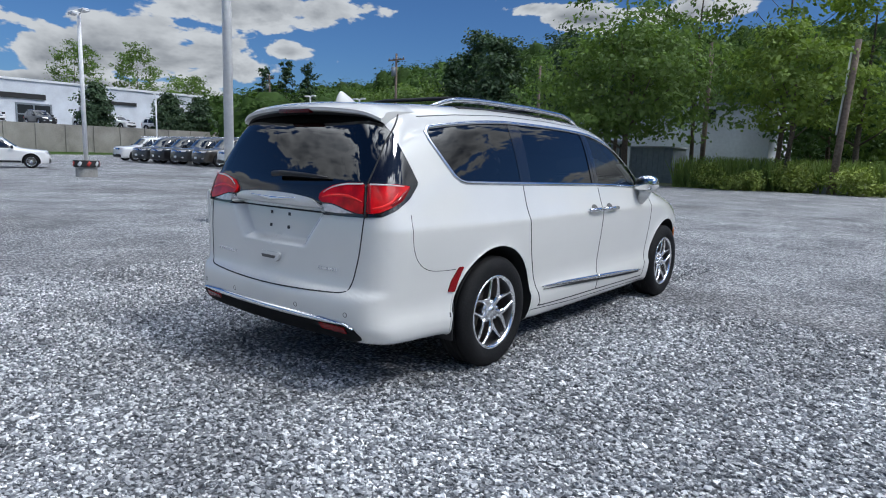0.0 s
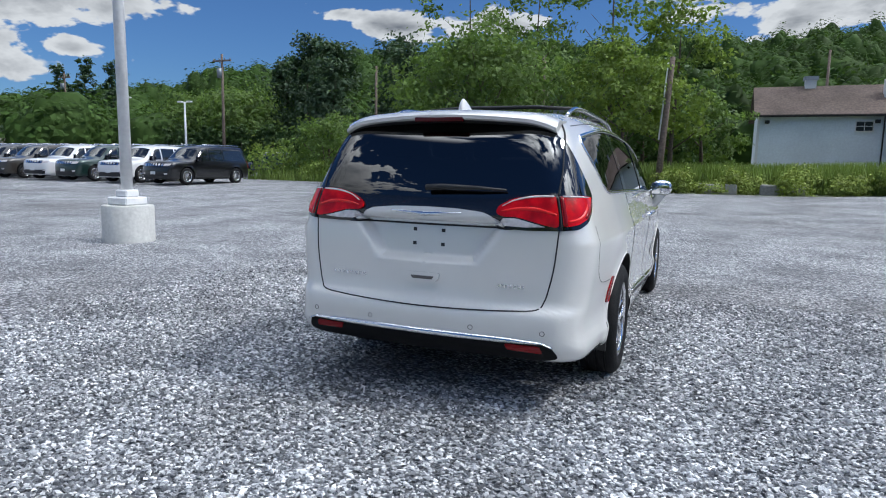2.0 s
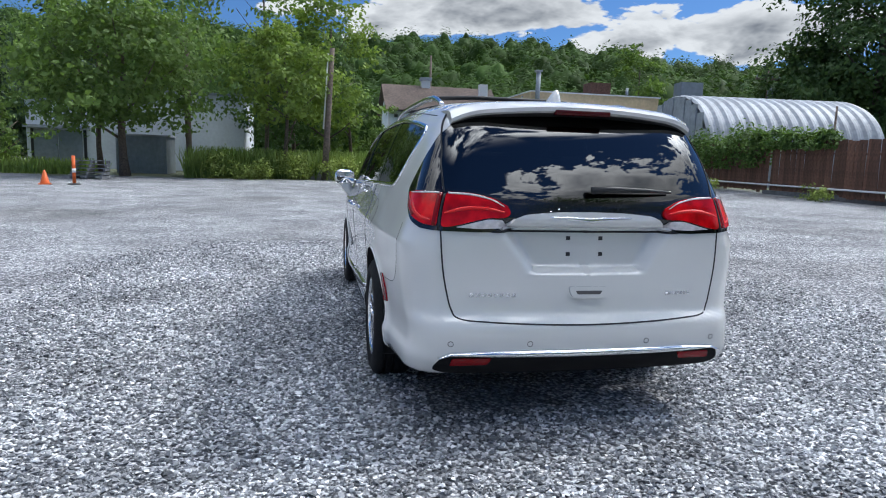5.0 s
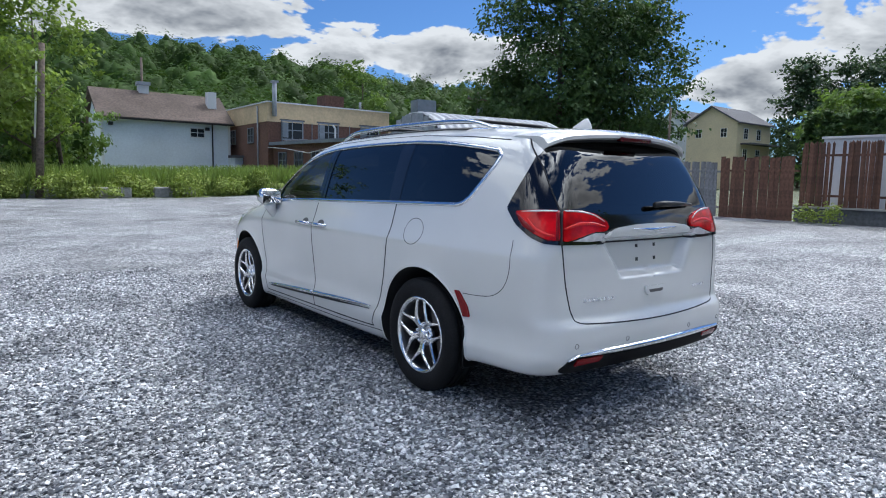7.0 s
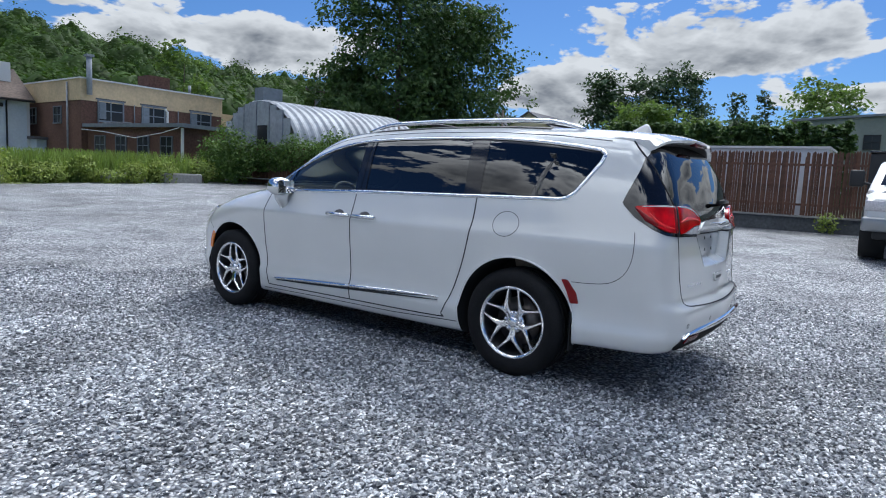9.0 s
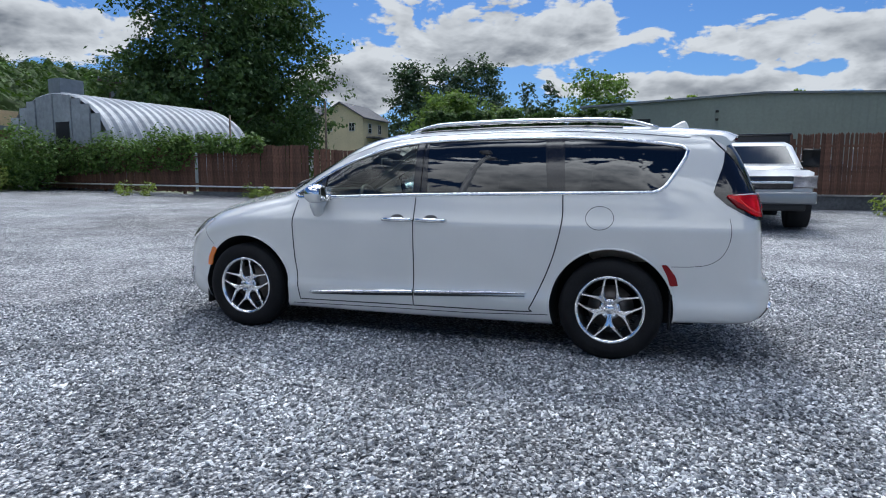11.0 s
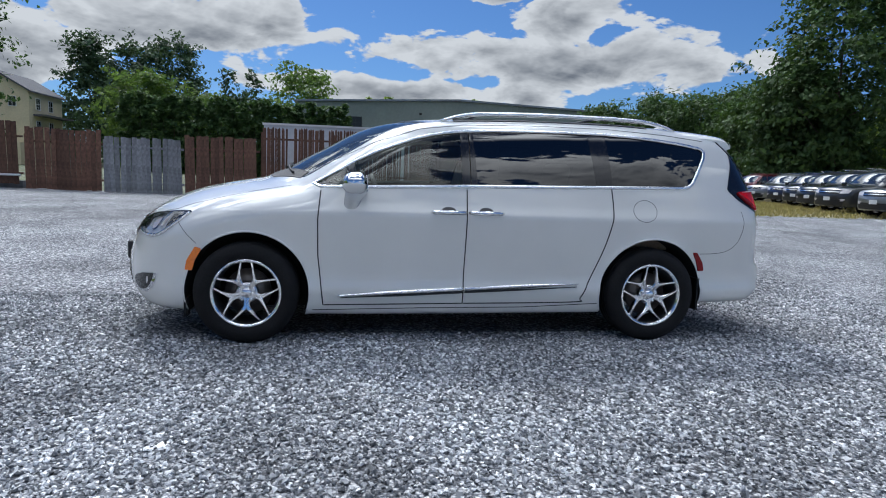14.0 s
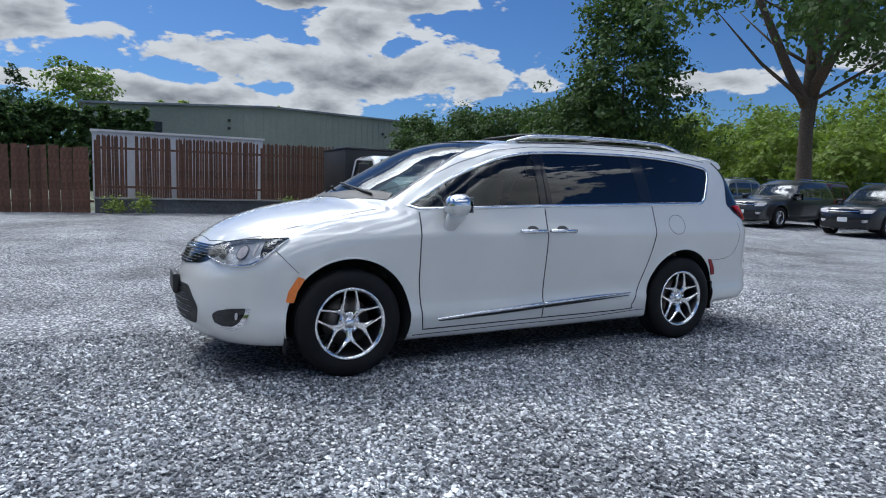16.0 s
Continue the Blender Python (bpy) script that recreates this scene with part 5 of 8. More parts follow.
def leaf_material(name, color, island=0.45, patch=0.0, patch_scale=0.2, thin=0.25, spec=0.3):
    m = material(name, color, 0.62, island=island, spec=spec, stain=patch, stain_scale=patch_scale)
    nt = m.node_tree
    b = nt.nodes["Principled BSDF"]
    tr = nt.nodes.new("ShaderNodeBsdfTranslucent")
    tr.inputs[0].default_value = (color[0] * 1.3, color[1] * 1.4, color[2] * 0.8, 1)
    mx = nt.nodes.new("ShaderNodeMixShader")
    mx.inputs[0].default_value = thin
    o = next(n for n in nt.nodes if n.type == "OUTPUT_MATERIAL")
    nt.links.new(b.outputs[0], mx.inputs[1])
    nt.links.new(tr.outputs[0], mx.inputs[2])
    nt.links.new(mx.outputs[0], o.inputs[0])
    return m


LEAF = leaf_material("maple_leaves", (0.135, 0.205, 0.055), 0.30, 0.3, 0.6, thin=0.4)
LEAF_LIGHT = leaf_material("light_leaves", (0.19, 0.26, 0.06), thin=0.4)
LEAF_DARK = leaf_material("dark_leaves", (0.075, 0.13, 0.042), 0.35, 0.3, 0.5)
LEAF_PINE = leaf_material("pine_needles", (0.062, 0.102, 0.053))
LEAF_HILL = leaf_material("hillside_leaves", (0.060, 0.108, 0.026), 0.26, 0.5, 0.13, spec=0.08)
WEED = leaf_material("weed_leaves", (0.27, 0.33, 0.08), 0.4)
GRASSY = leaf_material("tall_grass_blades", (0.20, 0.27, 0.07), 0.45)
IVY = leaf_material("ivy_leaves", (0.11, 0.18, 0.045), 0.5)


def quads(name, corners, mat, parent=None, label=""):
    """A mesh of loose quads from an array (n, 4, 3)."""
    corners = np.asarray(corners, np.float32)
    n = len(corners)
    me = bpy.data.meshes.new(name)
    me.vertices.add(4 * n)
    me.vertices.foreach_set("co", corners.reshape(-1))
    me.loops.add(4 * n)
    me.loops.foreach_set("vertex_index", np.arange(4 * n, dtype=np.int32))
    me.polygons.add(n)
    me.polygons.foreach_set("loop_start", np.arange(0, 4 * n, 4, dtype=np.int32))
    me.polygons.foreach_set("loop_total", np.full(n, 4, np.int32))
    me.materials.append(mat)
    me.update(calc_edges=True)
    me.validate()
    ob = new(name, me)
    ob.parent = parent
    if label:
        ob["label"] = label
    return ob


def leaf_quads(rng, centres, size, outward=None, droop=0.0, chaos=0.7):
    """Diamond leaves, each slightly folded away from flat, at the centres."""
    n = len(centres)
    nor = rng.normal(size=(n, 3))
    if outward is not None:
        nor = nor * chaos + outward
    nor[:, 2] += 0.35
    nor /= np.linalg.norm(nor, axis=1, keepdims=True)
    a = np.cross(nor, rng.normal(size=(n, 3)))
    a /= np.linalg.norm(a, axis=1, keepdims=True)
    b = np.cross(nor, a)
    s = size * rng.uniform(0.6, 1.35, (n, 1))
    long_, wide = a * s * 0.62, b * s * 0.40
    bend = nor * s * 0.10
    out_ = np.stack([centres - long_, centres - wide * 0.9 + bend, centres + long_ - [0, 0, droop], centres + wide * 0.9 + bend], 1)
    return out_


def crown(rng, base, height, radius, clumps, per, size, shape="round"):
    """Leaf places of a crown: boughs over an uneven outline, each with clumps of leaves, and gaps between them."""
    boughs = max(8, clumps // (7 if shape == "open" else 3))
    t = (np.arange(boughs) + rng.uniform(0, 1, boughs)) / boughs
    if shape == "round":
        prof = np.sin(np.pi * (0.12 + 0.80 * t)) ** 0.7
    elif shape == "cone":
        t = t ** 1.35
        prof = (1 - t) ** 0.85 + 0.05
    elif shape == "column":
        prof = (1 - t ** 4) * 0.95 + 0.05
    else:
        prof = 0.30 + 0.70 * np.sin(np.pi * np.minimum(1.0, 0.2 + 0.72 * t))
    ang = rng.uniform(0, 2 * math.pi, boughs)
    lob = 1 + 0.20 * np.sin(2 * ang + 3 * t + base[0]) + 0.12 * np.sin(5 * ang + base[1])
    rad = radius * prof * lob * rng.uniform(0.20, 1.0, boughs) ** 0.5
    c = np.stack([base[0] + rad * np.cos(ang), base[1] + rad * np.sin(ang), base[2] + height * t], 1)
    each = max(1, clumps // boughs)
    c = np.repeat(c, each, 0) + rng.normal(size=(boughs * each, 3)) * radius * np.array([0.17, 0.17, 0.10])
    spread = radius * rng.uniform(0.06, 0.13, (len(c), 1)) if shape != "column" else np.full((len(c), 1), radius * 0.16)
    off = rng.normal(size=(len(c), per, 3)) * spread[:, None] * np.array([1, 1, 0.55])
    pts = (c[:, None] + off).reshape(-1, 3)
    o = c - np.array([base[0], base[1], base[2] + height * 0.35])
    o = o / (np.linalg.norm(o, axis=1, keepdims=True) + 1e-6)
    outs = (np.repeat(o[:, None], per, 1) * 0.7 + off / (spread[:, None] * 2 + 1e-6) * 0.5).reshape(-1, 3)
    return pts, outs


def tree(x, y, height, radius, bare=0.25, label="", leaf=None, clumps=240, per=46, size=0.22, shape="round", lean=0.0, seed=1, trunk_r=0.16, limbs=7, name="tree", z=None, forks=0):
    rng = np.random.default_rng(seed)
    z0 = float(gz(x, y)) if z is None else z
    t = thing(name, pose(x, y, z0), label, "tree")
    hb = height * bare
    bm = bmesh.new()
    top = (lean * height, 0, height * 0.86)
    line = [(lean * height * k ** 1.2 * 0.9 + 0.08 * math.sin(5 * k + seed), 0.08 * math.cos(4 * k + seed), height * 0.86 * k) for k in np.linspace(0, 1, 9)]
    line[0] = (0, 0, -0.15)
    tube_bm(line, [trunk_r * (1.35 if k == 0 else (1 - 0.82 * k / 8)) for k in range(9)], 9, bm)
    for i in range(limbs):
        k = bare * 0.8 + (0.80 - bare * 0.8) * (i + 0.5) / limbs
        s = Vector(line[min(8, int(k * 8))])
        an = 2.4 * i + seed
        ln = radius * (0.95 - 0.45 * k)
        e = s + Vector((math.cos(an) * ln, math.sin(an) * ln, ln * 0.75))
        m_ = s.lerp(e, 0.5) + Vector((0, 0, -0.06 * ln))
        tube_bm([s, m_, e], [trunk_r * 0.45 * (1.1 - k), trunk_r * 0.3 * (1.1 - k), 0.015], 6, bm)
    for i in range(forks):
        an = seed + 2 * math.pi * i / forks
        s = Vector((0, 0, hb * (0.62 + 0.10 * i)))
        way_ = Vector((math.cos(an), math.sin(an), 0)) * radius
        tube_bm([s, s + way_ * 0.16 + Vector((0, 0, height * 0.12)), s + way_ * 0.34 + Vector((0, 0, height * 0.28)), s + way_ * 0.55 + Vector((0, 0, height * 0.45))],
                [trunk_r * 0.72, trunk_r * 0.60, trunk_r * 0.42, 0.05], 8, bm)
    part("trunk", bm, BARK, t)
    per, size = int(per * 0.6), size * 1.22
    p, o = crown(rng, (lean * height * 0.6, 0, hb), height - hb, radius, clumps, per, size, shape)
    quads("crown", leaf_quads(rng, p, size, o), leaf or LEAF, t)
    return t


def bush(x, y, w, h, label, leaf, n=1500, size=0.12, seed=3, name="bush", depth=None):
    rng = np.random.default_rng(seed)
    d = depth or w
    c = rng.normal(size=(n // 14, 3))
    c /= np.linalg.norm(c, axis=1, keepdims=True)
    c = c * rng.uniform(0.3, 1, (len(c), 1)) ** 0.5 * np.array([w / 2, d / 2, h * 0.5]) + [0, 0, h * 0.5]
    p = np.repeat(c, 14, 0) + rng.normal(size=(len(c) * 14, 3)) * min(w, h) * 0.13
    p[:, 2] = np.abs(p[:, 2])
    zz = gz(x + p[:, 0], y + p[:, 1]) - float(gz(x, y))
    p[:, 2] += zz
    ob = quads(name, leaf_quads(rng, p, size, p / (np.abs(p).max() + 1e-6)), leaf)
    ob.matrix_world = pose(x, y, float(gz(x, y)))
    return tagged(ob, label, "bush", kind="stuff")


def blades(name, places, low, high, mat, label, category, seed=5, wide=0.03):
    """Upright grass blades, bent at the tip, at the places (n, 2)."""
    rng = np.random.default_rng(seed)
    n = len(places)
    h = rng.uniform(low, high, (n, 1))
    an = rng.uniform(0, 2 * math.pi, n)
    ac = np.stack([np.cos(an), np.sin(an), np.zeros(n)], 1) * wide * rng.uniform(0.6, 1.4, (n, 1))
    base = np.column_stack([places, gz(places[:, 0], places[:, 1]) - 0.03])
    tip = base + np.column_stack([rng.normal(size=(n, 2)) * 0.18 * h, h])
    mid = (base + tip) / 2 + np.column_stack([rng.normal(size=(n, 2)) * 0.05 * h, h * 0.08])
    top = np.stack([mid - ac * 0.8, mid + ac * 0.8, tip + ac * 0.15, tip - ac * 0.15], 1)
    both = np.concatenate([np.stack([base - ac, base + ac, mid + ac * 0.8, mid - ac * 0.8], 1), top])
    ob = quads(name, both, mat)
    return tagged(ob, label, category, kind="stuff")


# ---- woods and trees in place ----
rng = np.random.default_rng(11)
pts, outs, shell_v, shell_f = [], [], [], []
RING, RISE = 14, 8
th_, ph_ = np.meshgrid(np.linspace(0, 2 * math.pi, RING, endpoint=False), np.linspace(-0.55, math.pi / 2 - 0.08, RISE))
UNIT = np.stack([np.cos(ph_) * np.cos(th_), np.cos(ph_) * np.sin(th_), np.sin(ph_)], -1).reshape(-1, 3)
UNIT_F = [(i * RING + j, i * RING + (j + 1) % RING, (i + 1) * RING + (j + 1) % RING, (i + 1) * RING + j) for i in range(RISE - 1) for j in range(RING)]
UNIT_F.append(tuple(range((RISE - 1) * RING, RISE * RING)))


def forest_tree(x, y, h, rad, n):
    """A crown in the woods: a lumpy mass of boughs with leaves over its outside."""
    p = rng.uniform(0, 6.28, 4)

    def lump(v):
        return (1 + 0.15 * np.sin(4.2 * v[:, 0] + 3.1 * v[:, 2] + p[0]) + 0.13 * np.sin(5.3 * v[:, 1] - 4.0 * v[:, 2] + p[1])
                + 0.07 * np.sin(9.1 * v[:, 0] - 7.7 * v[:, 1] + p[2]) + 0.06 * np.sin(10.3 * v[:, 2] + 6.1 * v[:, 1] + p[3]))

    size, mid_ = np.array([rad, rad, h * 0.52]), np.array([x, y, float(gz(x, y)) - 0.5 + h * 0.5])
    shell_f.extend(tuple(i + len(shell_v) * len(UNIT) for i in f) for f in UNIT_F)
    shell_v.append(UNIT * (lump(UNIT) * 0.84)[:, None] * size + mid_)
    v = rng.normal(size=(n, 3))
    v[:, 2] = np.abs(v[:, 2]) * 1.1 - 0.35
    v /= np.linalg.norm(v, axis=1, keepdims=True)
    v = v[(v[:, 0] * x + v[:, 1] * y) / math.hypot(x, y) < 0.30]
    pts.append(v * (lump(v) + rng.normal(size=len(v)) * 0.08)[:, None] * size + mid_)
    outs.append(v)


for k in range(1450):
    far_side = k >= 1290
    az = rng.uniform(112, 172) if far_side else rng.uniform(-60, 62)
    r = rng.uniform(95, 150) if far_side else 74 + 160 * rng.uniform(0, 1) ** 0.75
    if az > 50 and not far_side:
        r = rng.uniform(130, 200)
    h = rng.uniform(7.5, 12.5) * (0.75 if abs(az) > 45 and not far_side else 1.0)
    forest_tree(r * math.sin(radians(az)), r * math.cos(radians(az)), h, rng.uniform(3.2, 5.2), 420 if r < 130 else 290)
woods = mesh_part("hillside_woods", np.concatenate(shell_v).tolist(), shell_f, LEAF_HILL, smooth=True)
quads("leaves", leaf_quads(rng, np.concatenate(pts), 0.68, np.concatenate(outs), chaos=0.34), LEAF_HILL, woods)
tagged(woods, "dense green deciduous woods on the hillside", "woods", kind="stuff")

# single trees round the lot
tree(-9.6, 25.4, 7.5, 4.1, 0.33, "broad green maple in front of the white shed", LEAF, 520, 44, 0.17, seed=3, trunk_r=0.20)
tree(-11.5, 28.5, 12.5, 3.0, 0.45, "tall thin-leaved tree above the maple", LEAF, 90, 34, 0.17, seed=4, shape="open", trunk_r=0.13, limbs=11)
tree(-7.6, 29.0, 12.0, 2.6, 0.50, "tall thin-leaved tree at the edge of the lot", LEAF, 80, 34, 0.17, seed=14, shape="open", trunk_r=0.12, limbs=11)
tree(-2.6, 26.5, 6.9, 2.3, 0.42, "light green young maple near a leaning pole", LEAF_LIGHT, 260, 36, 0.16, seed=5, trunk_r=0.13)
tree(-3.8, 30.5, 13.0, 3.0, 0.40, "tall slender green tree at the lot's edge", LEAF, 130, 36, 0.18, seed=6, shape="open", trunk_r=0.14, limbs=10)
tree(-0.4, 30.5, 9.8, 2.3, 0.30, "light green tree growing over the leaning pole", LEAF_LIGHT, 230, 36, 0.17, seed=16)
tree(1.0, 35.0, 5.6, 2.1, 0.10, "bushy green tree beside the blue house", LEAF, 200, 36, 0.18, seed=7)
tree(-2.5, 37.0, 8.0, 3.2, 0.12, "dense green tree behind the weeds", LEAF_DARK, 260, 38, 0.2, seed=8)
tree(-21.3, 29.4, 3.7, 2.7, 0.03, "bushy pale green shrub tree at the lot's edge", LEAF, 300, 36, 0.15, seed=9)
tree(-18.2, 33.0, 3.8, 1.8, 0.05, "small green tree beside the white shed", LEAF, 130, 36, 0.16, seed=10)
for i, (x, y, h) in enumerate(((-34, 50, 13), (-40, 54, 14.5), (-46, 58, 13), (-27, 52, 12.5), (-33, 62, 15.5), (-22, 56, 13.5))):
    tree(x, y, h, 4.0, 0.08, "tall dark green pine tree", LEAF_PINE, 420, 34, 0.30, seed=20 + i, shape="cone", limbs=9)
for i, (x, y, h) in enumerate(((-52, 52, 8), (-58, 55, 8.5), (-118, 42, 17.5), (-112, 50, 17), (-101, 53, 11.5), (-46, 50, 8.5))):
    tree(x, y, h, 4.4, 0.08, "round green tree behind the car row", LEAF, 360, 34, 0.28, seed=30 + i)
for i, (x, y, h) in enumerate(((-79, 29.0, 5.0), (-79, 38.3, 4.6), (-79, 42.6, 4.4))):
    tree(x, y, h, 1.9, 0.0, "dark green evergreen shrub on the upper level", LEAF_PINE, 240, 34, 0.26, seed=150 + i, shape="column", limbs=2, trunk_r=0.08, z=3.5)
for i, (x, y, h) in enumerate(((-80, 58, 14), (-77, 60, 13.5), (-84, 57, 13))):
    tree(x, y, h, 2.6, 0.15, "airy tall green conifer", LEAF_PINE, 160, 32, 0.32, seed=36 + i, shape="cone")
tree(38.0, 33.0, 21.0, 5.6, 0.05, "huge dense dark green tree behind the fence", LEAF_DARK, 1500, 42, 0.25, seed=40, trunk_r=0.4)
tree(43.5, 30.5, 16.0, 5.0, 0.03, "large dark green tree beside the huge one", LEAF_DARK, 1000, 42, 0.25, seed=42, trunk_r=0.3)
tree(35.5, 37.0, 10.0, 3.8, 0.05, "large dark green tree behind the arch shed", LEAF_DARK, 500, 42, 0.24, seed=43, trunk_r=0.3)
tree(33.0, 58.0, 13.5, 3.0, 0.25, "tall open-crowned tree behind the brick building", LEAF, 150, 34, 0.26, seed=41, shape="open", limbs=10)
for i, (x, y, h, w) in enumerate(((96, 38.0, 18.5, 6.5), (101, 33.0, 18.5, 5.5), (88, 28.0, 12.5, 5.5), (107, 29.0, 20.5, 5.5), (92, 21.0, 10.5, 5.0), (90, 15.5, 10.0, 4.6))):
    tree(x, y, h, w, 0.05, "dark spreading evergreen behind the fence", LEAF_PINE if i not in (2, 4) else LEAF, 420, 36, 0.42, seed=50 + i, shape="round" if i else "cone")
for i, (x, y) in enumerate(((121, 22.5), (122, 18.5))):
    tree(x, y, 18.5, 3.0, 0.35, "sparse half-bare spruce tree", LEAF_PINE, 170, 14, 0.42, seed=60 + i, shape="cone")
tree(126, 9.1, 19.8, 7.6, 0.1, "round green tree behind the warehouse", LEAF, 340, 36, 0.55, seed=62)
for i in range(7):
    tree(128 + 3 * (i % 3), -5 - 3.6 * i, 15.6 + 1.0 * math.sin(2.3 * i), 2.6, 0.2, "young tree behind the warehouse roof", LEAF_LIGHT, 90, 30, 0.40, seed=64 + i)
for i in range(20):
    y = 21.5 - 1.08 * i
    tree(60.0 + 0.2 * math.sin(3 * i), y, 7.4 + 0.25 * math.sin(1.7 * i), 0.95, 0.0, "clipped dark green arborvitae in a hedge", LEAF_DARK, 130, 34, 0.28, seed=80 + i, shape="column", limbs=2, trunk_r=0.06, name="hedge_tree")
for i in range(16):
    tree(-52 + 1.25 * i, 45.5 + 0.2 * math.sin(2 * i), 4.3 + 0.4 * math.sin(1.9 * i), 0.85, 0.0, "clipped dark green hedge tree behind the lot", LEAF_DARK, 100, 30, 0.24, seed=300 + i, shape="column", limbs=2, trunk_r=0.06, name="hedge_tree")
# trees behind the cars on the far side
for i, (x, y, h, w) in enumerate(((60, -27, 8.6, 3.6), (57, -31.5, 9.6, 3.8), (53, -34, 9.4, 3.8), (47, -35, 9.2, 3.6), (41, -32, 8.2, 3.4), (36.5, -31.5, 9.6, 3.4), (40, -36, 9.6, 3.6))):
    tree(x, y, h, w, 0.03, "dense dark green tree hung with vines", LEAF_DARK, 560, 38, 0.24, seed=100 + i)
tree(33.5, -32.5, 17.0, 4.3, 0.05, "tall narrow dark tree with a ragged crown", LEAF_DARK, 900, 44, 0.25, seed=110)
tree(17.0, -30.6, 19.0, 8.0, 0.42, "large shade tree with a forked grey trunk", LEAF_DARK, 330, 56, 0.27, seed=112, trunk_r=0.45, limbs=8, forks=3, shape="open")
for i, (x, y, h, w) in enumerate(((16, -50, 9, 4.5), (9, -48, 9.5, 4.5), (2, -50, 10, 5), (-6, -52, 11, 5), (24, -50, 9, 4.5), (31, -47, 8.5, 4.5), (20, -42, 5.5, 4), (7, -42, 6, 4), (27, -44, 5.5, 4), (37, -43, 8, 4))):
    tree(x, y, h, w, 0.03, "bright green tree at the edge of the woods", LEAF_LIGHT, 360, 34, 0.27, seed=120 + i)

# weeds along the lot's edge, behind concrete blocks
rng = np.random.default_rng(21)
px_ = rng.uniform(-7, 14, 26000)
py_ = 27.4 + 8.5 * rng.uniform(0, 1, 26000) ** 1.3 - 0.25 * np.abs(px_ - 3)
keep = np.array([noise.noise((a * 0.35, b * 0.35, 0.0)) for a, b in zip(px_, py_)]) > -0.28
blades("tall_grass", np.column_stack([px_, py_])[keep], 0.6, 1.55, GRASSY, "tall uncut green grass and weeds", "grass", 22, 0.035)
px_ = rng.uniform(-25, -12, 5000)
py_ = 25.5 + 6 * rng.uniform(0, 1, 5000)
blades("tall_grass", np.column_stack([px_, py_]), 0.25, 0.8, GRASSY, "rough green grass at the lot's edge", "grass", 23, 0.035)
px_ = rng.uniform(12.8, 36, 26000)
py_ = -8.8 - 14 * rng.uniform(0, 1, 26000)
DRY = leaf_material("dry_grass_blades", (0.36, 0.30, 0.13), 0.4)
blades("dry_grass", np.column_stack([px_, py_]), 0.04, 0.16, DRY, "short dry yellow grass strip", "grass", 24, 0.03)
for i in range(20):
    x = -5.5 + 1.0 * i + 0.3 * math.sin(9 * i)
    bush(x, 26.3 + 0.5 * math.sin(5 * i) - 0.13 * abs(x - 3), 1.3 + 0.4 * math.sin(3 * i), 0.9 + 0.35 * math.cos(4 * i), "yellow-green weed clump at the lot's edge", WEED, 900, 0.11, 200 + i, "weed")
for i in range(5):
    bush(-17.0 - 1.75 * i, 27.5 + 1.2 * math.sin(3 * i), 2.6, 1.7 + 0.7 * math.sin(2 * i), "green bush at the lot's edge", LEAF if i % 2 else LEAF_LIGHT, 1100, 0.17, 230 + i)
# ivy over the far fence
for i in range(10):
    b = bush(16.7 + 0.08 * i, 17.6 + 1.05 * i, 1.2, 1.5 + 0.25 * math.sin(2 * i), "ivy hanging over the brown fence", IVY, 1500, 0.12, 260 + i, "ivy", depth=1.7)
    b.location.z += 1.0 - 0.05 * i
for i in range(4):
    bush(15.4 + 0.25 * i, 24.4 + 1.0 * i, 1.6, 2.6 + 0.5 * math.sin(2 * i), "overgrown green climber at the fence end", IVY, 1700, 0.13, 275 + i, "ivy")
for i, y in enumerate((13.6, 14.4, 15.2, 16.0, 16.9)):
    b = bush(16.3, y, 0.7, 0.7, "ivy spilling over the fence top", IVY, 500, 0.14, 280 + i, "ivy", depth=1.2)
    b.location.z += 1.75
for i, (x, y) in enumerate(((15.6, 3.1), (15.4, 2.4), (15.5, 13.2), (15.2, 12.3), (14.4, 17.2), (14.0, 18.0), (13.6, -7.6), (13.2, -8.4), (15.7, -2.0))):
    bush(x, y, 0.6, 0.55, "small weed at the foot of the wall", WEED, 260, 0.08, 290 + i, "weed")

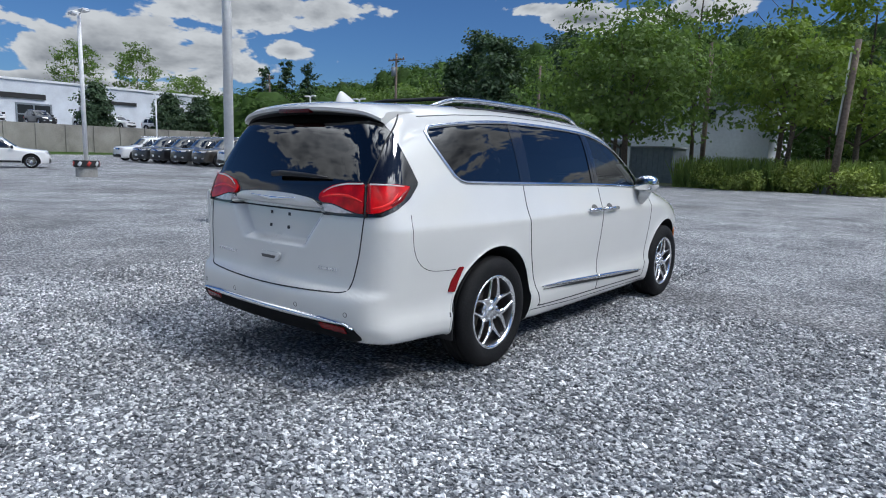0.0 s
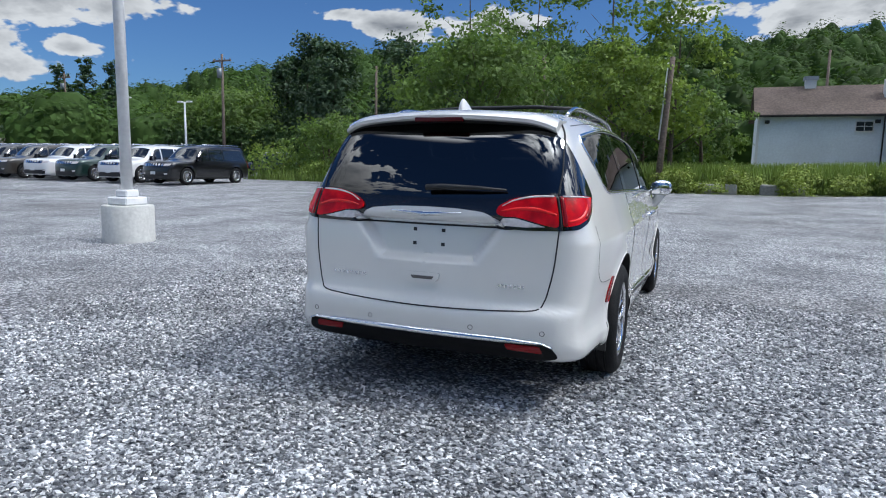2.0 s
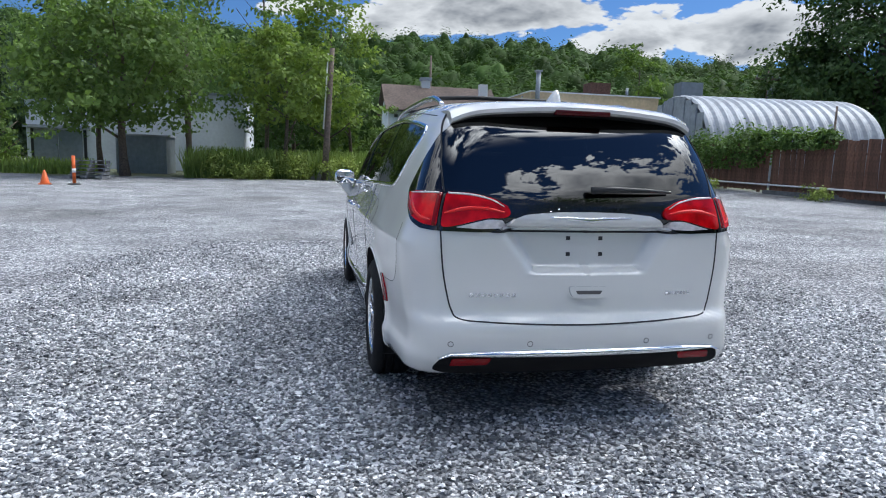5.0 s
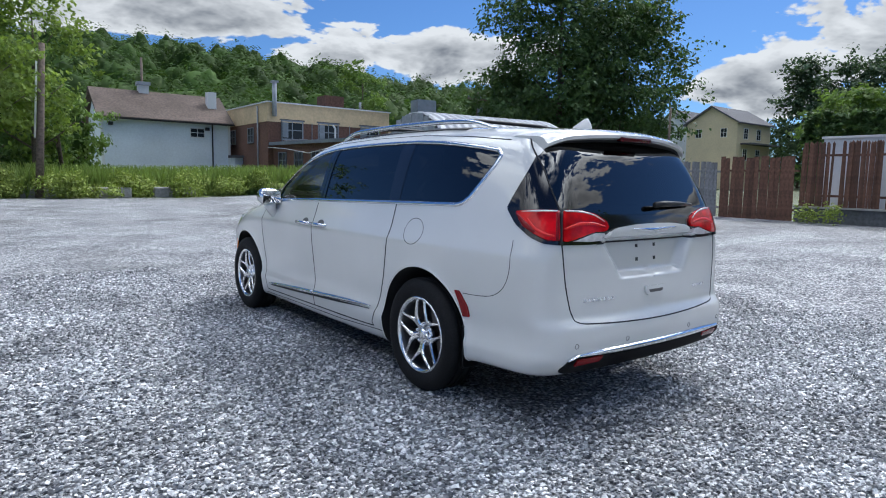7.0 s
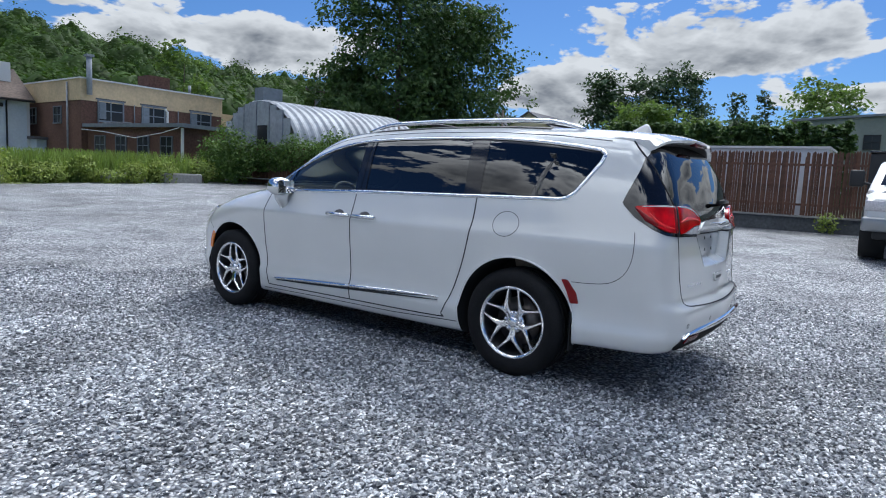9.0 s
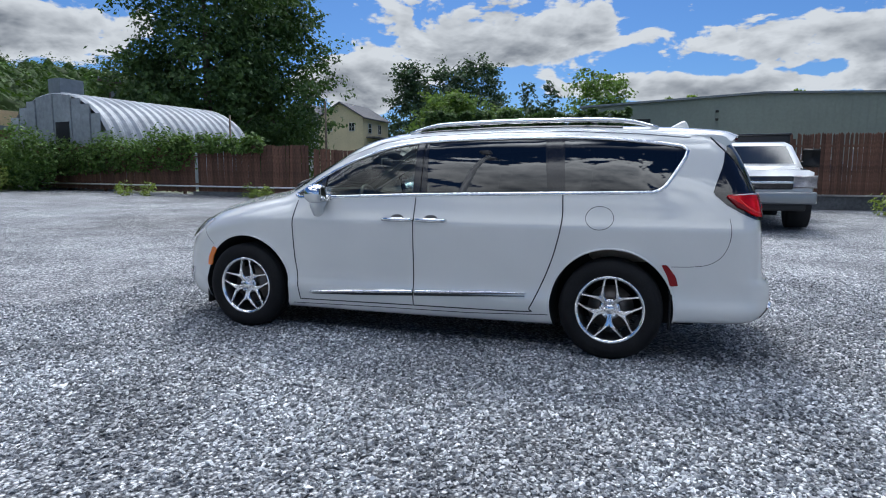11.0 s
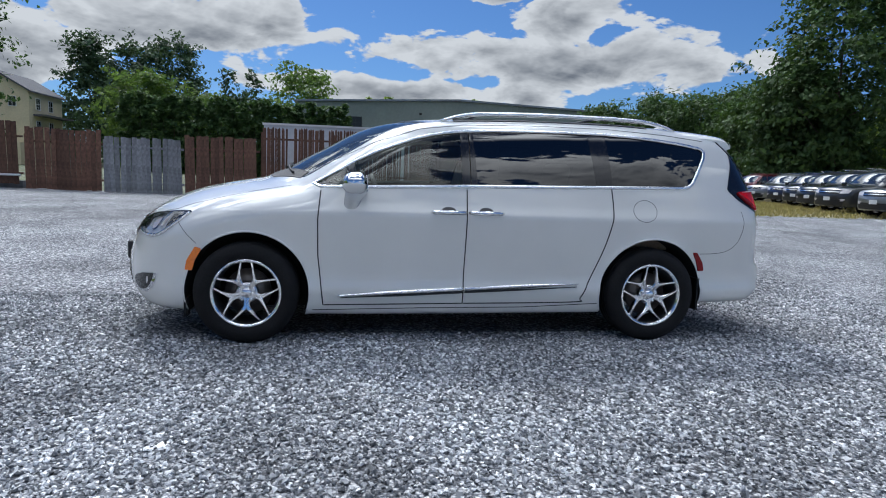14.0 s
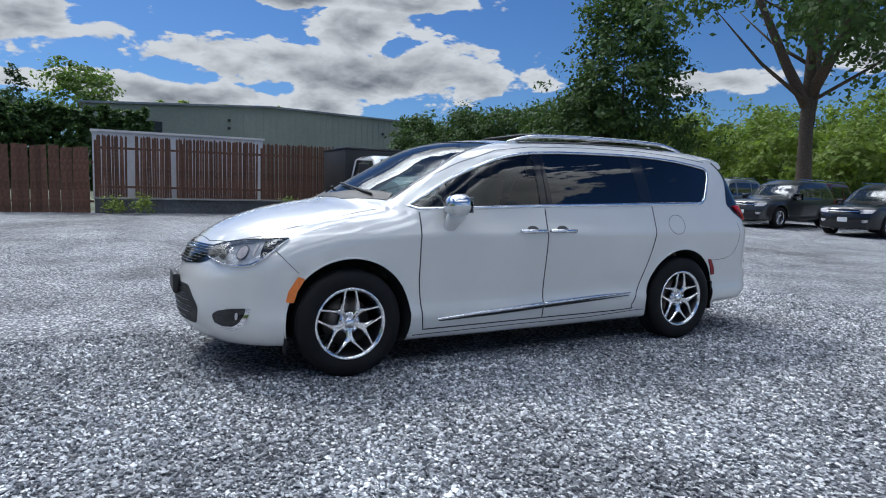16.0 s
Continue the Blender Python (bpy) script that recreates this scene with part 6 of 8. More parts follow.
# ---- loose stones near the van ----
def stone_field():
    """Single crushed stones over the stretch of the lot round the van's tail and left side."""
    g = np.random.default_rng(77)
    n = 235000
    x, y = g.uniform(-4.4, 4.2, n), g.uniform(-5.0, 5.0, n)
    dx, dy = np.maximum(np.abs(x) - 0.75, 0), np.maximum(np.abs(y) - 2.35, 0)
    d = np.hypot(dx, dy)
    keep = (d < 2.2 + 1.3 * g.uniform(0, 1, n) ** 1.5) & ~((np.abs(x) < 0.7) & (np.abs(y) < 2.3)) & ~((x > 0.9) & (y > 1.2)) & ~((y > 4.0) & (x > -1))
    tyre = (np.abs(np.abs(x) - 0.868) < 0.11) & (np.abs(np.abs(y) - 1.545) < 0.07)
    keep &= ~tyre
    x, y = x[keep], y[keep]
    n = len(x)
    base = np.array([(1, 0, 0), (-0.5, 0.87, 0.1), (-0.5, -0.87, -0.1), (0.25, 0.45, 0.8), (-0.4, -0.2, 0.9), (0.35, -0.5, 0.75)], float)
    tris = np.array([(0, 1, 3), (1, 4, 3), (1, 2, 4), (2, 5, 4), (2, 0, 5), (0, 3, 5), (3, 4, 5)])
    v = base[None] * (1 + 0.28 * g.normal(size=(n, 6, 1))) + 0.16 * g.normal(size=(n, 6, 3))
    a, b, c = (g.uniform(0, 2 * math.pi, n) for _ in range(3))
    b, c = 0.5 * np.sin(b), 0.5 * np.sin(c)
    ca, sa, cb, sb, cc, sc = np.cos(a), np.sin(a), np.cos(b), np.sin(b), np.cos(c), np.sin(c)
    z_, o_ = np.zeros(n), np.ones(n)
    rz = np.stack([ca, -sa, z_, sa, ca, z_, z_, z_, o_], 1).reshape(n, 3, 3)
    ry = np.stack([cb, z_, sb, z_, o_, z_, -sb, z_, cb], 1).reshape(n, 3, 3)
    rx = np.stack([o_, z_, z_, z_, cc, -sc, z_, sc, cc], 1).reshape(n, 3, 3)
    v = np.einsum("nij,nkj->nki", rz @ ry @ rx, v)
    size = 0.0072 + 0.0080 * g.uniform(0, 1, n) ** 2.4 + 0.003 * g.uniform(0, 1, n)
    v = v * size[:, None, None] * np.array([1.2, 1.0, 0.78])
    v += np.stack([x, y, gz(x, y) + size * 0.28], 1)[:, None]
    f = (np.arange(n)[:, None, None] * 6 + tris[None]).reshape(-1, 3)
    me = bpy.data.meshes.new("loose_stones")
    me.vertices.add(n * 6)
    me.vertices.foreach_set("co", v.astype(np.float32).reshape(-1))
    m = len(f)
    me.loops.add(m * 3)
    me.loops.foreach_set("vertex_index", f.astype(np.int32).reshape(-1))
    me.polygons.add(m)
    me.polygons.foreach_set("loop_start", np.arange(0, m * 3, 3, dtype=np.int32))
    me.polygons.foreach_set("loop_total", np.full(m, 3, np.int32))
    me.polygons.foreach_set("use_smooth", np.zeros(m, bool))
    me.update(calc_edges=True)
    return me


def stone_material():
    m = bpy.data.materials.new("single_stones")
    m.use_nodes = True
    nt = m.node_tree
    b = nt.nodes["Principled BSDF"]
    b.inputs["Roughness"].default_value = 0.8
    gi = nt.nodes.new("ShaderNodeNewGeometry")
    r = nt.nodes.new("ShaderNodeValToRGB")
    stops = [(0.0, (0.07, 0.075, 0.082)), (0.35, (0.225, 0.235, 0.25)), (0.72, (0.47, 0.48, 0.495)), (1.0, (0.92, 0.92, 0.92))]
    e = r.color_ramp.elements
    e.new(0.35), e.new(0.72)
    for el, (p, c) in zip(e, stops):
        el.position, el.color = p, (*c, 1)
    nt.links.new(gi.outputs["Random Per Island"], r.inputs[0])
    co = nt.nodes.new("ShaderNodeTexCoord")
    big_ = nt.nodes.new("ShaderNodeTexNoise")
    big_.inputs["Scale"].default_value, big_.inputs["Detail"].default_value = 0.9, 6
    nt.links.new(co.outputs["Object"], big_.inputs["Vector"])
    rg = nt.nodes.new("ShaderNodeMapRange")
    for k_, v_ in (("From Min", 0.35), ("From Max", 0.65), ("To Min", 0.72), ("To Max", 1.22)):
        rg.inputs[k_].default_value = v_
    nt.links.new(big_.outputs[0], rg.inputs[0])
    sc = nt.nodes.new("ShaderNodeVectorMath")
    sc.operation = "SCALE"
    nt.links.new(r.outputs[0], sc.inputs[0])
    nt.links.new(rg.outputs[0], sc.inputs["Scale"])
    nt.links.new(sc.outputs[0], b.inputs["Base Color"])
    return m


stones = new("loose_stones", stone_field())
stones.data.materials.append(stone_material())
tagged(stones, "loose grey and white crushed stones on the lot", "gravel", kind="stuff")

# ---- buildings, fences, poles ----
CONCRETE = material("weathered_concrete", (0.36, 0.35, 0.325), 0.85, grain=0.2, scale=18, bump=0.3, stain=0.25, stain_scale=1.2)
WALL_GREY = material("stained_wall_concrete", (0.27, 0.255, 0.225), 0.9, grain=0.15, scale=9, bump=0.3, stain=0.35, stain_scale=0.5)
LOW_WALL = material("dark_low_wall", (0.13, 0.135, 0.14), 0.9, grain=0.25, scale=12, bump=0.3, stain=0.3, stain_scale=0.9)
POLE_WHITE = material("white_painted_steel", (0.80, 0.80, 0.80), 0.45, grain=0.06, scale=12, stain=0.12)
WOOD_BROWN = material("red_brown_fence_boards", (0.145, 0.072, 0.046), 0.8, grain=0.35, scale=9, bump=0.4, vary=0.28, stain=0.25, stain_scale=1.5)
WOOD_GREY = material("weathered_grey_boards", (0.24, 0.24, 0.25), 0.85, grain=0.3, scale=9, bump=0.4, vary=0.22)
POLE_WOOD = material("old_pole_wood", (0.17, 0.13, 0.105), 0.9, grain=0.35, scale=10, bump=0.4)
SIDING_BLUE = material("pale_blue_siding", (0.80, 0.86, 0.92), 0.7, grain=0.05, scale=8, stain=0.10, stain_scale=0.4)
ROOF_BROWN = material("brown_shingles", (0.115, 0.085, 0.07), 0.9, grain=0.3, scale=7, bump=0.3, stain=0.35, stain_scale=0.5)
BRICK = material("dark_red_brick", (0.16, 0.085, 0.062), 0.9, grain=0.3, scale=9, bump=0.3, stain=0.25, stain_scale=0.6)
TAN = material("tan_stucco_band", (0.70, 0.54, 0.33), 0.85, grain=0.1, scale=6, stain=0.2, stain_scale=0.5)
STEEL = material("galvanised_steel", (0.36, 0.385, 0.42), 0.6, 0.12, grain=0.15, scale=5, stain=0.2, stain_scale=0.7)
WHITE_WALL = material("white_painted_wall", (0.66, 0.69, 0.73), 0.7, grain=0.06, scale=6, stain=0.15, stain_scale=0.5)
GREY_METAL = material("grey_sheet_metal", (0.24, 0.27, 0.30), 0.5, 0.3, grain=0.12, scale=5, stain=0.2, stain_scale=0.6)
SAGE = material("sage_grey_cladding", (0.27, 0.31, 0.285), 0.75, grain=0.06, scale=3, stain=0.12, stain_scale=0.25)
BEIGE = material("beige_siding", (0.66, 0.57, 0.38), 0.75, grain=0.06, scale=5, stain=0.1, stain_scale=0.5)
ROOF_GREY = material("grey_shingles", (0.11, 0.11, 0.12), 0.9, grain=0.25, scale=6)
WINDOW = material("dark_window_glass", (0.03, 0.033, 0.036), 0.15, spec=0.3)
PALE_CONCRETE = material("pale_concrete", (0.60, 0.60, 0.57), 0.85, grain=0.1, scale=20, bump=0.2, stain=0.15, stain_scale=2.0)
WHITE_TRIM = material("white_trim", (0.75, 0.76, 0.76), 0.6, grain=0.04, scale=20)
ORANGE = material("orange_plastic", (0.75, 0.13, 0.02), 0.5, grain=0.1, scale=20)
BLACK_BAND = material("black_band", (0.02, 0.02, 0.02), 0.6)
RED_BAND = material("red_band", (0.45, 0.05, 0.04), 0.6)


def slab(name, x0, x1, y0, y1, z0, z1, mat, parent=None, label="", bevel=0.0):
    return part(name, box_bm(min(x0, x1), max(x0, x1), min(y0, y1), max(y0, y1), z0, z1, bevel, 1), mat, parent, label, smooth=False)


def prism_roof(name, pts, x0, x1, mat, parent, axis="x"):
    """A solid over a (y, z) outline, run along x (or an (x, z) outline along y)."""
    bm = bmesh.new()
    ends = []
    for v in (x0, x1):
        ends.append([bm.verts.new((v, p, q) if axis == "x" else (p, v, q)) for p, q in pts])
    bm.faces.new(ends[0])
    bm.faces.new(ends[1][::-1])
    for i in range(len(pts)):
        k = (i + 1) % len(pts)
        bm.faces.new((ends[0][i], ends[1][i], ends[1][k], ends[0][k]))
    bmesh.ops.recalc_face_normals(bm, faces=bm.faces[:])
    return part(name, bm, mat, parent, smooth=False)


def window_at(parent, x, y, z, w, h, facing="-y", frame=None, name="window"):
    """A window set into a wall: recessed pane, frame bars and sill. x, y, z: the middle of its foot on the wall."""
    win = new(name)
    win.parent = parent
    turn_ = {"-y": 0, "-x": -90, "+x": 90, "+y": 180}[facing]
    win.matrix_local = pose(x, y, z, 0, 0, turn_)
    slab("pane", -w / 2, w / 2, -0.01, 0.03, 0, h, WINDOW, win)
    f = frame or WHITE_TRIM
    t = max(0.05, w * 0.06)
    slab("window_frame", -w / 2 - t, -w / 2, -0.05, 0.03, -t, h + t, f, win)
    slab("window_frame", w / 2, w / 2 + t, -0.05, 0.03, -t, h + t, f, win)
    slab("window_frame", -w / 2, w / 2, -0.05, 0.03, h, h + t, f, win)
    slab("sash_bar", -w / 2, w / 2, -0.03, -0.008, h * 0.48, h * 0.48 + t * 0.7, f, win)
    if w > 1.0:
        slab("sash_bar", -t * 0.3, t * 0.3, -0.028, -0.006, 0, h, f, win)
    slab("window_sill", -w / 2 - t, w / 2 + t, -0.09, 0.03, -t * 1.2, 0, f, win)
    slab("mullion", -t / 3, t / 3, -0.03, 0.02, 0, h, f, win)
    return win


# pale blue house
hz = float(gz(9, 44)) - 0.05
house = thing("house", pose(0, 0, hz), "pale blue sided house with a worn brown shingle roof", "house")
slab("wall", 4.6, 13.2, 44.0, 50.0, 0, 5.0, SIDING_BLUE, house)
for k in range(22):
    slab("siding_board", 4.58, 13.22, 43.975, 44.0, 0.2 + 0.22 * k, 0.39 + 0.22 * k, SIDING_BLUE, house)
prism_roof("roof", [(43.6, 4.85), (47.0, 7.1), (50.4, 4.85), (50.4, 4.70), (47.0, 6.92), (43.6, 4.70)], 4.2, 13.5, ROOF_BROWN, house)
for xa in (4.6, 13.05):
    prism_roof("gable", [(44.0, 5.0), (47.0, 6.95), (50.0, 5.0)], xa, xa + 0.15, SIDING_BLUE, house)
slab("gutter", 4.2, 13.5, 43.52, 43.62, 4.68, 4.80, BLACK_PLASTIC, house)
slab("corner_board", 4.45, 4.62, 43.96, 44.10, 0, 4.8, WHITE_TRIM, house)
slab("corner_board", 13.12, 13.30, 43.96, 44.10, 0, 4.8, WHITE_TRIM, house)
slab("downpipe", 11.90, 11.98, 43.88, 43.96, 0, 4.7, BLACK_PLASTIC, house)
window_at(house, 10.85, 43.97, 3.75, 0.95, 0.6)
for x in (5.05, 11.55):
    slab("floodlight", x - 0.14, x + 0.14, 43.75, 43.97, 4.25, 4.48, BLACK_PLASTIC, house)
ch = slab("chimney", 7.5, 8.2, 46.7, 47.3, 6.6, 7.5, WHITE_TRIM, house)
slab("chimney_cap", 7.4, 8.3, 46.6, 47.4, 7.5, 7.75, STEEL, house)
slab("chimney", 12.1, 12.75, 45.4, 46.0, 5.6, 7.3, WHITE_TRIM, house, "white chimney")
slab("side_wing", 13.3, 16.2, 43.0, 47.0, 0, 2.3, SIDING_BLUE, house)
slab("wing_roof", 13.1, 16.4, 42.7, 47.3, 2.3, 2.48, ROOF_GREY, house)
window_at(house, 14.2, 42.97, 0.9, 0.8, 0.9)

# brick works building with a flat roof
bz = float(gz(20, 42)) - 0.2
works = thing("brick_building", pose(0, 0, bz), "two-storey dark brick workshop with a tan upper band and flat roof", "building")
FX0, FX1, FY = 13.9, 23.8, 38.0
slab("wall", FX0, FX1, FY, FY + 10.4, 0, 4.75, BRICK, works)
slab("upper_band", FX0 - 0.05, FX1 + 0.05, FY - 0.05, FY + 10.45, 4.75, 6.05, TAN, works, "tan stucco band with stains")
slab("roof_edge", FX0 - 0.12, FX1 + 0.15, FY - 0.14, FY + 10.5, 6.05, 6.13, WHITE_TRIM, works, "pale worn roof edge")
slab("roof", FX0, FX1, FY, FY + 10.4, 6.13, 6.17, ROOF_GREY, works)
slab("rear_wing", FX1 + 0.05, FX1 + 3.2, FY + 2.0, FY + 9.0, 0, 5.2, TAN, works)
for x in (15.7, 18.55, 22.1):
    window_at(works, x, FY - 0.03, 3.62, 1.5, 1.2, frame=GREY_METAL)
    slab("lintel", x - 0.95, x + 0.95, FY - 0.06, FY, 4.88, 4.98, ROOF_GREY, works)
    slab("boarded_pane", x - 0.72, x - 0.30, FY - 0.055, FY - 0.045, 3.70, 4.75, GREY_METAL, works)
for k in range(17):
    slab("brick_course", FX0 - 0.012, FX1 + 0.012, FY - 0.012, FY, 0.25 + 0.27 * k, 0.49 + 0.27 * k, BRICK, works)
window_at(works, FX0 - 0.03, 41.2, 3.4, 1.0, 1.0, "-x", frame=GREY_METAL)
window_at(works, FX0 - 0.03, 45.0, 3.4, 1.0, 1.0, "-x", frame=GREY_METAL)
slab("chimney", 19.6, 21.2, 40.5, 42.0, 6.17, 7.3, BRICK, works)
part("vent_pipe", tube_bm([(14.3, 37.75, 5.1), (14.3, 37.75, 7.4)], 0.16, 12), STEEL, works, "steel vent pipe")
slab("vent_cap", 14.08, 14.52, 37.53, 37.97, 7.4, 7.52, STEEL, works)
part("roof_vent", tube_bm([(21.6, 38.6, 6.1), (21.6, 38.6, 6.75)], 0.10, 8), STEEL, works)
part("downpipe", tube_bm([(13.78, 39.6, 0), (13.78, 39.6, 5.9)], 0.06, 8), STEEL, works)
for x in (14.9, 17.2, 20.3):
    part("wall_pipe", tube_bm([(x, 37.90, 3.3), (x, 37.90, 4.8)], 0.035, 6), GREY_METAL, works)
# low brick lean-to that comes forward from the front
lean_to = slab("lean_to", 0, 6.0, -9.1, -0.05, 0, 3.15, BRICK, works, "low brick lean-to")
lean_to.matrix_local = pose(14.25, 38.0, 0, 0, 0, 6.3)
slab("lean_to_roof", -0.30, 6.2, -9.4, -0.05, 3.15, 3.28, STEEL, lean_to)
slab("fascia", -0.34, -0.30, -9.4, -0.05, 3.08, 3.30, GREY_METAL, lean_to)
slab("fascia", -0.34, 6.2, -9.44, -9.4, 3.08, 3.30, GREY_METAL, lean_to)
for k in range(4):
    window_at(lean_to, -0.03, -1.4 - 2.1 * k, 1.55, 0.95, 1.0, "-x", frame=GREY_METAL)
slab("corner_post", -0.16, -0.04, -9.2, -9.08, 0, 3.05, WHITE_TRIM, lean_to)
for k in range(6):
    slab("roof_board", -0.2 + 0.02 * k, 0.5, -2.2 - 0.32 * k, -1.95 - 0.32 * k, 3.32 + 0.02 * (k % 3), 3.38 + 0.02 * (k % 3), WOOD_GREY, lean_to)
part("standpipe", tube_bm([(0.1, -7.6, 3.1), (0.1, -7.6, 3.95), (-0.05, -7.6, 4.1)], 0.06, 8), WHITE_TRIM, lean_to)
part("slack_cable", tube_bm([(-0.35, 0.0, 2.95), (-0.5, -2.5, 2.8), (-0.5, -5.5, 2.45), (-0.45, -7.8, 2.75), (-0.36, -9.2, 3.05)], 0.025, 5), WHITE_TRIM, lean_to)

# ribbed steel arch shed
qz = float(gz(20, 28)) - 0.2
quonset = thing("arch_shed", pose(17.75, 25.8, qz, 0, 0, -97), "ribbed galvanised steel arch shed half hidden by ivy", "shed")
W, HH, LEN = 4.0, 4.75, 9.2
bm = bmesh.new()
nrib, nst = 17, 22
rows = []
for i in range(nrib * 4 + 1):
    yy = LEN * i / (nrib * 4)
    bulge = 0.09 * (1 if i % 4 in (1, 2) else 0)
    row = []
    for j in range(nst + 1):
        a = math.pi * j / nst
        row.append(bm.verts.new(((W + bulge) * math.cos(a) , yy, 1.5 + (HH - 1.5 + bulge) * math.sin(a) ** 0.9 if 0 < j < nst else 0.0)))
    rows.append(row)
for ra, rb in zip(rows, rows[1:]):
    for j in range(nst):
        bm.faces.new((ra[j], ra[j + 1], rb[j + 1], rb[j]))
bmesh.ops.recalc_face_normals(bm, faces=bm.faces[:])
sharp(part("arch_roof", bm, STEEL, quonset), 25)
for i in range(12):
    x = -W + 2 * W * (i + 0.5) / 12
    top_z = 1.5 + (HH - 1.5) * math.sqrt(max(0.0, 1 - (x / W) ** 2)) ** 0.9
    slab("end_sheet", x - W / 12 + 0.02, x + W / 12 - 0.02, -0.03 - 0.05 * (i % 2), 0.02, 0, top_z - 0.02, STEEL, quonset)
slab("vent_box", -0.45, 0.45, 0.1, 1.3, HH - 0.1, HH + 0.75, GREY_METAL, quonset)
slab("end_opening", 0.2, 1.2, -0.10, -0.04, 2.2, 3.4, WINDOW, quonset)

# white shed and grey metal hut behind the maple
sz = float(gz(-12, 37)) - 0.1
shed = thing("white_shed", pose(0, 0, sz), "white painted storage building with grey doors", "shed")
slab("wall", -18.1, -11.0, 37.0, 43.0, 0, 4.1, WHITE_WALL, shed)
slab("wall", -11.0, -5.6, 37.0, 44.0, 0, 4.85, WHITE_WALL, shed)
slab("roof", -18.3, -11.0, 36.8, 43.2, 4.1, 4.25, GREY_METAL, shed)
slab("roof", -11.0, -5.4, 36.8, 44.2, 4.85, 5.0, GREY_METAL, shed)
slab("awning", -18.1, -14.6, 36.5, 37.0, 2.45, 2.62, STEEL, shed)
for k in range(2):
    slab("door", -17.7 + 1.35 * k, -16.4 + 1.35 * k, 36.93, 36.99, 0.1, 2.35, GREY_METAL, shed)
slab("door_post", -17.85, -17.7, 36.9, 37.0, 0, 2.4, BLACK_PLASTIC, shed)
slab("door_post", -14.95, -14.80, 36.9, 37.0, 0, 2.4, BLACK_PLASTIC, shed)
window_at(shed, -9.2, 36.97, 4.05, 0.7, 0.5, frame=BLACK_PLASTIC)
part("roof_pipe", tube_bm([(-10.2, 37.6, 4.9), (-10.2, 37.6, 5.9)], 0.07, 8), STEEL, shed)
hut = thing("metal_hut", pose(-9.4, 29.5, float(gz(-9, 29)) - 0.05), "grey sheet metal hut under the maple", "shed")
slab("wall", -1.7, 0.7, 0, 2.2, 0, 1.95, GREY_METAL, hut)
for k in range(8):
    slab("rib", -1.66 + 0.31 * k, -1.60 + 0.31 * k, -0.03, 0.0, 0, 1.95, GREY_METAL, hut)
slab("roof", -1.8, 0.8, -0.1, 2.3, 1.95, 2.03, STEEL, hut)

# long sage warehouse behind the fence
wz = float(gz(72, -8)) - 0.2
ware = thing("warehouse", pose(0, 0, wz), "long sage grey metal warehouse with a low pitched roof", "warehouse")
prism_roof("wall", [(6.3, 0), (6.3, 9.1), (-13.0, 10.05), (-33.0, 9.5), (-33.0, 0)], 71.0, 112.0, SAGE, ware)
prism_roof("roof", [(6.7, 9.1), (-13.0, 10.07), (-33.4, 9.5), (-33.4, 9.72), (-13.0, 10.3), (6.7, 9.32)], 70.7, 112.3, GREY_METAL, ware)
for k in range(52):
    y = 6.0 - 0.755 * k
    slab("cladding_rib", 70.96, 71.0, y - 0.05, y + 0.05, 0.2, float(np.interp(y, [-33.0, -13.0, 6.3], [9.45, 10.0, 9.05])), SAGE, ware)
window_at(ware, 70.95, -0.5, 6.3, 1.3, 1.3, "-x", frame=BLACK_PLASTIC)
window_at(ware, 70.95, 3.2, 6.0, 1.3, 1.2, "-x", frame=BLACK_PLASTIC)
for y, z in ((-8.2, 8.2), (-8.2, 7.3), (-27.0, 7.8)):
    slab("wall_lamp", 70.75, 70.96, y - 0.15, y + 0.15, z, z + 0.26, BLACK_PLASTIC, ware)

# beige and white houses beyond the fence
for (x, y, w, d, h, mat, roof, lab) in ((77.5, 41.6, 7.2, 9, 8.9, BEIGE, ROOF_GREY, "beige sided house with a grey gable roof"), (80, 49.0, 4.6, 8, 8.9, WHITE_WALL, ROOF_GREY, "white house partly behind a tree")):
    z0 = float(gz(x, y))
    hs = thing("house", pose(x, y, z0), lab, "house")
    slab("wall", 0, d, -w / 2, w / 2, 0, h, mat, hs)
    prism_roof("roof", [(-w / 2 - 0.4, h - 0.15), (0, h + 2.2), (w / 2 + 0.4, h - 0.15), (w / 2 + 0.4, h - 0.35), (0, h + 2.0), (-w / 2 - 0.4, h - 0.35)], -0.4, d + 0.4, roof, hs)
    prism_roof("gable", [(-w / 2, h), (0, h + 2.05), (w / 2, h)], 0, 0.15, mat, hs)
    window_at(hs, -0.03, w * 0.25, h - 2.0, 0.8, 1.1, "-x")
    window_at(hs, -0.03, -w * 0.25, h - 2.0, 0.8, 1.1, "-x")
    window_at(hs, -0.03, -w * 0.1, 1.2, 1.0, 1.3, "-x")
    slab("chimney", 3.0, 3.6, -0.4, 0.2, h + 0.8, h + 2.0, mat, hs)
    slab("porch", -1.6, 0, -w * 0.45, 0, 0, 2.6, mat, hs)
    for k in range(2):
        window_at(hs, 2.2 + 3.4 * k, -w / 2 - 0.03, h - 2.2, 1.0, 1.3)
        window_at(hs, 2.2 + 3.4 * k, -w / 2 - 0.03, h - 5.0, 1.0, 1.4)
    slab("lower_roof", 1.0, d, -w / 2 - 1.4, -w / 2, h - 3.0, h - 2.8, roof, hs)

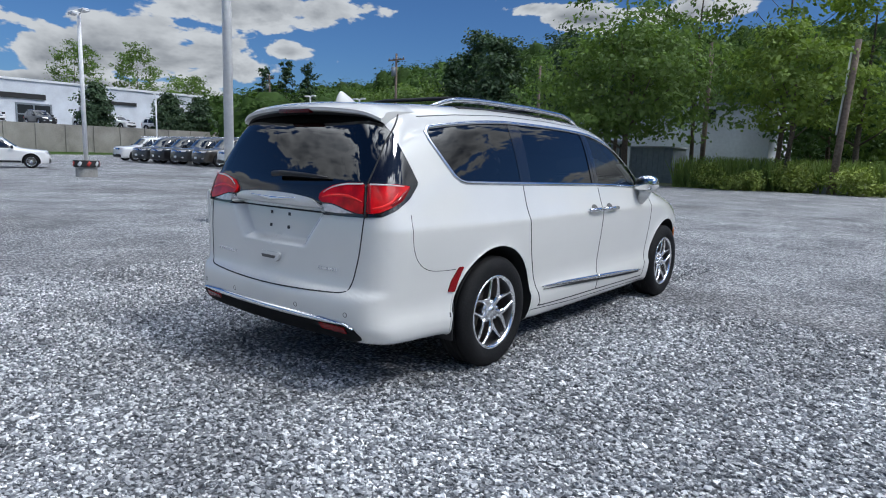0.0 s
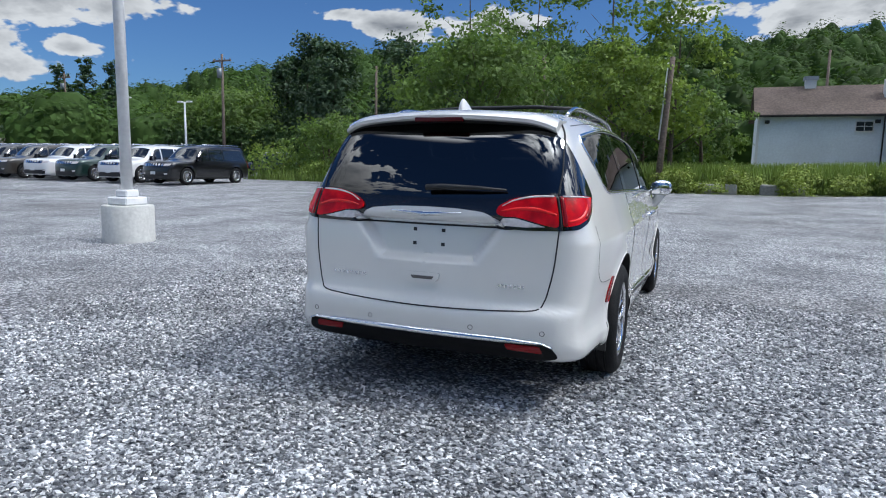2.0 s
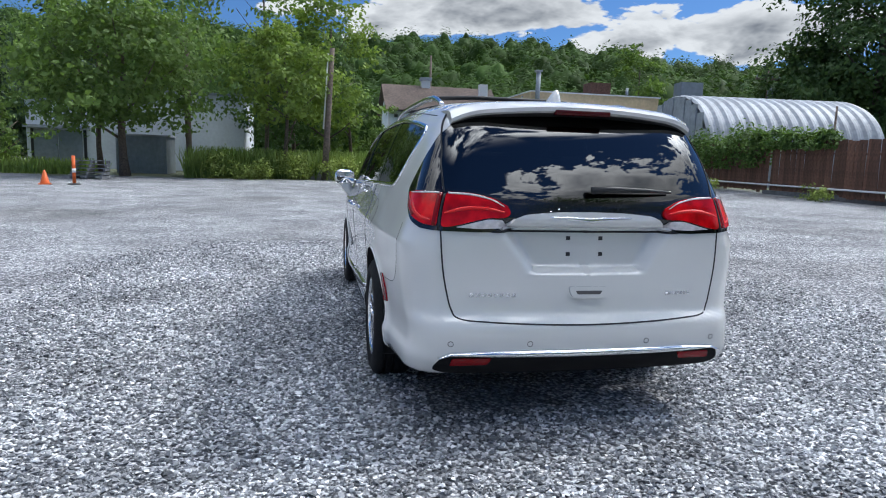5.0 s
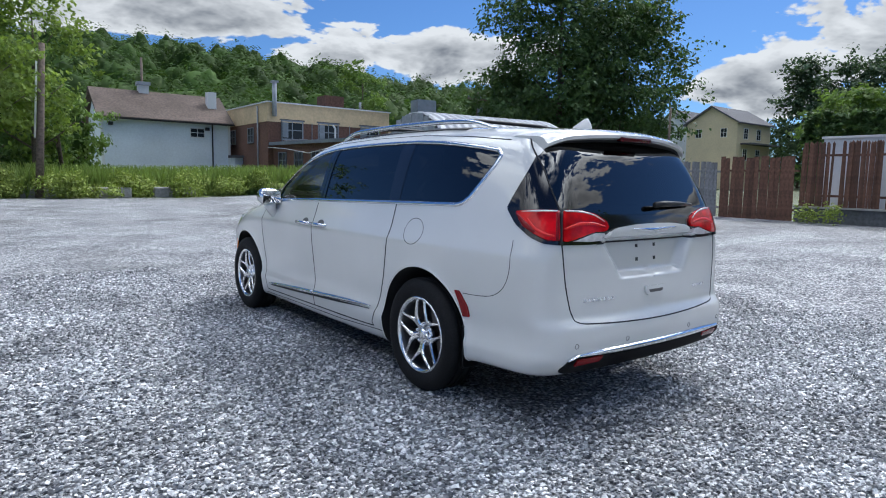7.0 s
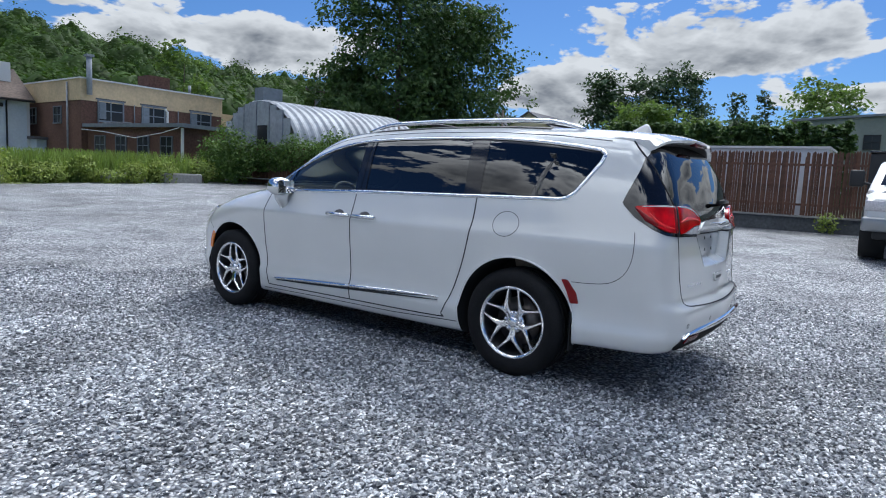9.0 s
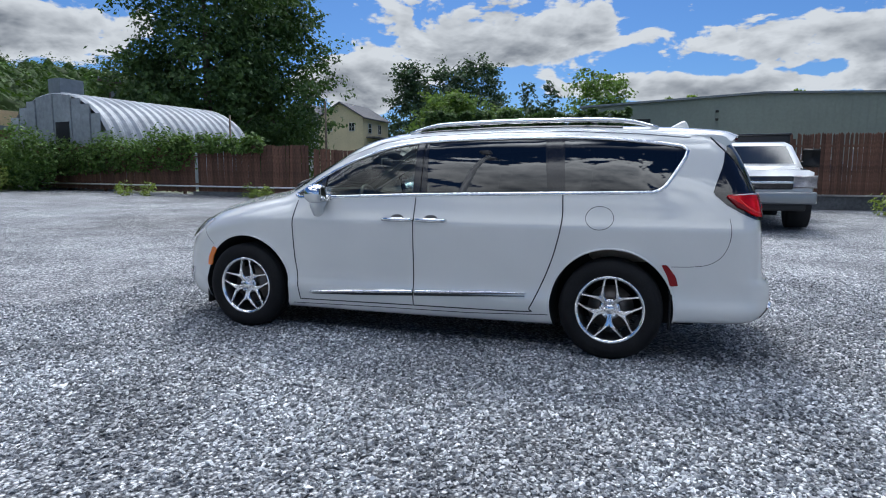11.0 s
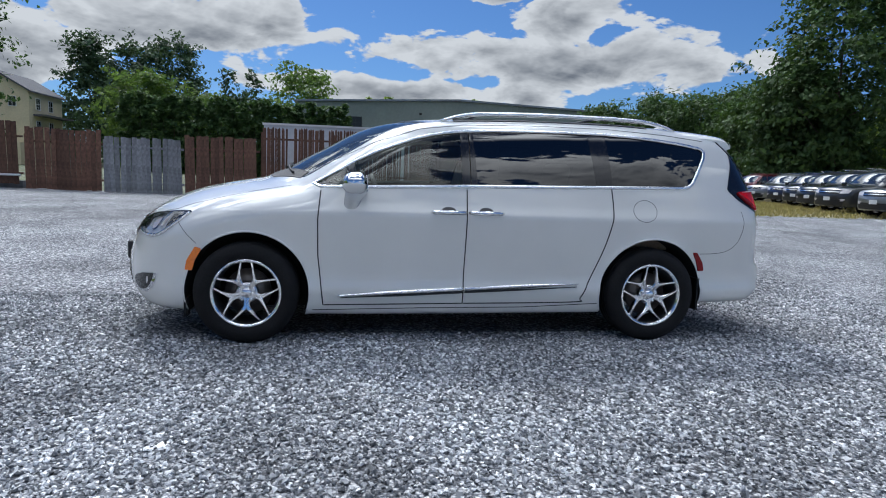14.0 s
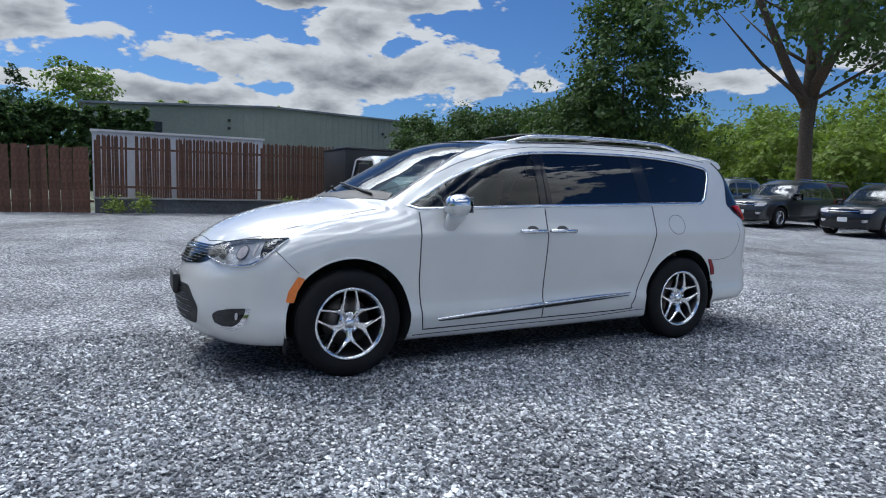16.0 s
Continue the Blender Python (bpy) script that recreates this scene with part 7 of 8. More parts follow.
# shipping container with things on it
CX, CY = 49.5, -23.5
cz = float(gz(CX, CY))
cont = thing("shipping_container", pose(CX, CY, cz, 0, 0, -23.5), "pale blue-grey corrugated shipping container", "container")
slab("body", 0, 2.4, -4.6, 7.6, 0, 3.3, GREY_METAL, cont)
for k in range(52):
    slab("corrugation", -0.04, 0.0, -4.5 + 0.232 * k, -4.38 + 0.232 * k, 0.15, 3.2, STEEL, cont)
slab("top_rail", -0.06, 2.46, -4.62, 7.62, 3.2, 3.32, WHITE_TRIM, cont)
white_box = thing("white_box", pose(CX, CY, cz + 3.32, 0, 0, -23.5), "white box body lying on a container", "box")
slab("truck_box", 0.3, 2.2, -3.0, 0.4, 0, 1.0, WHITE_WALL, white_box)
slab("box_lid", 0.25, 2.25, -3.05, 0.45, 1.0, 1.06, WHITE_TRIM, white_box)
red_frame = thing("scrap_frame", pose(CX, CY, cz + 3.32, 0, 0, -23.5), "dark red scrap truck frame lying on a container", "scrap metal")
slab("beam", 0.4, 0.7, 0.8, 5.0, 0, 0.35, RED_BAND, red_frame)
slab("beam", 1.6, 1.9, 0.8, 5.0, 0, 0.35, RED_BAND, red_frame)
for y in (1.0, 2.2, 3.6, 4.5):
    slab("cross_bar", 0.4, 1.9, y, y + 0.25, 0.35, 0.75 + 0.1 * math.sin(3 * y), BLACK_PLASTIC, red_frame)

# retaining wall, upper lot and dealership at the far left
rw = thing("retaining_wall", pose(0, 0, 0), "tall stained concrete retaining wall with a grass bank below", "wall", kind="structure")
slab("wall", -76, -75, -10, 50, 0, 3.55, WALL_GREY, rw)
for k in range(19):
    slab("wall_rib", -75.0, -74.88, -9 + 3.0 * k, -8.7 + 3.0 * k, 0, 3.5, WALL_GREY, rw)
slab("upper_ground", -140, -75.5, -30, 58, 3.3, 3.5, GRAVEL, rw)
prism_roof("bank", [(-75, 0.5), (-69, 0.0), (-75, 0.0)], -10, 50, LEAF_HILL, rw, axis="y")
dealer = thing("dealership", pose(0, 0, 3.5), "long white commercial building on the upper level", "building")
slab("wall", -112, -96, -10, 54, 0, 6.2, WHITE_WALL, dealer)
slab("roof_edge", -112.2, -95.8, -10.2, 54.2, 6.2, 6.5, WHITE_TRIM, dealer)
for k in range(6):
    window_at(dealer, -95.95, -4 + 8 * k, 0.4, 4.0, 2.6, "+x", frame=GREY_METAL)
slab("sign_bar", -95.9, -95.8, 24, 29.5, 3.8, 4.5, BLACK_BAND, dealer)
slab("sign_bar", -95.9, -95.8, 38, 42, 3.9, 4.4, BLACK_BAND, dealer)
far_house = thing("house", pose(-62, 66, float(gz(-62, 66))), "brown gabled house behind the car row", "house")
slab("wall", -9, 7, 0, 8, 0, 4.2, BRICK, far_house)
prism_roof("roof", [(-0.5, 4.1), (4, 7.2), (8.5, 4.1)], -9.5, 7.5, ROOF_BROWN, far_house)
for k in range(4):
    window_at(far_house, -7 + 4 * k, -0.03, 1.4, 1.4, 1.5)
prism_roof("dormer", [(-2.5, 4.2), (0, 6.0), (2.5, 4.2)], -0.2, 3.5, WHITE_TRIM, far_house, axis="y")


# fences along the east side
def board_mesh(name, w, h, d, point, mat):
    bm = bmesh.new()
    out_ = [(-w / 2, 0), (w / 2, 0), (w / 2, h - point), (0, h), (-w / 2, h - point)] if point else [(-w / 2, 0), (w / 2, 0), (w / 2, h), (-w / 2, h)]
    a = [bm.verts.new((0, p, q)) for p, q in out_]
    b = [bm.verts.new((d, p, q)) for p, q in out_]
    bm.faces.new(a)
    bm.faces.new(b[::-1])
    for i in range(len(a)):
        k = (i + 1) % len(a)
        bm.faces.new((a[i], b[i], b[k], a[k]))
    bmesh.ops.recalc_face_normals(bm, faces=bm.faces[:])
    me = bpy.data.meshes.new(name)
    bm.to_mesh(me)
    bm.free()
    me.materials.append(mat)
    return me


frng = random.Random(4)


def fence_run(a, b, board, pitch, lift, label, rails=(0.35, 1.5), mat=WOOD_BROWN, gaps=(), tilt=1.2, posts=2.4, name="wooden_fence"):
    """Boards on rails and posts from a to b, standing lift over the ground."""
    (xa, ya), (xb, yb) = a, b
    ln = math.hypot(xb - xa, yb - ya)
    f = thing(name, pose(xa, ya, float(gz(xa, ya)) + lift, 0, 0, math.degrees(math.atan2(yb - ya, xb - xa)) - 90), label, "fence")
    rise = float(gz(xb, yb) - gz(xa, ya))
    n = int(ln / pitch)
    for i in range(n):
        s = (i + 0.5) * pitch
        if any(g0 < s < g1 for g0, g1 in gaps):
            continue
        o = new("board", board)
        o.parent = f
        o.matrix_local = pose(frng.uniform(-0.012, 0.012), s, rise * s / ln + frng.uniform(-0.03, 0.03), frng.uniform(-tilt, tilt), frng.uniform(-1, 1), 0)
    for z in rails:
        part("rail", tube_bm([(-0.05, 0, z), (-0.05, ln, z + rise)], 0.045, 4), mat, f, smooth=False)
    for k in range(int(ln / posts) + 1):
        s = min(ln - 0.05, k * posts)
        slab("post", -0.15, -0.05, s - 0.05, s + 0.05, -lift - 0.1, 1.72 + rise * s / ln, mat, f)
    return f


BOARD = board_mesh("board", 0.145, 1.92, 0.022, 0.0, WOOD_BROWN)
BOARD_GREY = board_mesh("board", 0.15, 1.80, 0.022, 0.0, WOOD_GREY)
PICKET = board_mesh("board", 0.061, 1.88, 0.018, 0.05, WOOD_BROWN)
BOARD_TALL = board_mesh("board", 0.150, 1.95, 0.022, 0.0, WOOD_BROWN)
fence_run((17.4, 27.0), (16.6, 16.6), BOARD_TALL, 0.154, 0.10, "red-brown board fence overgrown with ivy")
fence_run((16.55, 16.5), (16.2, 10.85), BOARD_TALL, 0.154, 0.12, "red-brown board fence on a low wall")
fence_run((16.2, 10.75), (16.15, 8.45), BOARD, 0.149, 0.0, "leaning red-brown board fence panel", tilt=1.6)
fence_run((16.1, 8.40), (16.2, 6.02), BOARD_GREY, 0.156, -0.05, "leaning weathered grey board gate", mat=WOOD_GREY, tilt=1.8, name="wooden_gate")
fence_run((16.2, 5.95), (16.25, 3.62), BOARD, 0.149, -0.02, "red-brown board fence panel beside the gate")
fence_run((16.3, 3.55), (16.2, -3.4), PICKET, 0.068, 0.42, "open red-brown picket fence on a low wall", gaps=((0.80, 1.04), (2.07, 2.17), (4.62, 4.74)), tilt=0.8)
fence_run((16.2, -3.45), (16.2, -8.5), PICKET, 0.062, 0.42, "dense red-brown picket fence on a low wall", gaps=((2.35, 2.5),), tilt=0.7)
low = thing("low_wall", pose(0, 0, 0), "low dark concrete wall under the fence", "wall", kind="structure")
slab("wall", 16.08, 16.40, -8.6, 3.6, 0.0, 0.74, LOW_WALL, low)
slab("coping", 16.02, 16.44, -8.62, 3.62, 0.74, 0.79, CONCRETE, low)
slab("wall", 16.30, 16.60, 10.9, 16.6, 0.0, 0.62, LOW_WALL, low)
part("rail_pipe", tube_bm([(16.15, 10.9, 0.80), (16.45, 16.6, 0.84), (17.2, 27.0, 0.92)], 0.035, 6), WHITE_TRIM, low)
slab("end_post", 16.0, 16.1, -8.75, -8.60, 0.0, 0.75, WHITE_TRIM, low)
# white trailer behind the pickets
trail = thing("white_trailer", pose(18.0, 1.6, 0.33), "white box trailer behind the picket fence", "trailer")
slab("box", 0, 2.3, -3.2, 2.1, 0.4, 2.50, WHITE_WALL, trail)
slab("box_roof", -0.05, 2.35, -3.25, 2.15, 2.50, 2.57, WHITE_TRIM, trail)
for y in (-1.5, 0.4):
    part("tyre", lathe_bm([(0.2, -0.1), (0.34, -0.1), (0.34, 0.1), (0.2, 0.1)], 20), RUBBER, trail).location = (0.3, y, 0.34)


# lamp poles
def lamp_pole(x, y, height, label, base="cylinder"):
    p = thing("lamp_pole", pose(x, y, float(gz(x, y))), label, "lamp pole")
    if base == "block":
        bm = lathe_bm([(0.0001, -0.1), (0.405, -0.1), (0.405, 0.58), (0.39, 0.605), (0.0001, 0.61)], 26, "z")
        sharp(part("pier", bm, PALE_CONCRETE, p, "round pale concrete pier"), 40)
        slab("base_box", -0.22, 0.22, -0.22, 0.22, 0.61, 0.74, POLE_WHITE, p, bevel=0.02)
        slab("base_collar", -0.13, 0.13, -0.13, 0.13, 0.74, 0.86, POLE_WHITE, p, bevel=0.02)
    else:
        sharp(part("pier", lathe_bm([(0.0001, -0.1), (0.42, -0.1), (0.42, 0.72), (0.0001, 0.72)], 24, "z"), CONCRETE, p, "concrete pier"), 40)
        sharp(part("warning_band", lathe_bm([(0.43, 0.42), (0.50, 0.43), (0.50, 0.70), (0.43, 0.71)], 24, "z"), BLACK_BAND, p, "black band with pale stripes"), 40)
        for k in range(9):
            a = k * 2 * math.pi / 9
            st = box_bm(-0.06, 0.06, -0.006, 0.006, -0.10, 0.10, 0, bm=None)
            bmesh.ops.rotate(st, verts=st.verts[:], cent=(0, 0, 0), matrix=Matrix.Rotation(radians(35), 3, "Y"))
            o = part("stripe", st, WHITE_TRIM if k % 2 else RED_BAND, p)
            o.matrix_local = Matrix.Rotation(a, 4, "Z") @ Matrix.Translation((0, -0.503, 0.565))
    part("pole", tube_bm([(0, 0, 0.6), (0, 0, height)], [0.092, 0.075], 14), POLE_WHITE, p)
    for s in (-1, 1):
        part("arm", tube_bm([(0, 0, height - 0.1), (s * 0.35, 0, height)], 0.03, 8), POLE_WHITE, p)
        slab("lamp_head", s * 0.25, s * 0.75, -0.14, 0.14, height - 0.04, height + 0.08, POLE_WHITE, p, bevel=0.02)
    return p


lamp_pole(-7.45, 1.85, 9.0, "white lamp pole on a round concrete pier", "block")
lamp_pole(-25.6, 6.5, 6.75, "white lamp pole with a striped warning band on its pier")
for x, y, h in ((-47, 36, 6.5), (-40, 36, 6.0), (-66, 30, 6.8)):
    lamp_pole(x, y, h, "slim white lamp pole behind the car row")


def utility_pole(x, y, h, label, lean=0.0, arm=True, conduit=False, r=0.15):
    p = thing("utility_pole", pose(x, y, float(gz(x, y)) - 0.1, 0, lean, 0), label, "utility pole")
    part("pole", tube_bm([(0, 0, 0), (0, 0, h * 0.5), (0, 0, h)], [r, r * 0.88, r * 0.72], 10), POLE_WOOD, p)
    if arm:
        slab("crossarm", -1.1, 1.1, -0.06, 0.06, h - 0.7, h - 0.55, POLE_WOOD, p)
        for k in (-1, -0.35, 0.35, 1):
            part("insulator", lathe_bm([(0.001, h - 0.55), (0.05, h - 0.55), (0.05, h - 0.38), (0.001, h - 0.36)], 8, "z"), GREY_METAL, p).location = (k, 0, 0)
        part("transformer", lathe_bm([(0.001, h - 2.3), (0.24, h - 2.3), (0.24, h - 1.4), (0.001, h - 1.35)], 14, "z"), GREY_METAL, p).location = (0.0, -0.38, 0)
    if conduit:
        part("conduit", tube_bm([(-r - 0.03, 0, h * 0.4), (-r * 0.9 - 0.03, 0, h * 0.96)], 0.04, 6), WHITE_TRIM, p)
    return p


utility_pole(-0.75, 26.1, 6.4, "leaning weathered wooden pole with a pale conduit", lean=3.2, arm=False, conduit=True, r=0.16)
utility_pole(-8.2, 33.0, 8.0, "wooden utility pole among the trees", arm=False)
utility_pole(-43, 44, 11.5, "wooden utility pole with crossarm")
utility_pole(-27, 46, 10.0, "wooden utility pole behind the lot", arm=False)
utility_pole(-80, 55, 12.0, "wooden utility pole with crossarm")
utility_pole(11.0, 62, 12.0, "pale utility pole behind the blue house", arm=False)
utility_pole(33, 38, 8.5, "utility pole behind the arch shed", r=0.11)
utility_pole(38.5, 22.5, 6.5, "utility pole beyond the fence", arm=False, r=0.1)
utility_pole(20.5, 17.8, 3.8, "short pole behind the fence", arm=False, r=0.06)

# concrete blocks at the lot's edge
for i, (x, y, l) in enumerate(((-0.5, 26.6, 1.9), (1.9, 26.3, 1.7), (4.6, 26.2, 1.8), (10.2, 25.6, 1.9), (12.6, 24.8, 1.9))):
    b = part("concrete_block", box_bm(-l / 2, l / 2, -0.3, 0.3, -0.12, 0.46, 0.07, 2), CONCRETE, smooth=False)
    b.matrix_world = pose(x, y, float(gz(x, y)), 0, 0, -8 * i % 17 - 6)
    tagged(b, "rough weathered concrete barrier block at the grass edge", "concrete block", "concrete blocks")
# cone, marker post and pallets
cone = thing("traffic_cone", pose(-10.25, 18.3, float(gz(-10, 18)), 0, 0, 20), "orange traffic cone tilted on the gravel", "cone")
part("cone_body", lathe_bm([(0.15, 0.03), (0.03, 0.48), (0.0001, 0.49)], 20, "z"), ORANGE, cone)
part("cone_collar", lathe_bm([(0.105, 0.19), (0.075, 0.31)], 20, "z"), WHITE_TRIM, cone)
slab("cone_foot", -0.19, 0.19, -0.19, 0.19, 0, 0.035, ORANGE, cone)
marker = thing("marker_post", pose(-9.35, 18.35, float(gz(-9, 18))), "orange plastic marker post with a white band", "marker post")
part("post", tube_bm([(0, 0, 0.04), (0, 0, 1.0)], 0.055, 12), ORANGE, marker)
part("white_band", tube_bm([(0, 0, 0.42), (0, 0, 0.56)], 0.058, 12), WHITE_TRIM, marker)
part("foot", lathe_bm([(0.001, 0.06), (0.2, 0.05), (0.22, 0.0)], 16, "z"), BLACK_PLASTIC, marker)
for k in range(5):
    pal = thing("pallet", pose(-10.1 + 0.03 * k, 22.3, float(gz(-10, 22)) + 0.15 * k, 0, 0, 3 * k), "stacked grey wooden pallet", "pallet", "pallet stack")
    for j in range(5):
        slab("deck_board", -0.6, 0.6, -0.5 + 0.22 * j, -0.4 + 0.22 * j, 0.115, 0.135, WOOD_GREY, pal)
    for j in range(3):
        slab("stringer", -0.6 + 0.56 * j, -0.52 + 0.56 * j, -0.5, 0.5, 0.02, 0.115, WOOD_GREY, pal)

# ---- parked vehicles ----
CAR_GLASS = material("parked_car_glass", (0.012, 0.015, 0.018), 0.06, spec=0.8, coat=0.5)


def paint(name, c, metal=0.3):
    return material(name, c, 0.28, metal, coat=1.0, grain=0.02, scale=200)


PAINTS = {"black": paint("black_paint", (0.010, 0.010, 0.012)), "white": paint("white_paint", (0.72, 0.72, 0.72), 0.0), "grey": paint("grey_paint", (0.035, 0.036, 0.038)),
          "silver": paint("silver_paint", (0.26, 0.27, 0.28), 0.6), "maroon": paint("maroon_paint", (0.10, 0.008, 0.014)), "blue": paint("dark_blue_paint", (0.012, 0.018, 0.06)),
          "green": paint("dark_green_paint", (0.012, 0.035, 0.03)), "bronze": paint("dark_bronze_paint", (0.05, 0.043, 0.036))}


def suv_shell(L, W, H, base, hood, wheel, tail_slope):
    """Skin of an upright car: length, width, height, wheelbase, hood height, wheel radius, how far the tail leans in."""
    f, r = L / 2, -L / 2
    w = W / 2
    return Shell(
        plan=curve([r, r + 0.3, r + 0.9, 0, f - 0.9, f - 0.35, f], [w - 0.10, w - 0.05, w - 0.01, w, w - 0.01, w - 0.06, w - 0.16]),
        sect=curve([0.2, 0.35, 0.6, 0.85, 1.0, H * 0.62, H * 0.80, H * 0.93, H], [-0.07, -0.03, -0.012, 0.0, -0.012, -0.045, -0.115, -0.19, -0.27]),
        tuck=curve([r, 0, f], [-0.04, 0, -0.03]),
        top=curve([f + 0.2, f, f - 0.18, f - 0.8, f - 1.35, f - 1.60, f - 2.15, f - 2.45, -0.2, r + 0.6, r, r - 0.2],
                  [0.5, hood - 0.22, hood - 0.06, hood, hood + 0.06, hood + 0.18, H - 0.14, H - 0.04, H, H - 0.02, H - 0.12, H - 0.3]),
        tail=curve([0.2, 0.45, 0.7, 1.0, 1.2, H * 0.8, H], [r + 0.12, r, r + 0.02, r + 0.05, r + 0.09, r + 0.09 + tail_slope * 0.5, r + 0.09 + tail_slope]),
        nose=curve([0.15, 0.3, 0.6, hood - 0.2, hood], [f - 0.14, f - 0.02, f, f - 0.03, f - 0.10]),
        floor=curve([r, f], [0.26, 0.24]), wheels=((-base / 2, wheel), (base / 2, wheel)),
        bow=0.18, crown=0.07, tail_bow=0.08, nose_bow=0.22, blends=(0.12, 0.14, 0.16), flare=0.03, arch=wheel + 0.06)


def suv(name, L, W, H, base, hood, wheel, tail_slope, grille, label, cat):
    sh = suv_shell(L, W, H, base, hood, wheel, tail_slope)
    car = thing(name, pose(0, 0, 0), label, cat)
    v, f = sh.grid(-L / 2 + 0.9, L / 2 - 0.9, 0.8, along=54, around=64, caps=14)
    cut = []
    for sx in (-1, 1):
        for wy in (-base / 2, base / 2):
            b = bmesh.new()
            bmesh.ops.create_cone(b, cap_ends=True, segments=32, radius1=wheel + 0.075, radius2=wheel + 0.075, depth=0.8, matrix=Matrix.Translation((sx * W / 2, wy, wheel + 0.01)) @ Matrix.Rotation(math.pi / 2, 4, "Y"))
            cut.append(b)
    me = carve(v, f, cut, PAINTS["black"])
    me.materials.append(UNDER)
    mids = np.array([p.center[:] for p in me.polygons])
    me.polygons.foreach_set("material_index", (sh(mids) < -0.03).astype(np.int32))
    body_ = new("body", me)
    body_.parent = car
    sharp(body_, 40)
    hb, ht = H * 0.605, H * 0.90
    fw, rw_ = L / 2 - 1.62, -L / 2 + 0.42
    for sx in (-1, 1):
        sv = view("side", sx)
        b0, b1, b2 = fw - 0.95, fw - 1.95, rw_
        part("window", sh.patch([(fw - 0.05, hb), (fw - 0.60, ht - 0.05), (b0 + 0.05, ht), (b0 + 0.05, hb)], sv, 0.004, 0.01, 4, 0.08), CAR_GLASS, car)
        part("window", sh.patch([(b0 - 0.04, hb), (b0 - 0.04, ht), (b1 + 0.05, ht), (b1 + 0.05, hb)], sv, 0.004, 0.01, 4, 0.08), CAR_GLASS, car)
        part("window", sh.patch([(b1 - 0.03, hb), (b1 - 0.03, ht), (b2 + 0.25, ht - 0.03), (b2 + 0.02, hb + 0.03)], sv, 0.004, 0.01, 4, 0.08), CAR_GLASS, car)
        part("sill_trim", sh.ribbon([(base / 2 - wheel - 0.1, 0.36), (-base / 2 + wheel + 0.1, 0.36)], sv, 0.10, 0.012, fine=0.1), BLACK_PLASTIC, car)
        part("door_gap", sh.ribbon([(b0, hb), (b0, 0.42)], sv, 0.010, 0.001, fine=0.1), DARK_GAP, car)
        part("door_gap", sh.ribbon([(b1, hb), (b1 + 0.1, 0.42)], sv, 0.010, 0.001, fine=0.1), DARK_GAP, car)
        part("roof_rail", tube_bm([(sx * (W / 2 - 0.30), y, H + 0.03) for y in (fw - 0.75, fw - 0.9, 0, rw_ + 0.3, rw_ + 0.2)], [0.012, 0.02, 0.02, 0.02, 0.012], 6), ALLOY if H > 1.7 else BLACK_PLASTIC, car)
        part("mirror", box_bm(sx * (W / 2 - 0.02), sx * (W / 2 + 0.20), fw - 0.22, fw - 0.10, hb - 0.02, hb + 0.16, 0.04, 2), BLACK_GLOSS, car)
        fc, rc_ = view("front_corner", sx), view("rear_corner", sx)
        u = math.sqrt(0.5) * (L / 2 - W / 2)
        part("headlamp", sh.patch([(u - 0.12, hood - 0.16), (u + 0.30, hood - 0.17), (u + 0.30, hood - 0.29), (u - 0.02, hood - 0.27)], fc, 0.006, 0.015, 4, 0.06), CLEAR_LENS, car)
        part("tail_lamp", sh.patch([(u - 0.10, hood + 0.02), (u + 0.12, hood + 0.02), (u + 0.12, hood - 0.35), (u - 0.06, hood - 0.33)], rc_, 0.006, 0.015, 4, 0.06), RED_LENS, car)
        part("fog_lamp", sh.patch([(u + 0.08, 0.55), (u + 0.24, 0.55), (u + 0.24, 0.47), (u + 0.1, 0.47)], fc, 0.006, 0.012, 3, 0.06), CLEAR_LENS, car)
        for wy in (-base / 2, base / 2):
            wheel_parts(car, Matrix.Translation((sx * (W / 2 - 0.125), wy, wheel)) @ Matrix.Rotation(0 if sx > 0 else math.pi, 4, "Z"), wheel, 0.24, wheel * 0.66, lug=False, steps=26)
    nv_, tv_ = view("nose"), view("tail")
    gw = W / 2 - 0.42
    part("grille", sh.patch([(-gw, hood - 0.16), (gw, hood - 0.16), (gw - 0.06, hood - 0.30), (-gw + 0.06, hood - 0.30)], nv_, 0.008, 0.015, 4, 0.08), BLACK_GLOSS, car)
    for k in range(7):
        x = -gw + 0.1 + (2 * gw - 0.2) * k / 6
        part("grille_slot", sh.patch([(x - 0.045, hood - 0.17), (x + 0.045, hood - 0.17), (x + 0.045, hood - 0.29), (x - 0.045, hood - 0.29)] if grille == "slots" else [(x - 0.1, hood - 0.225), (x + 0.1, hood - 0.225), (x + 0.1, hood - 0.24), (x - 0.1, hood - 0.24)], nv_, 0.012, 0.012, 2, 0.08), ALLOY, car)
    part("lower_bumper", sh.patch([(-W / 2 + 0.25, 0.52), (W / 2 - 0.25, 0.52), (W / 2 - 0.32, 0.30), (-W / 2 + 0.32, 0.30)], nv_, 0.008, 0.015, 4, 0.1), BLACK_PLASTIC, car)
    part("front_plate", sh.patch([(-0.15, 0.62), (0.15, 0.62), (0.15, 0.48), (-0.15, 0.48)], nv_, 0.014, 0.015, 2, 0.1), WHITE_TRIM, car, "blank front plate")
    part("windscreen", sh.patch([(-W / 2 + 0.28, L / 2 - 1.60), (0, L / 2 - 1.48), (W / 2 - 0.28, L / 2 - 1.60), (W / 2 - 0.38, L / 2 - 2.12), (0, L / 2 - 2.10), (-W / 2 + 0.38, L / 2 - 2.12)], view("top"), 0.004, 0.01, 5, 0.1), CAR_GLASS, car)
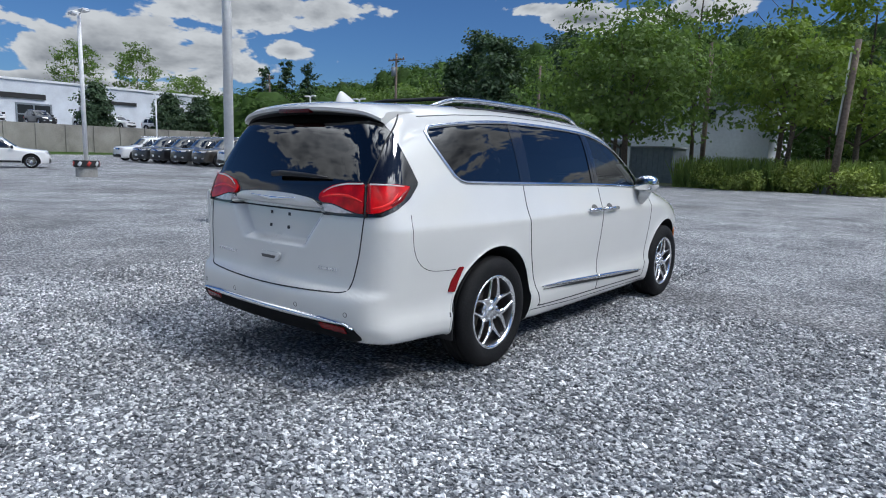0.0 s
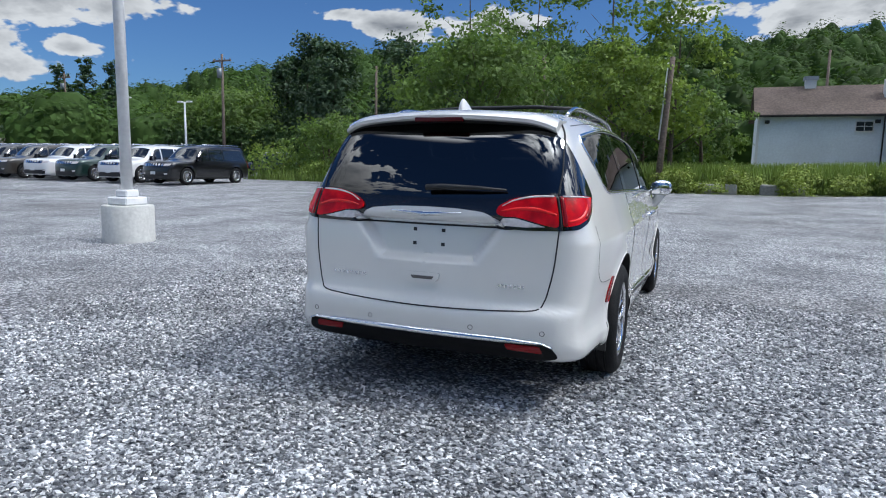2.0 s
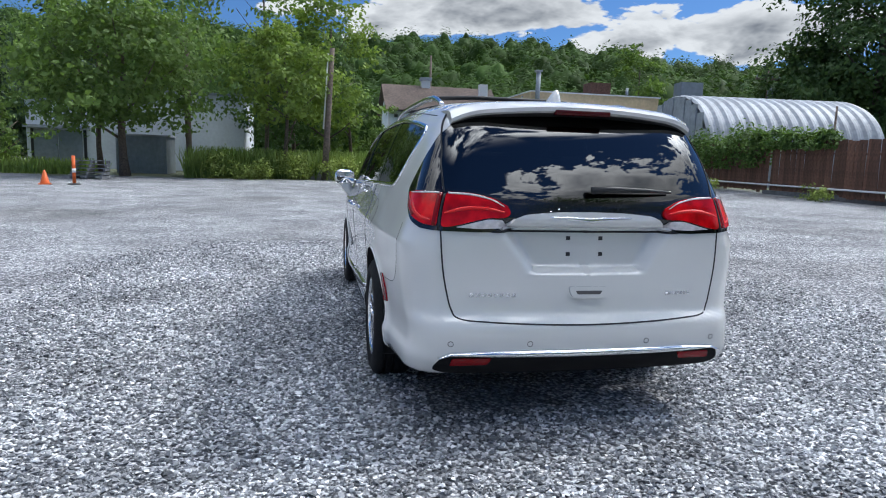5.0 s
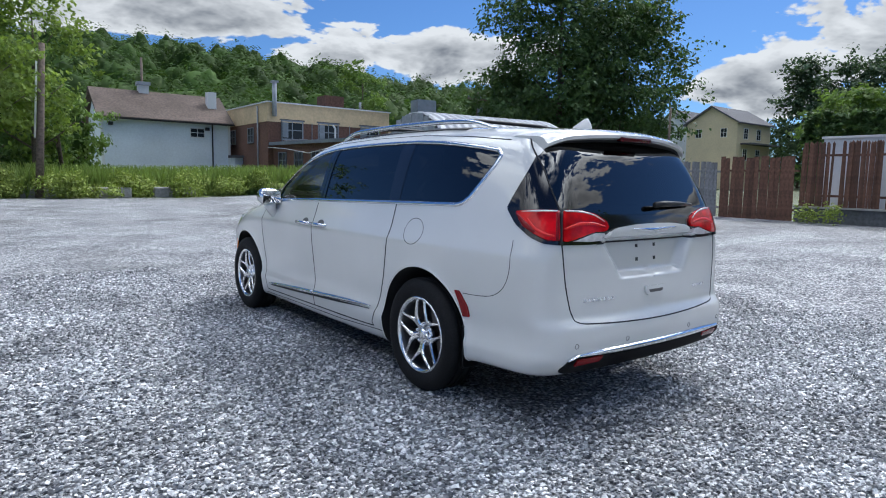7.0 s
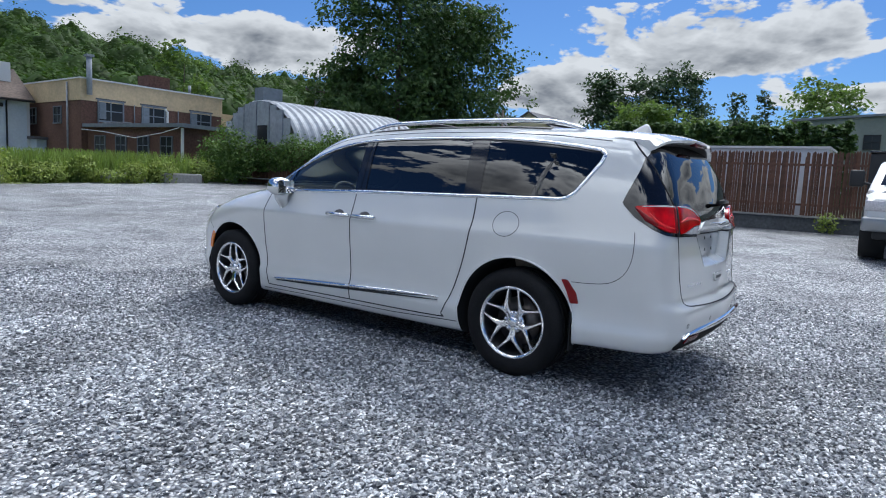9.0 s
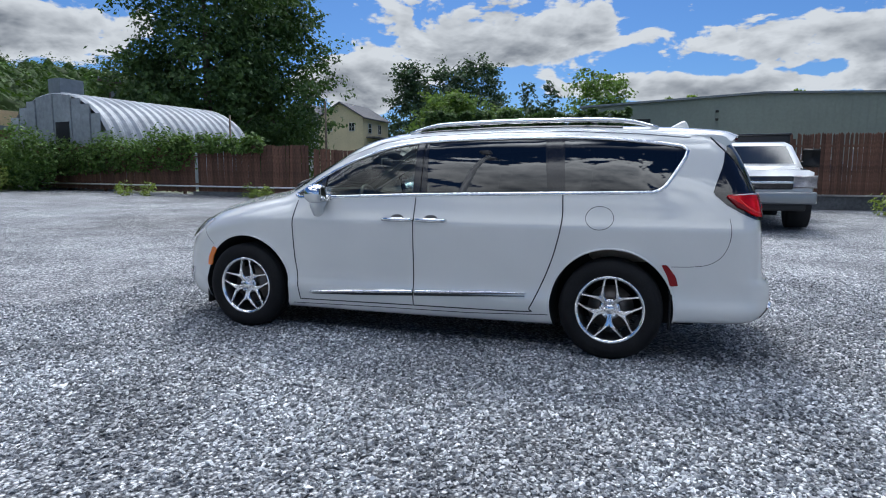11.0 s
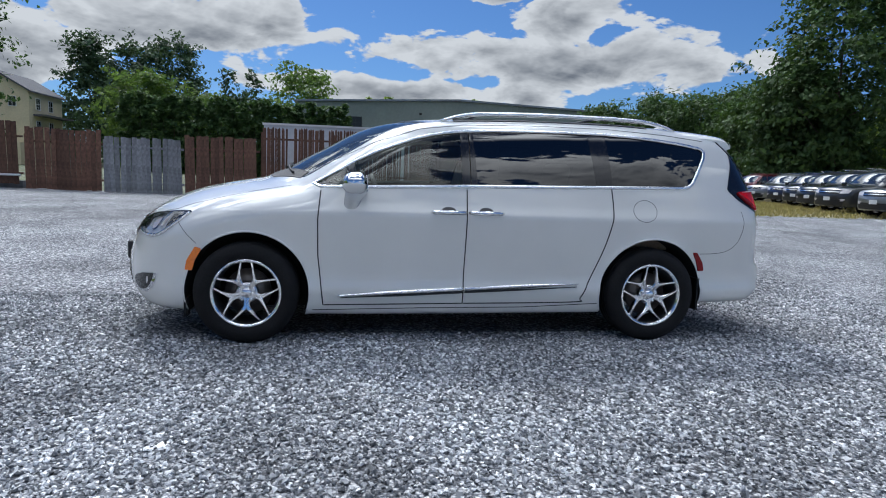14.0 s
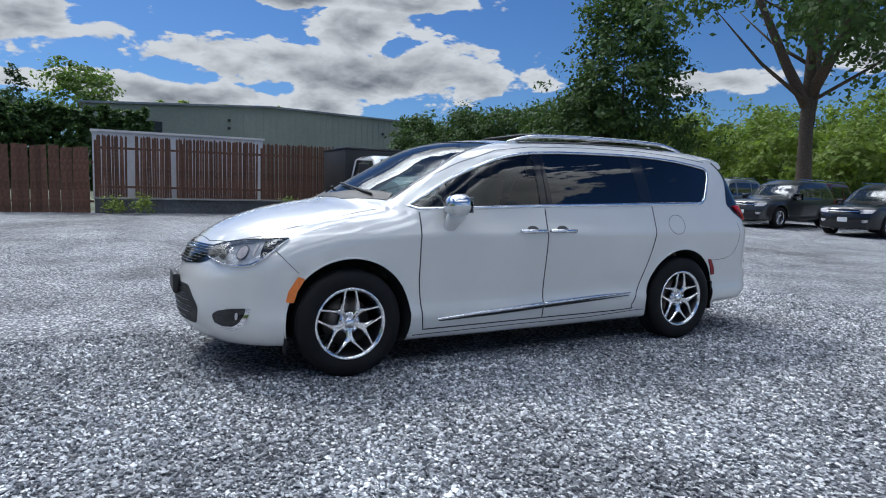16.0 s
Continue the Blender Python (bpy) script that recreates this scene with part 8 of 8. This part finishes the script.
    part("rear_window", sh.patch([(-W / 2 + 0.30, H * 0.63), (W / 2 - 0.30, H * 0.63), (W / 2 - 0.36, H * 0.88), (-W / 2 + 0.36, H * 0.88)], tv_, 0.004, 0.01, 4, 0.1), CAR_GLASS, car)
    return car


def place_car(src, m, color, label, group):
    c = copy_thing(src, m)
    c["label"] = label
    c["group"] = group
    for o in c.children:
        if o.name.split(".")[0] == "body":
            o.material_slots[0].link = "OBJECT"
            o.material_slots[0].material = PAINTS[color]
    return c


big = suv("sport_utility_car", 5.55, 2.06, 1.93, 3.30, 1.16, 0.40, 0.22, "slots", "large black sport utility car in a parked row", "car")
mid = suv("sport_utility_car", 4.75, 1.92, 1.74, 2.85, 1.04, 0.365, 0.34, "bar", "black crossover parked in a row", "car")
row = "cars parked in the far row"
first = True
for i, (x, c) in enumerate(((-22.6, "black"), (-26.0, "white"), (-29.1, "green"), (-31.9, "white"), (-35.0, "bronze"), (-38.1, "grey"), (-41.1, "black"), (-44.2, "grey"), (-47.6, "white"))):
    y = 19.2 + 0.12 * i
    m = pose(x, y, float(gz(x, y)), 0, 0, 180 + (4 if i % 2 else -2))
    if first:
        big.matrix_world = m
        big["group"] = row
        first = False
    else:
        place_car(big, m, c, f"large {c} sport utility car parked in a row", row)
row = "cars parked along the woods"
spots = ((7.3, -20.1, "black"), (10.6, -19.5, "grey"), (13.4, -19.3, "silver"), (16.2, -19.9, "grey"), (19.0, -21.3, "black"), (22.0, -22.8, "black"), (25.2, -24.3, "blue"), (28.4, -25.2, "silver"),
         (31.6, -25.4, "maroon"), (34.7, -24.6, "black"), (37.6, -23.0, "black"), (40.5, -21.5, "grey"), (43.5, -20.2, "green"))
first = True
for i, (x, y, c) in enumerate(spots):
    m = pose(x, y, float(gz(x, y)), 0, 0, 8 if i > 4 else 3)
    if first:
        mid.matrix_world = m
        mid["group"] = row
        first = False
    else:
        place_car(mid, m, c, f"{c} crossover car parked in a row by the woods", row)
place_car(mid, pose(13.2, -25.4, float(gz(13, -25)), 0, 0, 5), "maroon", "maroon crossover car behind the first row", row)
place_car(mid, pose(-37.2, 6.7, float(gz(-37, 6)), 0, 0, -18), "white", "white crossover car standing across the open lot", "cars across the lot")
place_car(mid, pose(-29.2, 33.4, float(gz(-29.2, 33.4)), 0, 0, 84), "blue", "dark blue car beyond the bushes", "cars across the lot")
for i, (y, c) in enumerate(((19, "white"), (24, "grey"), (29.5, "white"), (33, "white"), (38.5, "white"))):
    place_car(mid, pose(-82, y, 3.5, 0, 0, -90 + 6 * i), c, f"{c} car on the upper lot", "cars on the upper lot")


def pickup(m, color, label):
    """An upright pickup: cab, hood, bed, grille, lamps, tow mirrors."""
    t = thing("pickup_truck", m, label, "truck")
    P = PAINTS[color]
    part("box_body", box_bm(-1.10, 1.10, -3.0, -0.78, 0.62, 2.12, 0.03, 2), BLACK_PLASTIC, t, "black box body")
    part("box_lid", box_bm(-1.12, 1.12, -3.02, -0.76, 2.12, 2.17, 0.01), BLACK_GLOSS, t)
    bm = bmesh.new()
    rows = []
    for y, w, z0, z1 in ((-0.72, 0.96, 0.6, 1.82), (-0.55, 0.97, 0.6, 1.88), (0.55, 0.97, 0.6, 1.89), (0.85, 0.97, 0.6, 1.83), (1.50, 0.98, 0.6, 1.30), (1.62, 0.98, 0.6, 1.28), (2.70, 0.96, 0.6, 1.20), (2.86, 0.90, 0.62, 1.08)):
        in_ = 0.16 * max(0.0, (z1 - 1.3) / 0.7)
        rows.append([bm.verts.new(p) for p in ((-w, y, z0), (-w, y, min(z1 - 0.04, 1.22)), (-w + in_, y, z1 - 0.05), (-w + in_ + 0.10, y, z1), (w - in_ - 0.10, y, z1), (w - in_, y, z1 - 0.05), (w, y, min(z1 - 0.04, 1.22)), (w, y, z0))])
    for a, b in zip(rows, rows[1:]):
        for j in range(7):
            bm.faces.new((a[j], a[j + 1], b[j + 1], b[j]))
        bm.faces.new((a[7], a[0], b[0], b[7]))
    bm.faces.new(rows[0][::-1])
    bm.faces.new(rows[-1])
    bmesh.ops.recalc_face_normals(bm, faces=bm.faces[:])
    sharp(part("cab", bm, P, t), 30)
    bm = bmesh.new()
    bm.faces.new([bm.verts.new(p) for p in ((-0.80, 1.47, 1.36), (0.80, 1.47, 1.36), (0.70, 0.96, 1.78), (-0.70, 0.96, 1.78))])
    part("windscreen", bm, CAR_GLASS, t)
    for sx in (-1, 1):
        bm = bmesh.new()
        q = [bm.verts.new((sx * (0.985 - 0.16 * max(0.0, (z - 1.22) / 0.7)), y, z)) for y, z in ((1.25, 1.30), (0.80, 1.74), (-0.5, 1.79), (-0.5, 1.30))]
        bm.faces.new(q)
        part("window", bm, CAR_GLASS, t)
        mr = part("tow_mirror", box_bm(sx * 1.08, sx * 1.34, 1.02, 1.14, 1.32, 1.66, 0.04, 2), BLACK_PLASTIC, t, "black tow mirror")
        part("mirror_arm", tube_bm([(sx * 0.95, 1.10, 1.36), (sx * 1.15, 1.08, 1.42)], 0.03, 6), BLACK_PLASTIC, mr)
        part("headlamp", box_bm(sx * 0.58, sx * 0.95, 2.78, 2.885, 0.86, 1.06, 0.03, 2), CLEAR_LENS, t)
        for wy in (-1.75, 1.95):
            wheel_parts(t, Matrix.Translation((sx * 0.86, wy, 0.41)) @ Matrix.Rotation(0 if sx > 0 else math.pi, 4, "Z"), 0.41, 0.27, 0.24, lug=False, steps=28)
            part("wheel_well", tube_bm([(sx * 0.60, wy, 0.45), (sx * 1.005, wy, 0.45)], 0.49, 28), UNDER, t)
    part("grille", box_bm(-0.55, 0.55, 2.80, 2.90, 0.80, 1.08, 0.03, 2), BLACK_GLOSS, t)
    part("grille_bar", box_bm(-0.55, 0.55, 2.89, 2.92, 0.92, 0.97, 0.01), CHROME, t)
    part("front_bumper", box_bm(-0.98, 0.98, 2.75, 3.02, 0.50, 0.76, 0.05, 3), PAINTS["silver"], t, "pale front bumper")
    part("under_bumper", box_bm(-0.80, 0.80, 2.70, 2.90, 0.36, 0.52, 0.03), BLACK_PLASTIC, t)
    part("frame", box_bm(-0.6, 0.6, -2.8, 2.6, 0.40, 0.66, 0.03), UNDER, t)
    return t


pickup(pose(11.9, -4.0, float(gz(11.9, -4)), 0, 0, 90), "white", "white truck with a black box body beside the fence")
place_car(mid, pose(19.6, -7.6, float(gz(19.6, -7.6)), 0, 0, 176), "silver", "silver crossover car behind the end of the picket fence", "cars across the lot")
